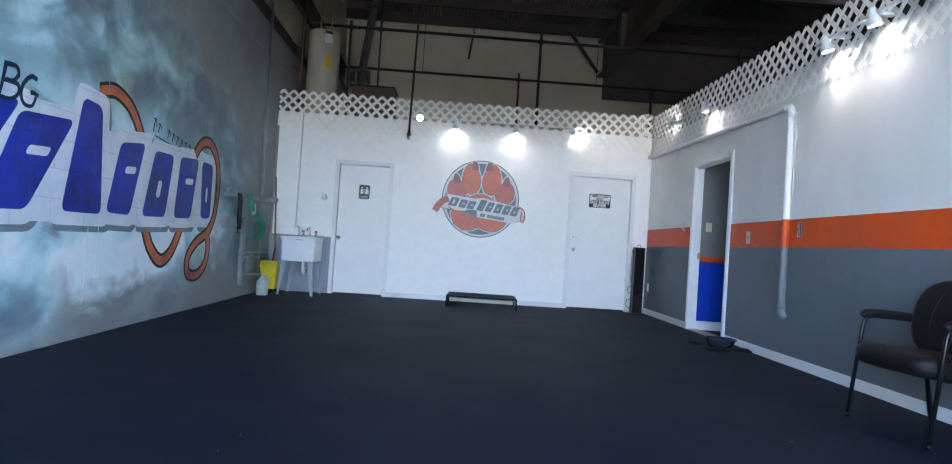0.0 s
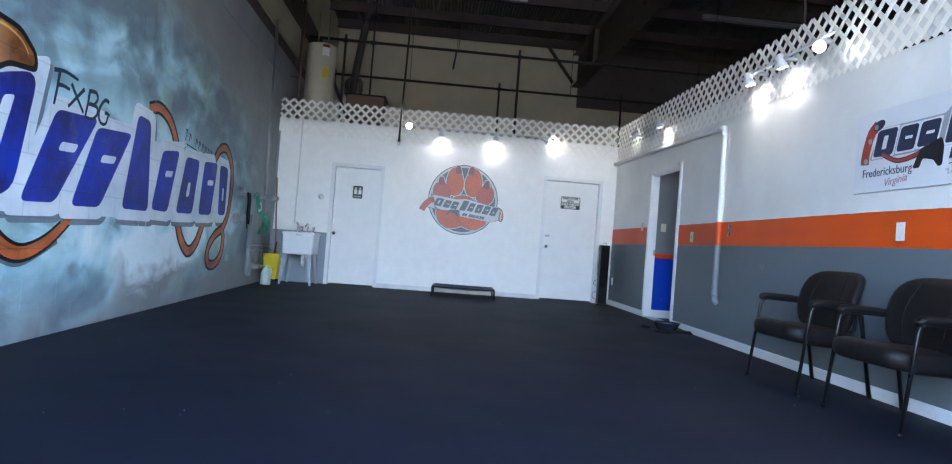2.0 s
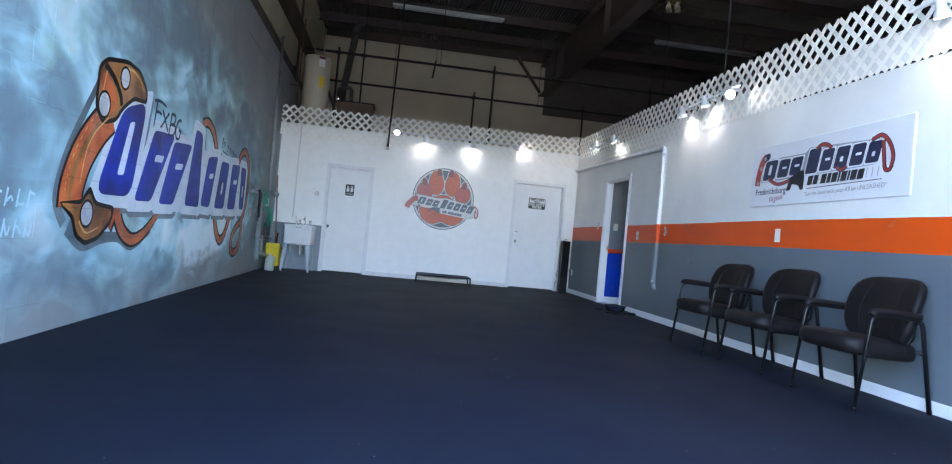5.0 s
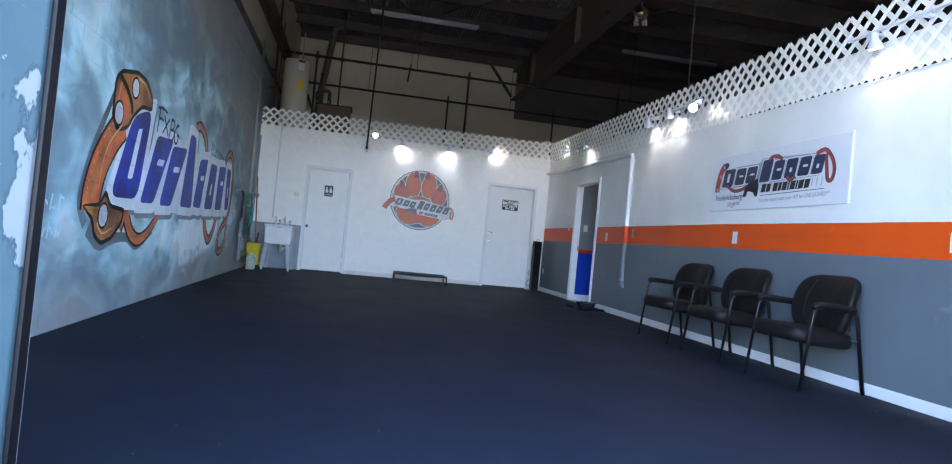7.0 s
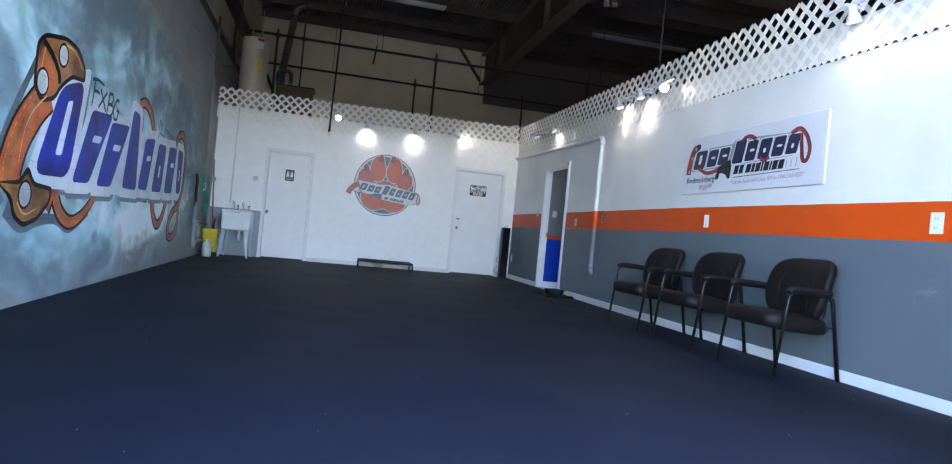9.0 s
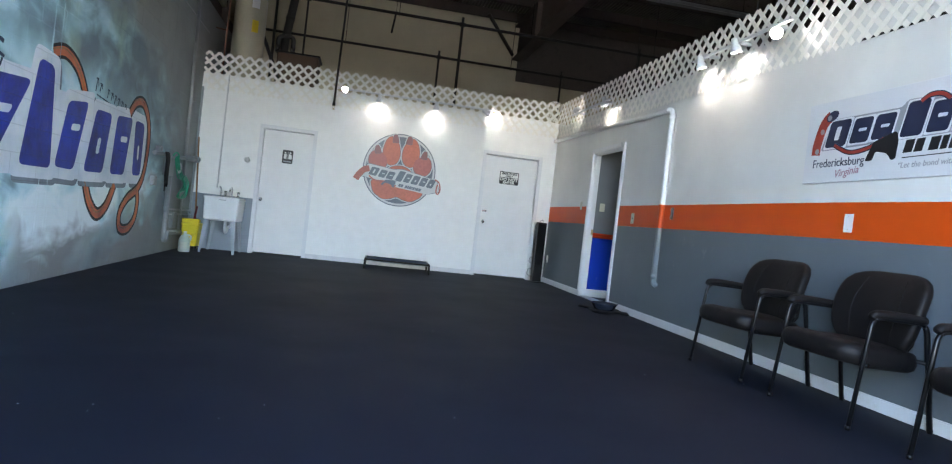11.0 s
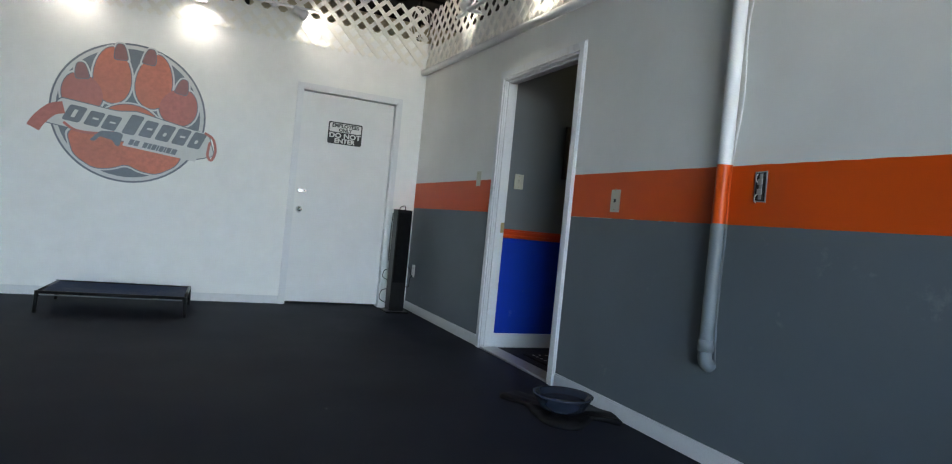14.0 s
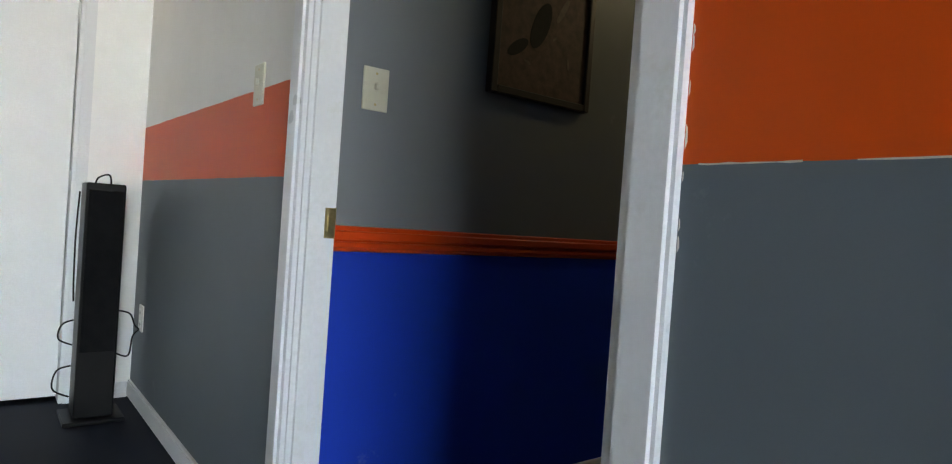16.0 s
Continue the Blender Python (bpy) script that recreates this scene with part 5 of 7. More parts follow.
# ---------------------------------------------------------------- mural motif
mural = thing("mural", "spray-painted mural of blue slabs, white outlines and an orange strap", "mural", (XL, 5.0, 0.3))


def lay_m(k):
    def put(u, v, w):
        v -= 0.022
        s = 2.459 / (2.557 - 0.0175 * (u + 1.0))
        return (XL + 0.0012 + k * 0.0007 + w, s * (u + 1.0) - 1.0, 0.86 + s * (v - 0.86))
    return put


MD = 0.0006
M_MGOLD = sprayed("mural_gold_spray", (0.50, 0.22, 0.05), (0.72, 0.45, 0.16))
blocks_m = [  # corners from top left, and the inner mark
    (((3.06, 1.66), (3.53, 1.79), (3.36, 0.96), (2.71, 0.95)), "one"),
    (((3.76, 1.59), (4.30, 1.62), (3.82, 0.945), (3.44, 0.935)), "dash"),
    (((4.30, 1.56), (4.86, 1.60), (4.42, 0.945), (4.02, 0.935)), "dash"),
    (((4.95, 1.79), (5.20, 1.77), (5.28, 0.955), (4.78, 0.955)), "none"),
    (((5.50, 1.55), (5.90, 1.60), (5.71, 0.967), (5.345, 0.975)), "dash"),
    (((6.09, 1.57), (6.47, 1.575), (6.36, 0.978), (5.92, 0.970)), "stud"),
    (((6.62, 1.585), (7.06, 1.615), (6.94, 0.99), (6.55, 0.98)), "dash"),
    (((7.15, 1.61), (7.45, 1.60), (7.46, 1.01), (7.20, 1.0)), "stud"),
]
for i, (q, kind) in enumerate(blocks_m):
    shadow = [(u + 0.03, v - 0.04) for u, v in grow(q, 0.10)]
    wpiece("slab_shadow", plate(bmesh.new(), round_poly(shadow, 0.08), lay_m(0.5 + 0.35 * (i % 2)), MD * 0.3), M_HALO, mural)
wpiece("slab_backing", plate(bmesh.new(), round_poly([(3.2, 0.86), (7.5, 0.91), (7.5, 1.62), (3.7, 1.60)], 0.08), lay_m(1.5), MD * 0.3), M_OUTLINE, mural)
for i, (q, kind) in enumerate(blocks_m):
    wpiece("slab_outline", plate(bmesh.new(), round_poly(grow(q, 0.095), 0.08), lay_m(2 + 0.5 * (i % 2)), MD * 0.3), M_OUTLINE, mural)
for q, kind in blocks_m:
    wpiece("slab", plate(bmesh.new(), round_poly(q, 0.16 if kind == "one" else 0.07), lay_m(3.2), MD), M_BLUE, mural)
    tl, tr, br, bl = (Vector(c) for c in q)

    def at(a, b):
        p = bl.lerp(br, a).lerp(tl.lerp(tr, a), b)
        return (p.x, p.y)
    for a0, a1, b0, b1 in {"one": ((0.44, 0.64, 0.22, 0.80),), "dash": ((0.40, 0.84, 0.56, 0.66),), "none": (), "stud": ((0.42, 0.60, 0.30, 0.56),)}[kind]:
        wpiece("slot", plate(bmesh.new(), round_poly([at(a0, b0), at(a1, b0), at(a1, b1), at(a0, b1)], 0.03), lay_m(4.4), MD), M_OUTLINE, mural)


def strap(path, w, k, mat, taper=None, name="strap"):
    wpiece(name + "_line", band(bmesh.new(), path, w + 0.055, lay_m(k), MD, taper), M_MBLACK, mural)
    wpiece(name, band(bmesh.new(), path, w, lay_m(k + 1), MD, taper), mat, mural)
    hi = [(u - 0.02, v + 0.02) for u, v in path]
    wpiece(name + "_shine", band(bmesh.new(), hi, w * 0.18, lay_m(k + 2), MD, taper), M_MBROWN, mural)


strap([(5.15, 1.88), (5.36, 1.93), (5.60, 1.86), (5.78, 1.70), (5.88, 1.52)], 0.075, -0.9, M_MORANGE)
strap([(5.98, 0.90), (6.12, 0.70), (6.34, 0.57), (6.56, 0.66), (6.72, 0.88)], 0.085, -1, M_MORANGE)
strap([(6.95, 1.66), (7.12, 1.80), (7.35, 1.82), (7.56, 1.66), (7.64, 1.40), (7.58, 1.05), (7.42, 0.86), (7.12, 0.74), (6.94, 0.58), (6.98, 0.42), (7.22, 0.40), (7.42, 0.52), (7.46, 0.72), (7.38, 0.86)], 0.075, 5, M_MORANGE)
strap([(3.12, 0.84), (3.26, 0.68), (3.50, 0.60), (3.78, 0.68), (4.08, 0.88)], 0.10, -1, M_MORANGE, (1.1, 0.6))
strap([(3.02, 0.90), (3.05, 0.80), (3.00, 0.70)], 0.10, -1, M_MORANGE)
for k in range(11):
    a = 0.08 + 0.078 * k
    p = smooth_path([(2.74, 1.60, 0), (2.54, 1.46, 0), (2.36, 1.24, 0), (2.27, 1.02, 0), (2.27, 0.90, 0)], 20)
    q, r = p[int(a * 80)], p[int(a * 80) + 3]
    wpiece("stitch", band(bmesh.new(), [(q.x, q.y), ((q.x + r.x) / 2, (q.y + r.y) / 2), (r.x, r.y)], 0.010, lay_m(8), MD), M_MGOLD, mural)
for pth, w in (([(2.98, 1.96), (3.16, 1.97), (3.32, 1.93), (3.40, 1.86)], 0.022), ([(2.70, 1.86), (2.67, 1.74), (2.67, 1.62)], 0.022), ([(2.80, 1.53), (2.60, 1.38), (2.50, 1.22), (2.46, 1.0)], 0.016), ([(2.50, 0.74), (2.62, 0.66), (2.80, 0.70)], 0.02)):
    wpiece("highlight", band(bmesh.new(), pth, w, lay_m(10.5), MD, (1.0, 0.4)), M_MGOLD, mural)
# the collar: a broad leather band with a riveted flap at either end
strap([(2.86, 1.56), (2.66, 1.42), (2.46, 1.20), (2.36, 0.98), (2.36, 0.84)], 0.30, 5, M_MORANGE, (0.85, 1.05), "collar")
wpiece("smoke", band(bmesh.new(), [(2.98, 1.99), (2.70, 1.86), (2.52, 1.62), (2.36, 1.38), (2.22, 1.12), (2.17, 0.88), (2.30, 0.72)], 0.11, lay_m(-1.2), MD, (0.5, 0.8)), M_MSMOKE, mural)
wpiece("smoke", band(bmesh.new(), [(2.36, 0.70), (2.60, 0.58), (2.90, 0.62), (3.2, 0.62), (3.5, 0.54), (3.9, 0.68)], 0.14, lay_m(-1.25), MD, (0.9, 0.3)), M_MSMOKE, mural)
flap = [(2.60, 1.86), (2.70, 1.93), (3.05, 2.00), (3.30, 1.98), (3.46, 1.87), (3.47, 1.80), (3.22, 1.78), (3.02, 1.66), (2.92, 1.55), (2.72, 1.50), (2.60, 1.58)]
wpiece("collar_flap_line", plate(bmesh.new(), round_poly(grow(flap, 0.035), 0.06), lay_m(8), MD), M_MBLACK, mural)
wpiece("collar_flap", plate(bmesh.new(), round_poly(flap, 0.06), lay_m(9), MD), M_MBROWN, mural)
wpiece("collar_crease", band(bmesh.new(), [(2.66, 1.90), (2.82, 1.84), (2.96, 1.74), (3.00, 1.66)], 0.05, lay_m(10), MD), M_MBLACK, mural)
wpiece("collar_panel", plate(bmesh.new(), round_poly([(2.64, 1.85), (2.73, 1.83), (2.88, 1.74), (2.94, 1.64), (2.80, 1.54), (2.66, 1.53), (2.62, 1.62)], 0.05), lay_m(10), MD), M_MORANGE, mural)
low = [(2.22, 0.86), (2.52, 0.86), (2.62, 0.96), (2.72, 0.86), (3.02, 0.84), (3.0, 0.76), (2.82, 0.64), (2.62, 0.60), (2.48, 0.66), (2.42, 0.78)]
wpiece("collar_flap_line", plate(bmesh.new(), round_poly(grow(low, 0.035), 0.05), lay_m(8), MD), M_MBLACK, mural)
wpiece("collar_flap", plate(bmesh.new(), round_poly(low, 0.05), lay_m(9), MD), M_MBROWN, mural)
for u, v, r in ((3.02, 1.880, 0.075), (2.705, 1.612, 0.085), (2.603, 0.798, 0.085)):
    wpiece("rivet_line", plate(bmesh.new(), ellipse(u, v, r + 0.02, r + 0.02), lay_m(11), MD), M_MBLACK, mural)
    wpiece("rivet", plate(bmesh.new(), ellipse(u, v, r, r), lay_m(12), MD), M_MDOT, mural)
MT = -Vector((XL, 5.0, 0.3))
# brushed tag letters F X B G above the slabs
for si, (name, pth) in enumerate((("letter_f", [(3.722, 1.852), (3.705, 1.74), (3.684, 1.64)]), ("letter_f", [(3.655, 1.846), (3.79, 1.862), (3.952, 1.846)]), ("letter_f", [(3.70, 1.762), (3.77, 1.772), (3.855, 1.764)]),
                  ("letter_x", [(3.868, 1.806), (3.95, 1.735), (4.050, 1.650)]), ("letter_x", [(4.040, 1.806), (3.95, 1.735), (3.850, 1.655)]),
                  ("letter_b", [(4.113, 1.812), (4.098, 1.72), (4.076, 1.632)]), ("letter_b", [(4.10, 1.808), (4.20, 1.815), (4.228, 1.775), (4.18, 1.732), (4.11, 1.722)]), ("letter_b", [(4.12, 1.726), (4.225, 1.722), (4.236, 1.672), (4.17, 1.632), (4.07, 1.632)]),
                  ("letter_g", [(4.400, 1.786), (4.34, 1.792), (4.275, 1.735), (4.262, 1.67), (4.30, 1.628), (4.37, 1.632), (4.402, 1.690)]), ("letter_g", [(4.345, 1.702), (4.38, 1.706), (4.425, 1.698)]))):
    pth = [(u + 0.03, 1.725 + (v - 1.74) * 1.12) for u, v in pth]
    wpiece(name, band(bmesh.new(), pth, 0.032, lay_m(4.4 + 0.25 * si), MD * 0.3, (1.0, 0.7)), M_MTEAL, mural, "dark teal brushed letter stroke")
rng = random.Random(4)
for i in range(9):
    if i == 2:
        continue
    u = 6.02 + i * 0.095
    h = 0.085 if i else 0.13
    z = 1.79 - i * 0.013
    wpiece("script_stroke", band(bmesh.new(), [(u, z - h * 0.5), (u + 0.012, z), (u + 0.03, z + h * 0.5)], 0.016, lay_m(1), MD), M_MTEAL, mural)
    wpiece("script_stroke", band(bmesh.new(), [(u - 0.01, z + h * 0.4), (u + 0.035, z + h * 0.42), (u + 0.055, z - h * 0.1)], 0.013, lay_m(2), MD), M_MTEAL, mural)
wpiece("script_rule", band(bmesh.new(), [(6.05, 1.70), (6.4, 1.665), (6.75, 1.63)], 0.012, lay_m(1), MD), M_MTEAL, mural)
for row, (z, n, u0) in enumerate(((0.865, 6, 1.27), (0.685, 5, 1.38))):
    for i in range(n):
        u = u0 + i * 0.115
        wpiece("pale_stroke", band(bmesh.new(), [(u, z - 0.055), (u + 0.01, z), (u + 0.02, z + 0.055)], 0.018, lay_m(1), MD), M_MSCRIPT, mural)
        wpiece("pale_stroke", band(bmesh.new(), [(u + 0.015, z + rng.uniform(-0.05, 0.05)), (u + 0.05, z + rng.uniform(-0.05, 0.05)), (u + 0.075, z + rng.uniform(-0.05, 0.05))], 0.016, lay_m(2), MD), M_MSCRIPT, mural)

# ---------------------------------------------------------------- sink corner
sink = thing("utility_sink", "white plastic laundry sink on grey steel legs with chrome taps", "sink", (-1.83, 9.84, 0))
SX = (-2.105, -1.585)
SY = (9.54, 10.13)
ZB, ZTU = 0.485, 0.84
bm = bmesh.new()


def tub_ring(i, z, r=0.04):
    return [bm.verts.new((u, v, z)) for u, v in round_poly([(SX[0] + i, SY[0] + i), (SX[1] - i, SY[0] + i), (SX[1] - i, SY[1] - i * 0.4), (SX[0] + i, SY[1] - i * 0.4)], r, 4)]


rings = [tub_ring(0.045, ZB), tub_ring(0.022, ZB + 0.02), tub_ring(0.012, ZTU - 0.05), tub_ring(0.010, ZTU - 0.035), tub_ring(0.002, ZTU - 0.03), tub_ring(0.002, ZTU - 0.004), tub_ring(-0.002, ZTU), tub_ring(0.035, ZTU), tub_ring(0.045, ZTU - 0.01), tub_ring(0.075, ZB + 0.05)]
for a, b in zip(rings, rings[1:]):
    for k in range(len(a)):
        f = bm.faces.new((a[k], a[(k + 1) % len(a)], b[(k + 1) % len(a)], b[k]))
bm.faces.new(rings[0][::-1])
bm.faces.new(rings[-1])
wpiece("basin", bm, M_TUB, sink)
wpiece("deck", boxed(SX[0] + 0.03, SX[1] - 0.03, SY[1] - 0.11, SY[1] - 0.01, ZTU - 0.03, ZTU + 0.006, bevel=0.004), M_TUB, sink)
wpiece("maker_badge", boxed(-1.88, -1.78, SY[0] + 0.009, SY[0] + 0.02, 0.795, 0.805), M_PRINTGREY, sink)
for sx in (0, 1):
    for sy in (0, 1):
        x, y = SX[sx], SY[sy]
        e = 1 if sx else -1
        f = 1 if sy else -1
        bm = bmesh.new()
        xt, yt = x - e * 0.04, y - f * 0.045
        xb, yb = x - e * 0.005, y - f * 0.005
        w0, w1 = 0.075, 0.032
        prof = []
        for z, w, cx, cy in ((0.0, w1, xb, yb), (0.545, w0, xt, yt)):
            prof.append([bm.verts.new(p) for p in ((cx, cy, z), (cx - e * w, cy, z), (cx - e * w, cy - f * 0.004, z), (cx - e * 0.004, cy - f * 0.004, z), (cx - e * 0.004, cy - f * w, z), (cx, cy - f * w, z))])
        a, b = prof
        for k in range(6):
            bm.faces.new((a[k], a[(k + 1) % 6], b[(k + 1) % 6], b[k]))
        bm.faces.new(a[::-1]), bm.faces.new(b)
        bmesh.ops.recalc_face_normals(bm, faces=bm.faces)
        wpiece("leg", bm, M_LEG, sink)
fc = (-1.80, SY[1] - 0.06)
tap = wpiece("tap_body", boxed(fc[0] - 0.11, fc[0] + 0.11, fc[1] - 0.022, fc[1] + 0.022, ZTU + 0.006, ZTU + 0.035, bevel=0.008, seg=2), M_CHROME, sink, "chrome tap base")
wpiece("spout", tube(bmesh.new(), smooth_path([(fc[0], fc[1], ZTU + 0.03), (fc[0], fc[1], ZTU + 0.12), (fc[0], fc[1] - 0.06, ZTU + 0.165), (fc[0], fc[1] - 0.16, ZTU + 0.13), (fc[0], fc[1] - 0.18, ZTU + 0.09)], 6), 0.011, 10), M_CHROME, sink)
for dx in (-0.095, 0.095):
    wpiece("tap_handle", lathe(bmesh.new(), [(0.018, 0), (0.014, 0.03), (0.024, 0.042), (0.026, 0.062), (0.018, 0.07), (0.0, 0.072)], 14, (fc[0] + dx, fc[1], ZTU + 0.034)), M_CHROME, sink)
wpiece("spray_head", tube(bmesh.new(), smooth_path([(fc[0] - 0.16, fc[1], ZTU), (fc[0] - 0.16, fc[1], ZTU + 0.11), (fc[0] - 0.17, fc[1] - 0.06, ZTU + 0.16), (fc[0] - 0.16, fc[1] - 0.10, ZTU + 0.15)], 5), 0.014, 10), M_CHROME, sink)
wpiece("drain_trap", tube(bmesh.new(), smooth_path([(-1.80, 9.80, ZB), (-1.80, 9.80, 0.36), (-1.80, 9.88, 0.31), (-1.80, 9.96, 0.36), (-1.80, 10.25, 0.40)], 6), 0.024, 10), M_TUB, sink, "white drain trap")

bucket = thing("mop_bucket", "yellow plastic mop bucket with a dark red handle on its wringer", "bucket", (-2.30, 9.85, 0))
bm = bmesh.new()
prev = None
for z, hx, hy in ((0.06, 0.10, 0.12), (0.08, 0.105, 0.125), (0.36, 0.125, 0.15), (0.375, 0.135, 0.16), (0.40, 0.135, 0.16), (0.40, 0.12, 0.145), (0.12, 0.10, 0.12)):
    ring = [bm.verts.new((-2.275 + u, 9.83 + v, z)) for u, v in round_poly([(-hx, -hy), (hx, -hy), (hx, hy), (-hx, hy)], 0.035, 3)]
    if prev:
        for k in range(len(ring)):
            bm.faces.new((prev[k], prev[(k + 1) % len(ring)], ring[(k + 1) % len(ring)], ring[k]))
    else:
        bm.faces.new(ring[::-1])
    prev = ring
bm.faces.new(prev)
wpiece("pail", bm, M_YELLOW, bucket)
wpiece("wringer", boxed(-2.40, -2.15, 9.68, 9.78, 0.402, 0.47, bevel=0.012), M_YELLOW, bucket)
wpiece("wringer_handle", tube(bmesh.new(), [(-2.24, 9.74, 0.45), (-2.225, 9.78, 0.66)], 0.016, 8), M_RED, bucket, "red wringer handle")
for x in (-2.385, -2.215):
    for y in (9.73, 9.93):
        wpiece("caster", tube(bmesh.new(), [(x - 0.012, y, 0.03), (x + 0.012, y, 0.03)], 0.03, 12), M_PLASTIC, bucket)
        wpiece("caster_fork", boxed(x - 0.015, x + 0.015, y - 0.012, y + 0.012, 0.05, 0.065), M_LEG, bucket)

jug = thing("water_jug", "cloudy plastic gallon jug with a paper label on the floor", "jug", (-2.24, 9.32, 0))
piece("jug_body", lathe(bmesh.new(), [(0.0, 0.0), (0.07, 0.0), (0.078, 0.012), (0.078, 0.16), (0.072, 0.19), (0.045, 0.235), (0.022, 0.26), (0.020, 0.272), (0.0, 0.272)], 24), M_JUG, jug)
piece("cap", lathe(bmesh.new(), [(0.0, 0.296), (0.021, 0.295), (0.023, 0.274), (0.0, 0.273)], 18), M_OUTLETW, jug)
bm = bmesh.new()
a = [(0.0788 * math.cos(radians(d)), 0.0788 * math.sin(radians(d))) for d in range(-130, -49, 8)]
v0, v1 = [bm.verts.new((x, y, 0.05)) for x, y in a], [bm.verts.new((x, y, 0.145)) for x, y in a]
for k in range(len(a) - 1):
    bm.faces.new((v0[k], v0[k + 1], v1[k + 1], v1[k]))
bmesh.ops.solidify(bm, geom=bm.faces, thickness=-0.0008)
piece("label", bm, M_LABEL, jug, "pale paper label")
piece("handle", tube(bmesh.new(), smooth_path([(0.03, 0.0, 0.25), (0.075, 0, 0.235), (0.085, 0, 0.19), (0.074, 0, 0.165)], 5), 0.010, 8), M_JUG, jug)

broom = thing("broom", "worn wooden broom handle leaning in the corner", "broom", (-2.30, 10.14, 0))
wpiece("pole", tube(bmesh.new(), [(-2.30, 10.15, 0.16), (-2.415, 10.245, 1.74)], 0.0125, 10), M_POLE, broom)
wpiece("broom_head", boxed(-2.41, -2.20, 10.12, 10.17, 0.10, 0.17, bevel=0.012), M_POLE, broom)
wpiece("bristles", boxed(-2.405, -2.205, 10.125, 10.165, 0.0, 0.10, bevel=0.004), M_WOODGIRT, broom)

# ---------------------------------------------------------------- pipes, boxes and hose on the mural wall
def wall_pipe(name, label, pts, r, mat, fits=()):
    t = thing(name, label, "pipe", pts[0])
    wpiece("pipe_run", tube(bmesh.new(), rounded(pts, r * 2.2), r, 10), mat, t)
    for c, d in fits:
        c, d = Vector(c), Vector(d)
        wpiece("fitting", tube(bmesh.new(), [c - d * r * 1.3, c + d * r * 1.3], r * 1.3, 10), mat, t)
    return t


for y in (5.150, 5.296, 8.50):
    bm = tube(bmesh.new(), [(XL - 0.001, y, 0.0), (XL - 0.001, y, 3.858)], 0.0045, 8)
    tagged(part("trim_control_joint", bm, M_MURAL), "painted vertical control joint in the block wall", "joint", kind="structure")
X1 = XL + 0.05
wall_pipe("conduit", "thin dark conduit high along the block wall", [(XL + 0.010, 6.9, 3.44), (XL + 0.010, 10.3, 3.40)], 0.007, M_PVC, (((XL + 0.010, 8.4, 3.422), (0, 1, 0)),))
wall_pipe("water_pipe", "grey painted horizontal pipe along the block wall", [(X1, 7.95, 1.30), (X1, 10.14, 1.36)], 0.026, M_PVC, (((X1, 8.6, 1.318), (0, 1, 0)), ((X1, 10.10, 1.359), (0, 1, 0))))
wall_pipe("water_pipe", "short thick grey pipe at the corner", [(X1 + 0.01, 9.45, 1.362), (X1 + 0.01, 10.17, 1.378)], 0.040, M_PVC, (((X1 + 0.01, 10.13, 1.377), (0, 1, 0)),))
wall_pipe("drain_pipe", "grey painted drain pipe dropping along the block wall", [(X1 + 0.01, 8.69, 1.05), (X1 + 0.01, 8.70, 0.18), (X1 + 0.01, 8.84, 0.17), (X1 + 0.01, 8.86, 0.28), (X1 + 0.01, 9.60, 0.25)], 0.029, M_PVC, (((X1 + 0.01, 8.69, 0.60), (0, 0, 1)), ((X1 + 0.01, 9.3, 0.263), (0, 1, 0))))
for k, (y, z) in enumerate(((8.82, 0.60), (8.90, 0.53))):
    wall_pipe("supply_pipe", "thin copper supply pipe painted grey", [(X1 - 0.02, y, 1.10), (X1 - 0.02, y, z), (X1 - 0.02, 10.18, z - 0.02)], 0.012, M_CONDUIT)
wall_pipe("conduit", "tall galvanised conduit up the block wall", [(X1 - 0.02, 9.60, 0.30), (X1 - 0.02, 9.42, 4.16)], 0.022, M_CONDUIT, (((X1 - 0.02, 9.56, 2.2), (0, 0, 1)),))
wall_pipe("conduit", "thin white conduit down the end wall", [(-2.06, YF - 0.015, 2.77), (-2.065, YF - 0.015, 0.98)], 0.011, M_WHITEPIPE)


def wall_box(name, label, y, z, w, h, d, mat, lid=True):
    t = thing(name, label, "box", (XL, y, z))
    wpiece("case", boxed(XL + 0.001, XL + d, y - w / 2, y + w / 2, z, z + h, bevel=0.004), mat, t)
    if lid:
        wpiece("cover", boxed(XL + d + 0.0003, XL + d + 0.005, y - w / 2 + 0.006, y + w / 2 - 0.006, z + 0.006, z + h - 0.006, bevel=0.0015), mat, t)
        wpiece("screw", lathe(bmesh.new(), [(0.005, 0), (0.005, 0.002), (0, 0.0025)], 10, (XL + d + 0.005, y, z + h - 0.02), Matrix.Rotation(radians(90), 3, 'Y')), M_CHROME, t)
    return t


wall_box("junction_box", "grey painted electrical box on the block wall", 8.66, 1.05, 0.24, 0.24, 0.08, M_PVC)
wall_box("junction_box", "small grey switch box on the block wall", 8.11, 0.90, 0.12, 0.12, 0.05, M_CONDUIT)
wall_box("junction_box", "grey painted box low behind the pipes", 9.22, 0.33, 0.20, 0.22, 0.05, M_PVC)
t = thing("hose_bib", "small grey valve with a round handle on the pipe", "tap", (XL, 8.02, 1.30))
wpiece("valve", lathe(bmesh.new(), [(0.0, -0.03), (0.028, -0.03), (0.032, 0.0), (0.028, 0.04), (0.0, 0.045)], 12, (X1 + 0.02, 8.02, 1.35)), M_PVC, t)
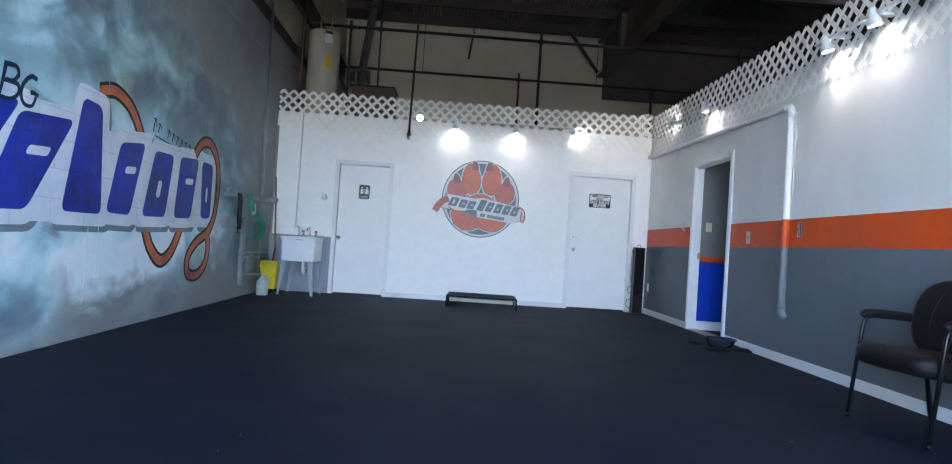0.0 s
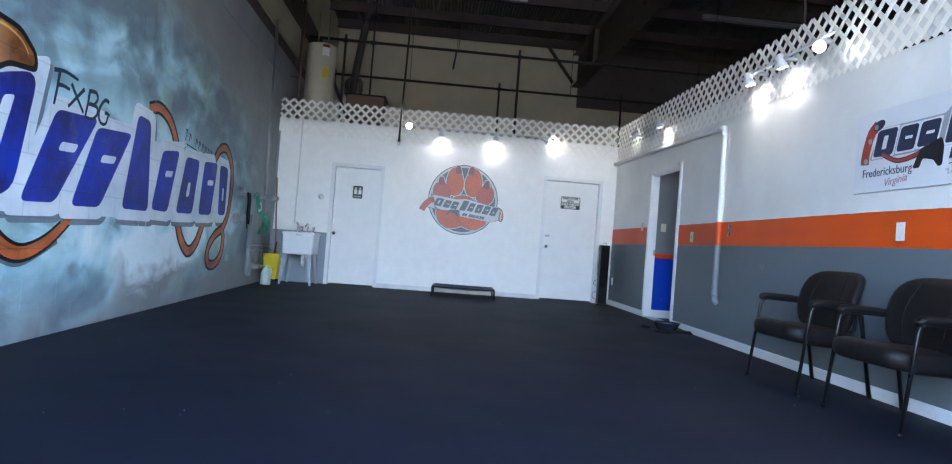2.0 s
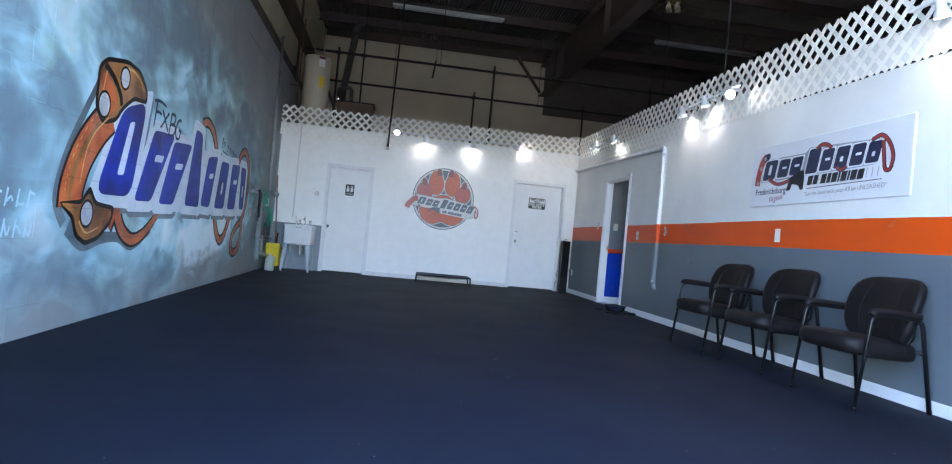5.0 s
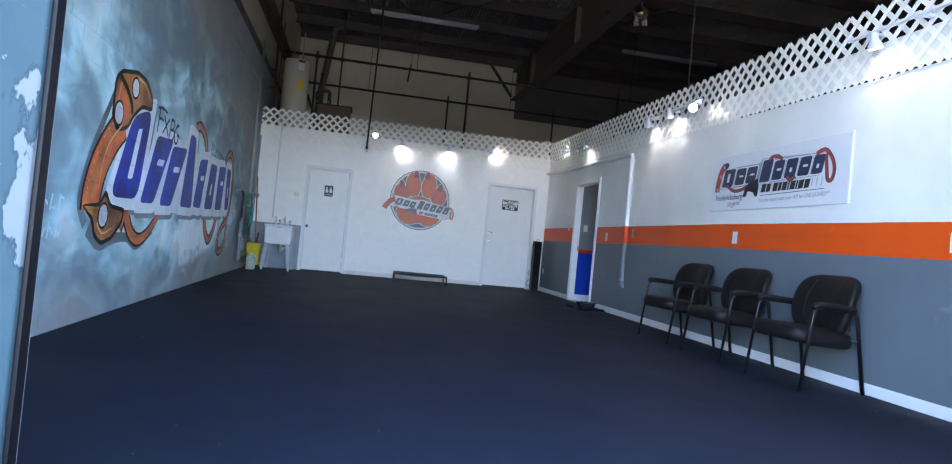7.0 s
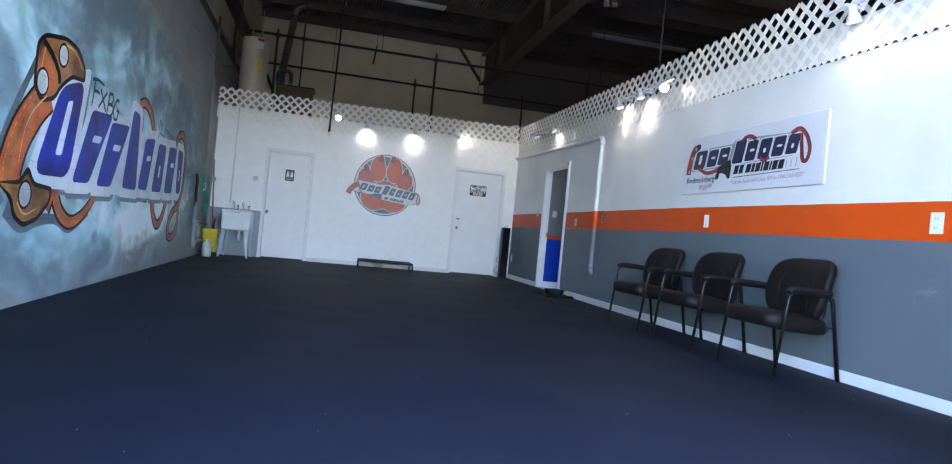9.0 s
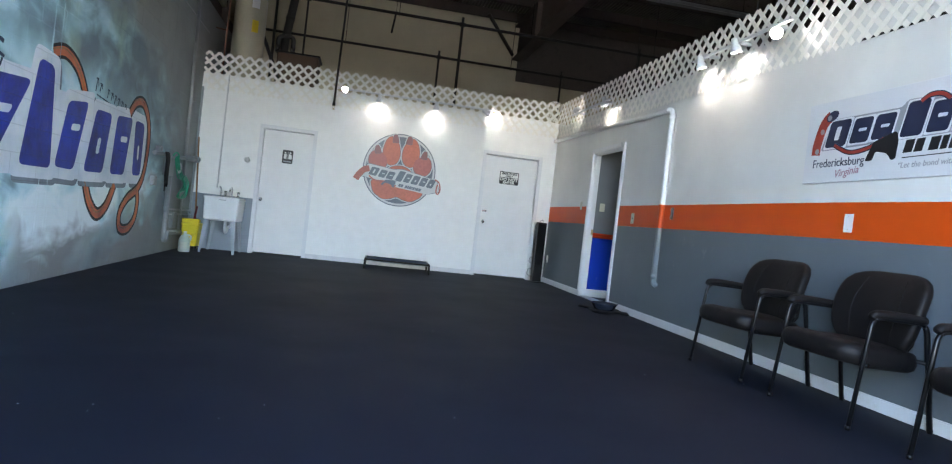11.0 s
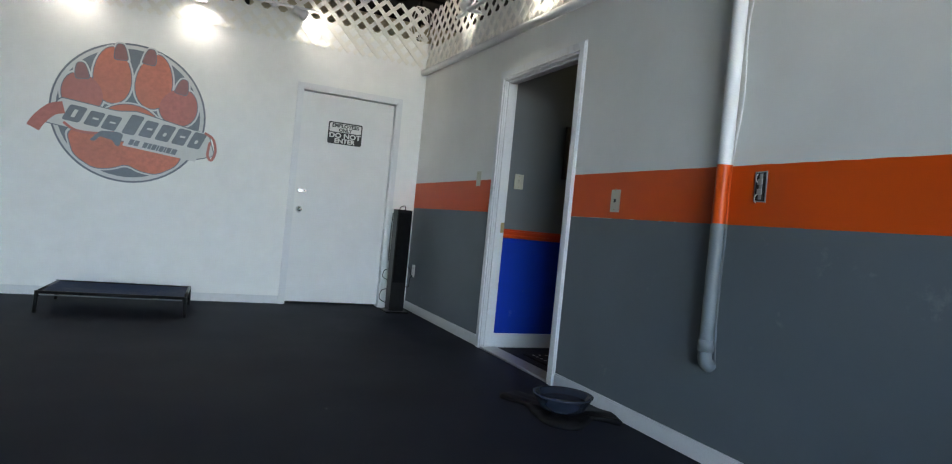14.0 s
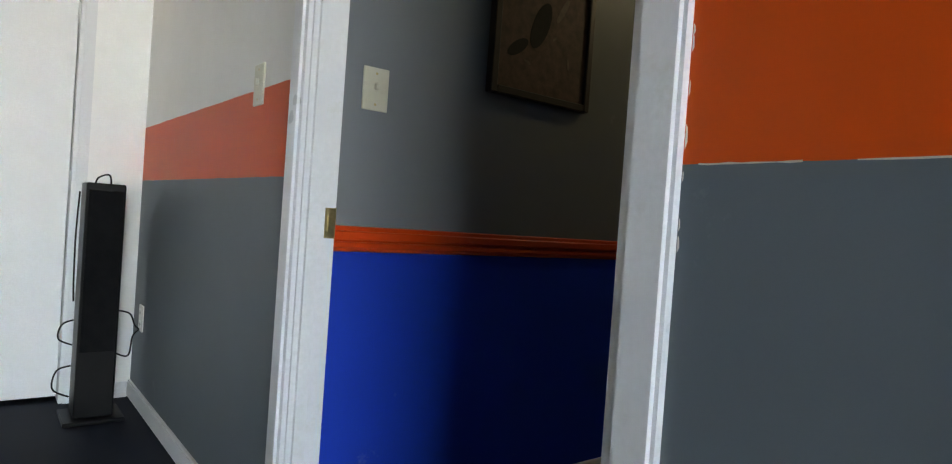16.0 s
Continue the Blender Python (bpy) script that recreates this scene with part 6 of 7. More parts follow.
wpiece("wheel", lathe(bmesh.new(), [(0.0, 0.0), (0.035, 0.0), (0.035, 0.012), (0.0, 0.014)], 14, (X1 + 0.055, 8.02, 1.36), Matrix.Rotation(radians(90), 3, 'Y')), M_PVC, t)

t = thing("hanging_lead", "black strap bundle hanging from the pipe", "strap", (XL + 0.09, 8.38, 0.90))
for k in range(6):
    y = 8.33 + 0.022 * k
    wpiece("strap", tube(bmesh.new(), smooth_path([(X1 + 0.03, y + 0.01, 1.345), (X1 + 0.05, y, 1.25), (X1 + 0.05, y - 0.01 * (k % 2), 1.12), (X1 + 0.045, y + 0.012, 1.02 - 0.06 * (k % 3))], 5), 0.014, 8), M_PLASTIC, t)
wpiece("strap_tail", tube(bmesh.new(), smooth_path([(X1 + 0.05, 8.36, 1.05), (X1 + 0.05, 8.35, 0.95), (X1 + 0.045, 8.37, 0.84)], 5), 0.007, 6), M_PLASTIC, t)
hose = thing("garden_hose", "loosely looped green hose hanging from the pipe", "hose", (XL + 0.1, 9.15, 0.76))
rng = random.Random(7)
path = []
for loop in range(3):
    e = 0.05 * loop
    for y, z in ((8.74, 1.30 + 0.02 * loop), (8.86, 1.20), (9.03, 1.13 - e), (9.22, 1.07), (9.42 + e * 0.5, 0.99), (9.49, 0.90), (9.40, 0.82 - e * 0.4), (9.18, 0.77), (9.02, 0.77), (9.10 - e, 0.84), (9.30, 0.95 - e * 0.5), (9.20, 1.02), (8.98, 1.06 + e), (8.84, 1.16 + e * 0.5), (8.78, 1.25)):
        path.append((X1 + 0.05 + 0.014 * loop, y + rng.uniform(-0.02, 0.02), z + rng.uniform(-0.015, 0.015)))
wpiece("coil", tube(bmesh.new(), smooth_path(path, 4), 0.0095, 8), M_HOSE, hose)
wpiece("hose_tail", tube(bmesh.new(), smooth_path([path[-1], (X1 + 0.09, 8.74, 1.34), (X1 + 0.06, 8.70, 1.37), (X1 + 0.03, 8.68, 1.32)], 5), 0.0095, 8), M_HOSE, hose)
wpiece("nozzle", lathe(bmesh.new(), [(0.014, 0), (0.034, 0.03), (0.030, 0.14), (0.0, 0.145)], 12, (X1 + 0.06, 8.93, 1.10)), M_OUTLETW, hose, "white spray nozzle")

# ---------------------------------------------------------------- tower, cot, bowl
tower = thing("tower_speaker", "slim black tower speaker in the corner with loose cables", "speaker", (3.235, 9.985, 0))
piece("base", boxed(-0.115, 0.115, -0.115, 0.115, 0.0, 0.018, bevel=0.004), M_PLASTIC, tower)
piece("cabinet", boxed(-0.075, 0.075, -0.07, 0.085, 0.018, 1.02, bevel=0.008, seg=2), M_PLASTIC, tower)
piece("grille", boxed(-0.066, 0.066, -0.0755, -0.0705, 0.30, 0.99, bevel=0.002), M_GRILLE, tower)
for pts in ([(0.08, 0.05, 0.46), (0.14, 0.06, 0.44), (0.17, 0.10, 0.38), (0.19, 0.10, 0.36)], [(0.08, 0.05, 0.27), (0.14, 0.05, 0.25), (0.16, 0.08, 0.33), (0.19, 0.10, 0.36)],
            [(-0.078, 0.06, 0.42), (-0.12, 0.06, 0.40), (-0.13, 0.06, 0.34), (-0.078, 0.06, 0.31)], [(-0.078, 0.06, 0.22), (-0.13, 0.06, 0.20), (-0.14, 0.07, 0.12), (-0.078, 0.07, 0.08)],
            [(-0.03, 0.03, 1.02), (-0.02, 0.03, 1.045), (0.02, 0.03, 1.06), (0.03, 0.03, 1.02)], [(-0.082, 0.07, 0.98), (-0.088, 0.07, 0.8), (-0.086, 0.07, 0.6), (-0.082, 0.07, 0.5)]):
    piece("cable", tube(bmesh.new(), smooth_path(pts, 6), 0.004, 6), M_PLASTIC, tower, "thin black cable")

cot = thing("dog_cot", "low raised pet cot with dark blue fabric on a black frame", "pet bed", (0.83, 9.60, 0))
CW, CD, CH = 0.492, 0.33, 0.152
bm = bmesh.new()
nx, ny = 16, 10
grid = {}
for layer in (0, 1):
    for i in range(nx + 1):
        for j in range(ny + 1):
            u, v = -1 + 2 * i / nx, -1 + 2 * j / ny
            sag = -0.042 * (1 - u ** 4) * (1 - v ** 4)
            grid[layer, i, j] = bm.verts.new((u * (CW - 0.012), v * (CD - 0.012), CH + sag + (0.0 if layer else -0.004)))
for i in range(nx):
    for j in range(ny):
        for layer in (0, 1):
            q = [grid[layer, i, j], grid[layer, i + 1, j], grid[layer, i + 1, j + 1], grid[layer, i, j + 1]]
            f = bm.faces.new(q if layer else q[::-1])
            f.smooth = True
piece("fabric", bm, M_COT, cot, "sagging dark blue fabric")
for s in (-1, 1):
    piece("side_rail", tube(bmesh.new(), [(-CW, s * CD, CH - 0.003), (CW, s * CD, CH - 0.003)], 0.013, 10), M_BLACK, cot)
    piece("end_rail", tube(bmesh.new(), [(s * CW, -CD, CH - 0.003), (s * CW, CD, CH - 0.003)], 0.013, 10), M_BLACK, cot)
    piece("stretcher", tube(bmesh.new(), [(-CW + 0.02, s * CD, CH - 0.022), (CW - 0.02, s * CD, CH - 0.022)], 0.004, 8), M_LEG, cot)
    for e in (-1, 1):
        lg = piece("leg", tube(bmesh.new(), [(s * CW, e * CD, CH + 0.008), (s * (CW + 0.008), e * CD, 0.0)], 0.015, 10), M_BLACK, cot)
cot.matrix_basis = pose(0.85, 9.69, 0, 0, 0, -2.5)

mat = thing("rubber_mat", "crumpled black rubber mat under the water bowl", "mat", (3.19, 6.75, 0))
bm = bmesh.new()
rng = random.Random(3)
pts = [(-0.24, 0.27), (-0.17, 0.12), (-0.20, -0.05), (-0.21, -0.22), (-0.10, -0.30), (0.02, -0.22), (0.10, -0.17), (0.19, -0.26), (0.232, -0.12), (0.20, 0.08), (0.215, 0.28), (0.0, 0.24), (-0.12, 0.33)]
out = [(p.x, p.y) for p in smooth_path([(a, b, 0) for a, b in pts], 4, True)]
lev = [(1.0, 0.0), (1.01, 0.010), (0.96, 0.020), (0.6, 0.014), (0.05, 0.013)]
rings = [[bm.verts.new((u * s, v * s, z + (0.010 * math.sin(u * 31 + v * 17) ** 2 if 0 < k < 4 else 0))) for u, v in out] for k, (s, z) in enumerate(lev)]
for a, b in zip(rings, rings[1:]):
    for k in range(len(a)):
        f = bm.faces.new((a[k], a[(k + 1) % len(a)], b[(k + 1) % len(a)], b[k]))
        f.smooth = True
bm.faces.new(rings[0][::-1]), bm.faces.new(rings[-1])
piece("mat_sheet", bm, M_MAT, mat)
bowl = thing("water_bowl", "dark blue plastic water bowl standing on the mat", "bowl", (3.165, 6.72, 0.024))
piece("bowl_shell", lathe(bmesh.new(), [(0.0, 0.0), (0.105, 0.0), (0.115, 0.006), (0.135, 0.038), (0.150, 0.066), (0.158, 0.073), (0.160, 0.080), (0.152, 0.082), (0.140, 0.070), (0.112, 0.016), (0.0, 0.012)], 32), M_BOWL, bowl)
m_, t_, p_ = nodes("still_water")
p_.inputs["Base Color"].default_value = (0.03, 0.035, 0.05, 1)
p_.inputs["Roughness"].default_value = 0.03
piece("water", lathe(bmesh.new(), [(0.0, 0.046), (0.126, 0.046), (0.126, 0.048), (0.0, 0.048)], 32), m_, bowl)

# ---------------------------------------------------------------- hallway things
pic = thing("framed_picture", "dark brown picture in a thin wooden frame on the hallway wall", "picture", (4.27, HY, 1.34))
wpiece("canvas", boxed(4.06, 4.455, HY - 0.022, HY - 0.004, 1.405, 1.785), M_PICT, pic)
bm = bmesh.new()
for x0, x1, z0, z1 in ((4.035, 4.06, 1.38, 1.81), (4.455, 4.48, 1.38, 1.81), (4.0602, 4.4548, 1.38, 1.405), (4.0602, 4.4548, 1.785, 1.81)):
    box(bm, x0, x1, HY - 0.034, HY - 0.001, z0, z1, bevel=0.003)
wpiece("picture_frame", bm, M_PICFRAME, pic)
M_SMUDGE = surface("dull_brown_paint", (0.13, 0.085, 0.06), 0.6, grain=30, vary=0.4, relief=0.2)
for u, v, ru, rv, a, m_ in ((4.235, 1.63, 0.035, 0.085, -22, M_DARK), (4.14, 1.54, 0.05, 0.02, 35, M_DARK), (4.185, 1.50, 0.016, 0.005, -20, M_SMUDGE), (4.33, 1.70, 0.05, 0.012, 60, M_SMUDGE), (4.30, 1.60, 0.012, 0.004, 40, M_SMUDGE), (4.37, 1.53, 0.006, 0.02, 10, M_SMUDGE)):
    wpiece("brush_patch", plate(bmesh.new(), ellipse(u, v, ru, rv, a), lambda x, z, w: (x, HY - 0.0225 - w, z), 0.001), m_, pic)
# added fill: an unseen lamp in place of light from rooms further in
lamp = thing("hall_lamp", "unseen fill lamp added deep in the hallway", "ceiling lamp", (5.6, 7.75, ZE - 0.06))
wpiece("lamp_base", lathe(bmesh.new(), [(0.0, 0.0), (0.09, 0.0), (0.09, -0.02), (0.0, -0.021)], 20, (5.6, 7.75, ZE - 0.0605)), M_TRIM, lamp)
wpiece("lamp_globe", lathe(bmesh.new(), [(0.075, -0.0215), (0.08, -0.045), (0.06, -0.08), (0.0, -0.092)], 20, (5.6, 7.75, ZE - 0.0605)), glow("fill_globe_glow", (1.0, 0.86, 0.5), 0.6), lamp, "dim glowing globe of the added fill lamp")
hl = new("hall_fill_light", bpy.data.lights.new("hall_fill_light", 'POINT'))
hl.data.energy, hl.data.shadow_soft_size, hl.data.color = 0.34, 0.08, (1.0, 0.90, 0.55)
hl.location = (5.6, 7.75, ZE - 0.24)
dm = thing("door_mat", "dark doormat with a pale dotted border inside the hallway", "doormat", (4.1, 7.75, 0))
wpiece("mat_sheet", boxed(3.68, 4.55, 7.40, 8.10, -0.003, 0.010, bevel=0.004), M_MAT, dm)
for i in range(15):
    for e in (7.46, 8.04):
        wpiece("dot", lathe(bmesh.new(), [(0.011, 0.0), (0.011, 0.0012), (0.0, 0.0015)], 8, (3.74 + 0.054 * i, e, 0.0102)), M_OUTLETW, dm)
for j in range(9):
    for e in (3.74, 4.496):
        wpiece("dot", lathe(bmesh.new(), [(0.011, 0.0), (0.011, 0.0012), (0.0, 0.0015)], 8, (e, 7.52 + 0.058 * j, 0.0102)), M_OUTLETW, dm)
wpiece("round_mark", ring_plate(bmesh.new(), ellipse(4.1, 7.75, 0.16, 0.16), ellipse(4.1, 7.75, 0.125, 0.125), lambda u, v, w: (u, v, 0.0102 + w), 0.0012), M_LABEL, dm)
for a in range(5):
    c = (4.1 + 0.055 * math.cos(a * 1.256), 7.75 + 0.055 * math.sin(a * 1.256))
    wpiece("mark_dot", plate(bmesh.new(), ellipse(*c, 0.03, 0.02, a * 72), lambda u, v, w: (u, v, 0.0102 + w), 0.0012), M_LABEL, dm)

# ---------------------------------------------------------------- things above the partition
heater = thing("water_heater", "tall cream water heater with stickers on the back lid", "water heater", (-1.97, 10.95, ZT))
piece("tank", lathe(bmesh.new(), [(0.0, 0.0), (0.245, 0.0), (0.258, 0.015), (0.258, 1.44), (0.25, 1.475), (0.20, 1.49), (0.0, 1.495)], 36), M_TANK, heater)
for name, z0, z1, a0, a1, m in (("warning_label", 1.25, 1.45, -78, -50, M_OUTLETW), ("label_band", 1.40, 1.45, -78, -50, M_RED), ("energy_label", 0.85, 1.05, -72, -48, M_YELLOW)):
    bm = bmesh.new()
    r = 0.2592 + (0.0008 if name == "label_band" else 0)
    a = [(r * math.cos(radians(d)), r * math.sin(radians(d))) for d in range(a0, a1 + 1, 4)]
    v0, v1 = [bm.verts.new((x, y, z0)) for x, y in a], [bm.verts.new((x, y, z1)) for x, y in a]
    for k in range(len(a) - 1):
        bm.faces.new((v0[k], v0[k + 1], v1[k + 1], v1[k]))
    bmesh.ops.solidify(bm, geom=bm.faces, thickness=-0.0006)
    piece(name, bm, m, heater)
for x in (-0.09, 0.09):
    piece("water_line", tube(bmesh.new(), [(x, 0.05, 1.49), (x, 0.05, 2.1)], 0.012, 8), M_BRASS, heater)
piece("valve", lathe(bmesh.new(), [(0.0, 0), (0.03, 0), (0.03, 0.05), (0, 0.06)], 12, (0.0, -0.26, 0.2), Matrix.Rotation(radians(90), 3, 'X')), M_BRASS, heater)

M_FLUE = surface("sooty_flue_metal", (0.060, 0.054, 0.048), 0.6, 0.3, grain=40, vary=0.25, relief=0.1)
M_COPPER = surface("dull_copper_pipe", (0.24, 0.11, 0.06), 0.5, 0.5, grain=60, vary=0.25, relief=0.05)
duct = thing("flue_pipe", "dark flue pipe leaning up to the roof beside the heater", "flue", (-1.55, 12.4, ZT))
wpiece("flue", tube(bmesh.new(), rounded([(-1.60, 12.4, ZT), (-1.56, 12.4, 4.0), (-1.38, 12.4, 5.45), (-1.18, 12.4, 5.52)], 0.09), 0.078, 16), M_FLUE, duct)
for x, z in ((-1.512, 4.4), (-1.40, 5.28)):
    wpiece("flue_collar", tube(bmesh.new(), [(x - 0.004, 12.4, z - 0.03), (x + 0.004, 12.4, z + 0.03)], 0.085, 16), M_FLUE, duct)
unit = thing("furnace_box", "dark brown metal heating unit on the back lid", "furnace", (-1.17, 11.6, ZT))
wpiece("cabinet", boxed(-1.53, -0.82, 11.3, 11.9, ZT, 3.49, bevel=0.01), M_CARTON, unit)
wpiece("top_flange", boxed(-1.56, -0.79, 11.27, 11.93, 3.491, 3.515, bevel=0.004), M_IRON, unit)
wpiece("vent_bend", tube(bmesh.new(), rounded([(-1.55, 11.42, 3.515), (-1.55, 11.42, 3.80), (-1.29, 11.42, 3.82), (-1.29, 11.42, 3.515)], 0.09), 0.040, 12), M_FLUE, unit, "bent dark vent pipe")
for x in (-1.55, -1.29):
    wpiece("vent_sleeve", tube(bmesh.new(), [(x, 11.42, 3.516), (x, 11.42, 3.62)], 0.045, 12), M_CHROME, unit, "bright metal vent sleeve")
copper = thing("copper_pipe", "dull copper pipe rising beside the water heater", "pipe", (-2.30, 10.8, ZT))
wpiece("riser", tube(bmesh.new(), [(-2.30, 10.8, ZT), (-2.27, 10.8, 4.95)], 0.014, 8), M_COPPER, copper)
wpiece("cross_arm", tube(bmesh.new(), [(-2.47, 10.8, 3.62), (-2.29, 10.8, 3.60)], 0.011, 8), M_COPPER, copper)
leaning = thing("leaning_board", "dark narrow board leaning against the water heater", "board", (-1.45, 11.15, ZT))
bm = boxed(-0.03, 0.03, -0.012, 0.012, 0.0, 1.02, bevel=0.003)
bm.transform(Matrix.Rotation(radians(-24), 4, 'Y'))
piece("plank", bm, M_IRON, leaning)
leaning.matrix_basis = Matrix.Translation((-1.36, 11.15, ZT + 0.012))


def sprinkler_line(y, z, x0, x1, drops, risers):
    t = thing("sprinkler_pipe", "black iron sprinkler pipe hung below the roof", "pipe", (x0, y, z), "sprinkler pipes")
    wpiece("main", tube(bmesh.new(), [(x0, y, z + 0.005), (x1, y, z - 0.005)], 0.028, 8), M_IRON, t)
    for x, z0, z1, r in drops:
        wpiece("branch", tube(bmesh.new(), [(x, y, z0), (x, y, z1)], r, 8), M_IRON, t)
        wpiece("tee", tube(bmesh.new(), [(x - 0.05, y, z), (x + 0.05, y, z)], 0.042, 8), M_IRON, t)
    for x in risers:
        wpiece("hanger_rod", tube(bmesh.new(), [(x, y, z), (x, y, ZR)], 0.007, 6), M_IRON, t)
        wpiece("hanger_ring", tube(bmesh.new(), [(x, y + 0.04 * math.cos(a), z + 0.04 * math.sin(a)) for a in [k * math.pi / 6 for k in range(12)]], 0.006, 6, True), M_IRON, t)
    return t


sprinkler_line(11.32, 4.51, -2.3, 8.8, ((-1.62, ZT, 4.62, 0.024), (1.68, ZT, 4.64, 0.026), (5.2, ZT, 4.62, 0.024), (-1.10, ZT, 6.2, 0.018)), (0.51, 3.0, 5.5))
stub = thing("sprinkler_stub", "short black sprinkler stub hanging from the roof", "sprinkler", (0.49, 13.76, 4.8))
wpiece("stub_pipe", tube(bmesh.new(), [(0.455, 13.76, 4.82), (0.51, 13.76, 5.28)], 0.022, 8), M_IRON, stub)
wpiece("hanger_wire", tube(bmesh.new(), [(0.51, 13.76, 5.28), (0.53, 13.76, ZR)], 0.005, 6), M_IRON, stub)
sprinkler_line(13.76, 4.46, -2.3, 8.8, ((1.545, ZT, 4.60, 0.024), (4.4, ZT, 4.58, 0.024)), (-0.5, 3.2, 6.2))
drop = thing("sprinkler_drop", "thin dark pipe with a sprinkler head hanging before the end wall", "sprinkler", (-0.40, 9.98, 2.42))
wpiece("drop_pipe", tube(bmesh.new(), [(-0.33, 10.0, 6.2), (-0.40, 9.99, 2.50)], 0.017, 8), M_IRON, drop)
wpiece("reducer", tube(bmesh.new(), [(-0.40, 9.99, 2.54), (-0.40, 9.99, 2.49)], 0.024, 8), M_IRON, drop)
for s in (-1, 1):
    wpiece("frame_arm", tube(bmesh.new(), smooth_path([(-0.40, 9.99, 2.49), (-0.40 + s * 0.018, 9.99, 2.465), (-0.40, 9.99, 2.435)], 4), 0.004, 6), M_BRASS, drop)
wpiece("deflector", lathe(bmesh.new(), [(0.0, 0.0), (0.026, 0.0), (0.026, 0.004), (0.0, 0.005)], 14, (-0.40, 9.99, 2.428)), M_BRASS, drop)
rod = thing("hanging_rod", "thin grey conduit dropping from the roof behind the lattice", "conduit", (3.685, 5.09, ZE))
wpiece("rod", tube(bmesh.new(), [(3.685, 5.09, ZE), (3.685, 5.09, 6.2)], 0.011, 8), M_FLUE, rod)
wpiece("foot_plate", boxed(3.64, 3.73, 5.04, 5.14, ZE - 0.002, ZE + 0.018), M_IRON, rod)


def strip_light(x0, x1, mat):
    """A twin-tube strip light hung on two chains, unlit."""
    t = thing("strip_light", "unlit white fluorescent strip light hung from the roof", "strip light", ((x0 + x1) / 2, 11.43, 5.66), "strip lights")
    wpiece("housing", boxed(x0, x1, 11.38, 11.48, 5.675, 5.73, bevel=0.006), mat, t)
    for y in (11.40, 11.46):
        wpiece("tube", tube(bmesh.new(), [(x0 + 0.035, y, 5.655), (x1 - 0.035, y, 5.655)], 0.018, 10), mat, t)
    for x in (x0 + 0.315, x1 - 0.3):
        wpiece("chain", tube(bmesh.new(), [(x, 11.43, 5.73), (x, 11.43, 6.25)], 0.006, 6), M_IRON, t)


strip_light(-0.615, 1.80, M_TUBE)
# this strip's shade is put into a darker copy of the tube white
strip_light(5.25, 7.66, surface("shaded_white_tube", (0.20, 0.20, 0.185), 0.5, grain=60, vary=0.1, relief=0.0))

fan = thing("ceiling_fan", "dark ceiling fan with brass light cups below the roof", "ceiling fan", (4.17, 8.0, 5.1))
piece("down_rod", tube(bmesh.new(), [(0, 0, 0.25), (0, 0, 1.1)], 0.014, 8), M_BRASS, fan)
piece("motor", lathe(bmesh.new(), [(0.0, 0.05), (0.08, 0.06), (0.12, 0.10), (0.12, 0.18), (0.07, 0.23), (0.02, 0.26), (0.0, 0.26)], 20), M_BRASS, fan)
for k in range(5):
    a = k * 2 * math.pi / 5 + 0.4
    bm = boxed(0.14, 0.64, -0.065, 0.065, 0.11, 0.118, bevel=0.003)
    bm.transform(Matrix.Rotation(a, 4, 'Z') @ Matrix.Rotation(radians(10), 4, 'X'))
    piece("blade", bm, M_PICFRAME, fan)
for k in range(4):
    a = k * math.pi / 2 + 0.3
    c = Vector((0.10 * math.cos(a), 0.10 * math.sin(a), 0.0))
    piece("light_cup", lathe(bmesh.new(), [(0.012, 0.06), (0.03, 0.03), (0.045, -0.03), (0.05, -0.05), (0.045, -0.05), (0.02, 0.02)], 14, c), M_TANK, fan, "cream glass light cup")

coil = thing("wire_coil", "loose coil of wire on the corner of the lattice", "wire", (3.32, YF + 0.03, ZT))
path = [(3.30 + 0.10 * math.cos(k * 0.7) + 0.004 * k, YF + 0.06, 2.98 + 0.17 * math.sin(k * 0.7) + rngk) for k, rngk in ((k, 0.01 * math.sin(k * 3.1)) for k in range(26))]
wpiece("wire", tube(bmesh.new(), smooth_path([(3.32, YF + 0.06, ZT)] + path, 3), 0.006, 6), M_LATTICE, coil)

# crumbs and lint on the rubber
bm = bmesh.new()
rng = random.Random(11)
for k in range(150):
    x, y, s = rng.uniform(-2.2, 3.3), rng.uniform(-0.9, 9.5) if k % 3 else rng.uniform(-0.9, 2.5), rng.uniform(0.001, 0.003)
    a = rng.uniform(0, 6.28)
    q = [bm.verts.new((x + s * rng.uniform(0.6, 2.2) * math.cos(a + i * 2.09), y + s * rng.uniform(0.6, 2.2) * math.sin(a + i * 2.09), 0.001)) for i in range(3)]
    top = bm.verts.new((x, y, 0.001 + s * 0.8))
    bm.faces.new(q[::-1])
    for i in range(3):
        bm.faces.new((q[i], q[(i + 1) % 3], top))
tagged(part("floor_crumbs", bm, M_LABEL), "scattered pale crumbs and lint on the rubber floor", "debris", kind="stuff")

# ---------------------------------------------------------------- blocks of the mural wall
BW, BH, J = 0.4064, 0.2032, 0.0045
block_mesh = {}


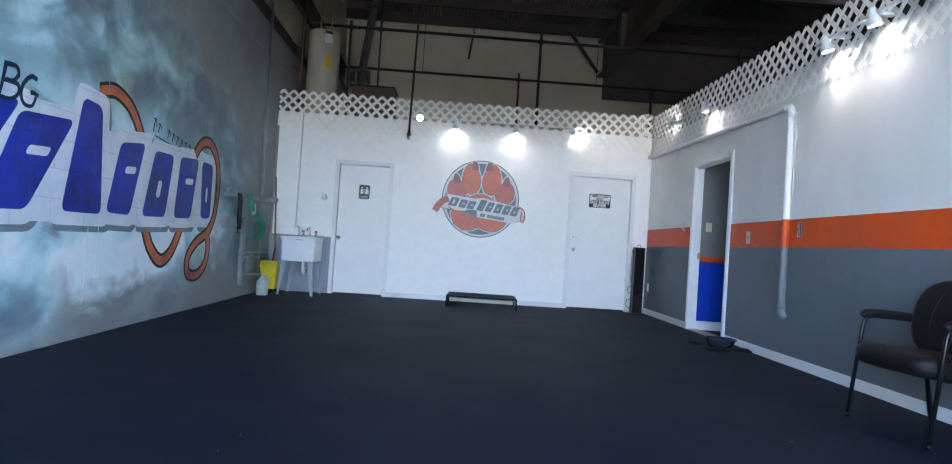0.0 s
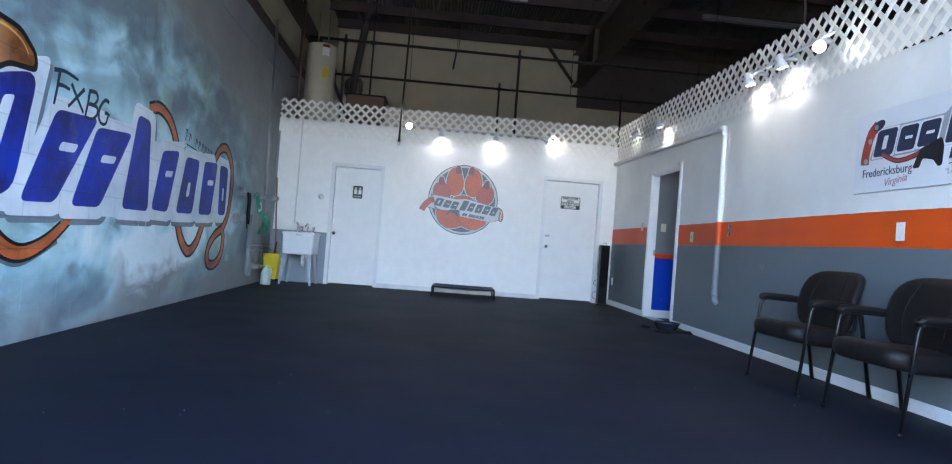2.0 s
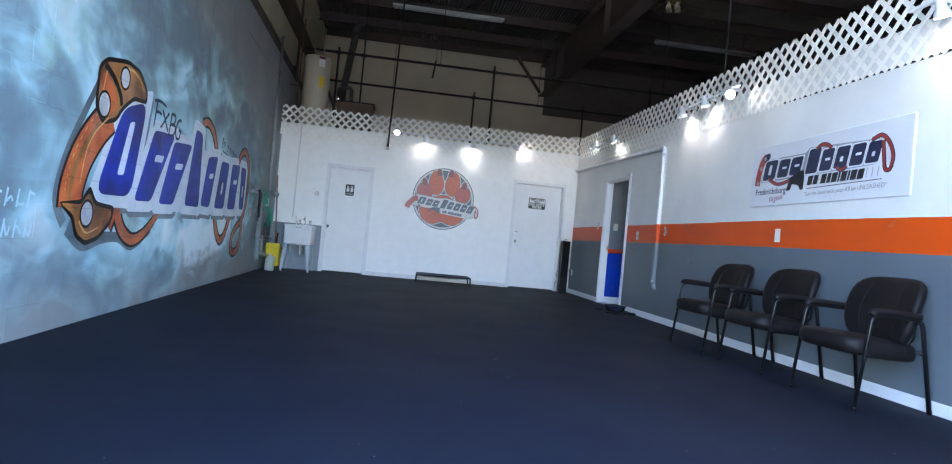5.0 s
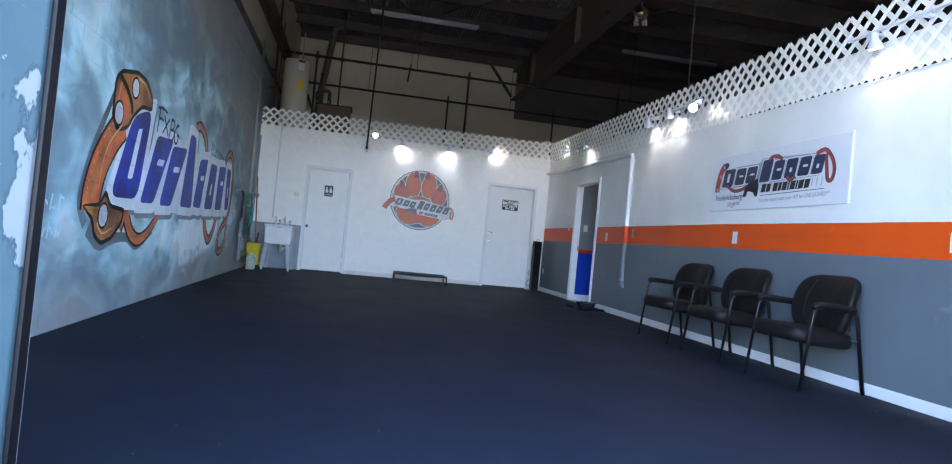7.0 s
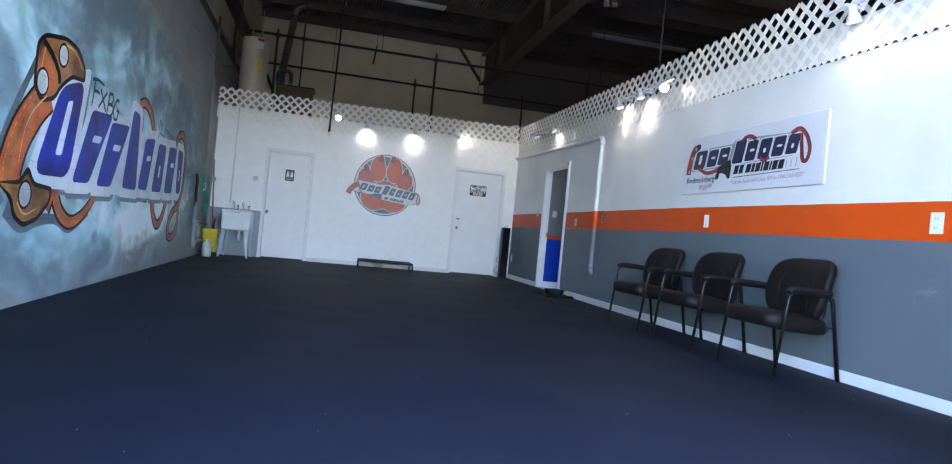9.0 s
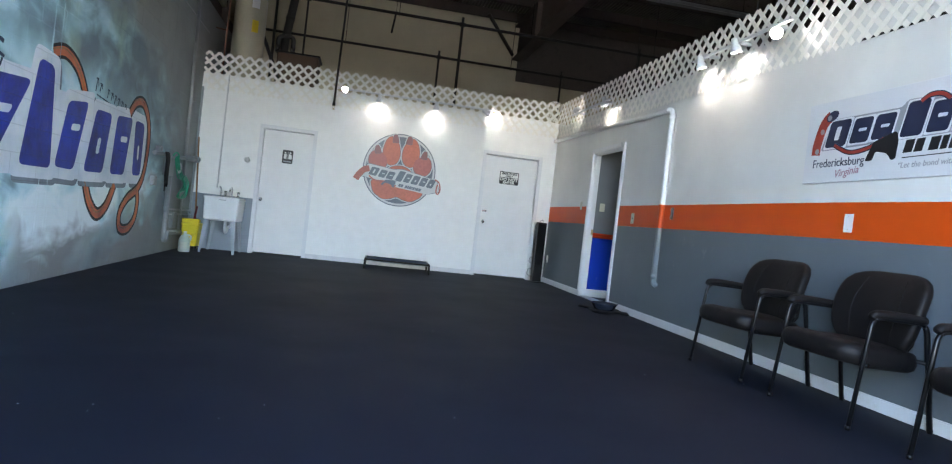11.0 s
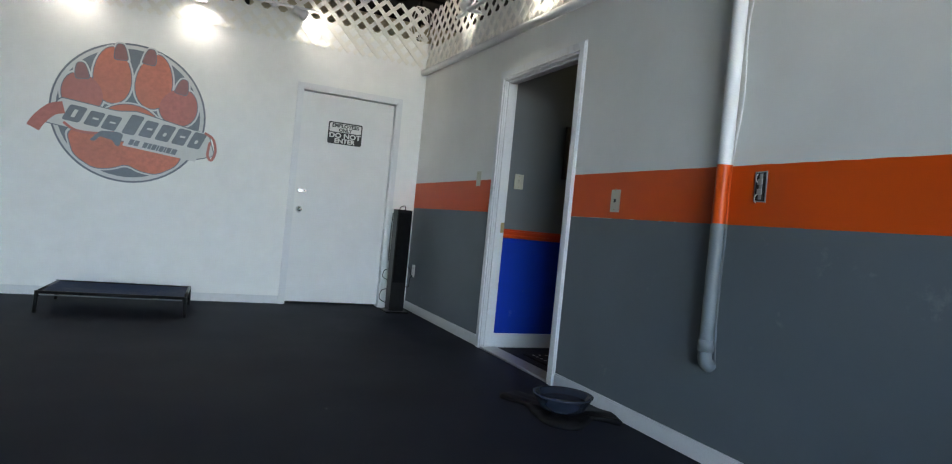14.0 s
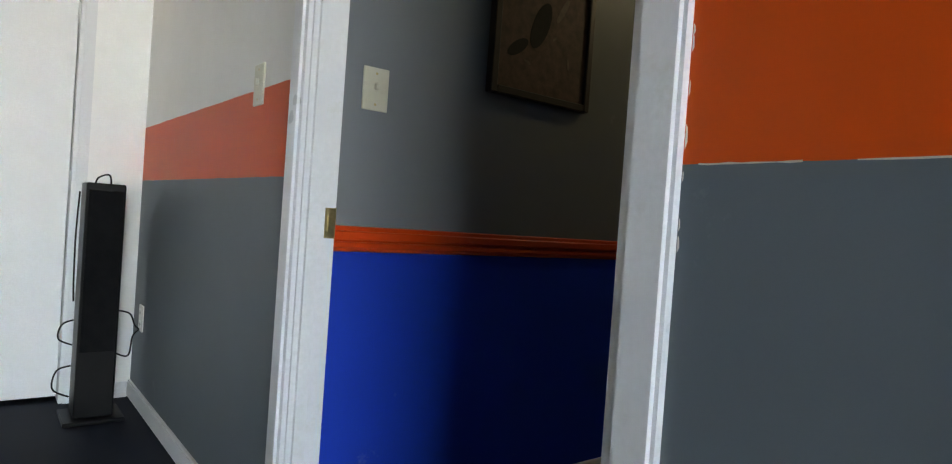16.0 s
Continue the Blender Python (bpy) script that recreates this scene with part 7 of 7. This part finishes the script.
def block_data(w, h):
    key = (round(w, 3), round(h, 3))
    if key not in block_mesh:
        bm = bmesh.new()
        a, b, e = w / 2, h / 2, 0.0012
        back = [bm.verts.new((-0.03, y, z)) for y, z in ((-a, -b), (a, -b), (a, b), (-a, b))]
        mid = [bm.verts.new((-e * 0.8, y, z)) for y, z in ((-a, -b), (a, -b), (a, b), (-a, b))]
        top = [bm.verts.new((0.0, y, z)) for y, z in ((-a + e, -b + e), (a - e, -b + e), (a - e, b - e), (-a + e, b - e))]
        for p, q in ((back, mid), (mid, top)):
            for i in range(4):
                bm.faces.new((p[i], p[(i + 1) % 4], q[(i + 1) % 4], q[i]))
        bm.faces.new(top)
        bm.normal_update()
        me = bpy.data.meshes.new("block")
        bm.to_mesh(me)
        bm.free()
        me.materials.append(M_MURAL)
        block_mesh[key] = me
    return block_mesh[key]


rest_v, rest_f = [], []
for row in range(19):
    h = BH
    if h < 0.05:
        continue
    y = YI - (BW / 2 if row % 2 else 0)
    while y < YF:
        y0, y1 = max(y, YI), min(y + BW, YF)
        y += BW
        if y1 - y0 < 0.06:
            continue
        w, hh = y1 - y0 - J, h - J
        c = (XL, (y0 + y1) / 2, row * BH + h / 2)
        if 1.2 < c[1] < 9.2 and row < 12:
            ob = new("block", block_data(w, hh))
            ob.location = c
            ob.parent = wall_west
        else:
            me = block_data(w, hh)
            base = len(rest_v)
            rest_v += [(v.co.x + c[0], v.co.y + c[1], v.co.z + c[2]) for v in me.vertices]
            rest_f += [[base + i for i in p.vertices] for p in me.polygons]
me = bpy.data.meshes.new("blocks")
me.from_pydata(rest_v, [], rest_f)
me.materials.append(M_MURAL)
ob = tagged(new("blocks", me), kind="stuff")
ob.parent = wall_west

# the block wall stands a degree out of square: turn it with all that hangs on it
SKEW = Matrix.Translation((XL, 5.0, 0)) @ Matrix.Rotation(radians(1.0), 4, 'Z') @ Matrix.Translation((-XL, -5.0, 0))
for o in list(scene.collection.objects):
    if o.parent is None and o.name.split(".")[0] in ("wall_west", "mural", "wall_girt", "wall_column"):
        o.matrix_basis = SKEW @ o.matrix_basis
    elif o.parent is None and o.name.split(".")[0] in ("water_pipe", "drain_pipe", "supply_pipe", "trim_control_joint", "junction_box", "hose_bib", "hanging_lead", "garden_hose") or o.name in ("conduit", "conduit.001"):
        o.matrix_basis = SKEW @ o.matrix_basis
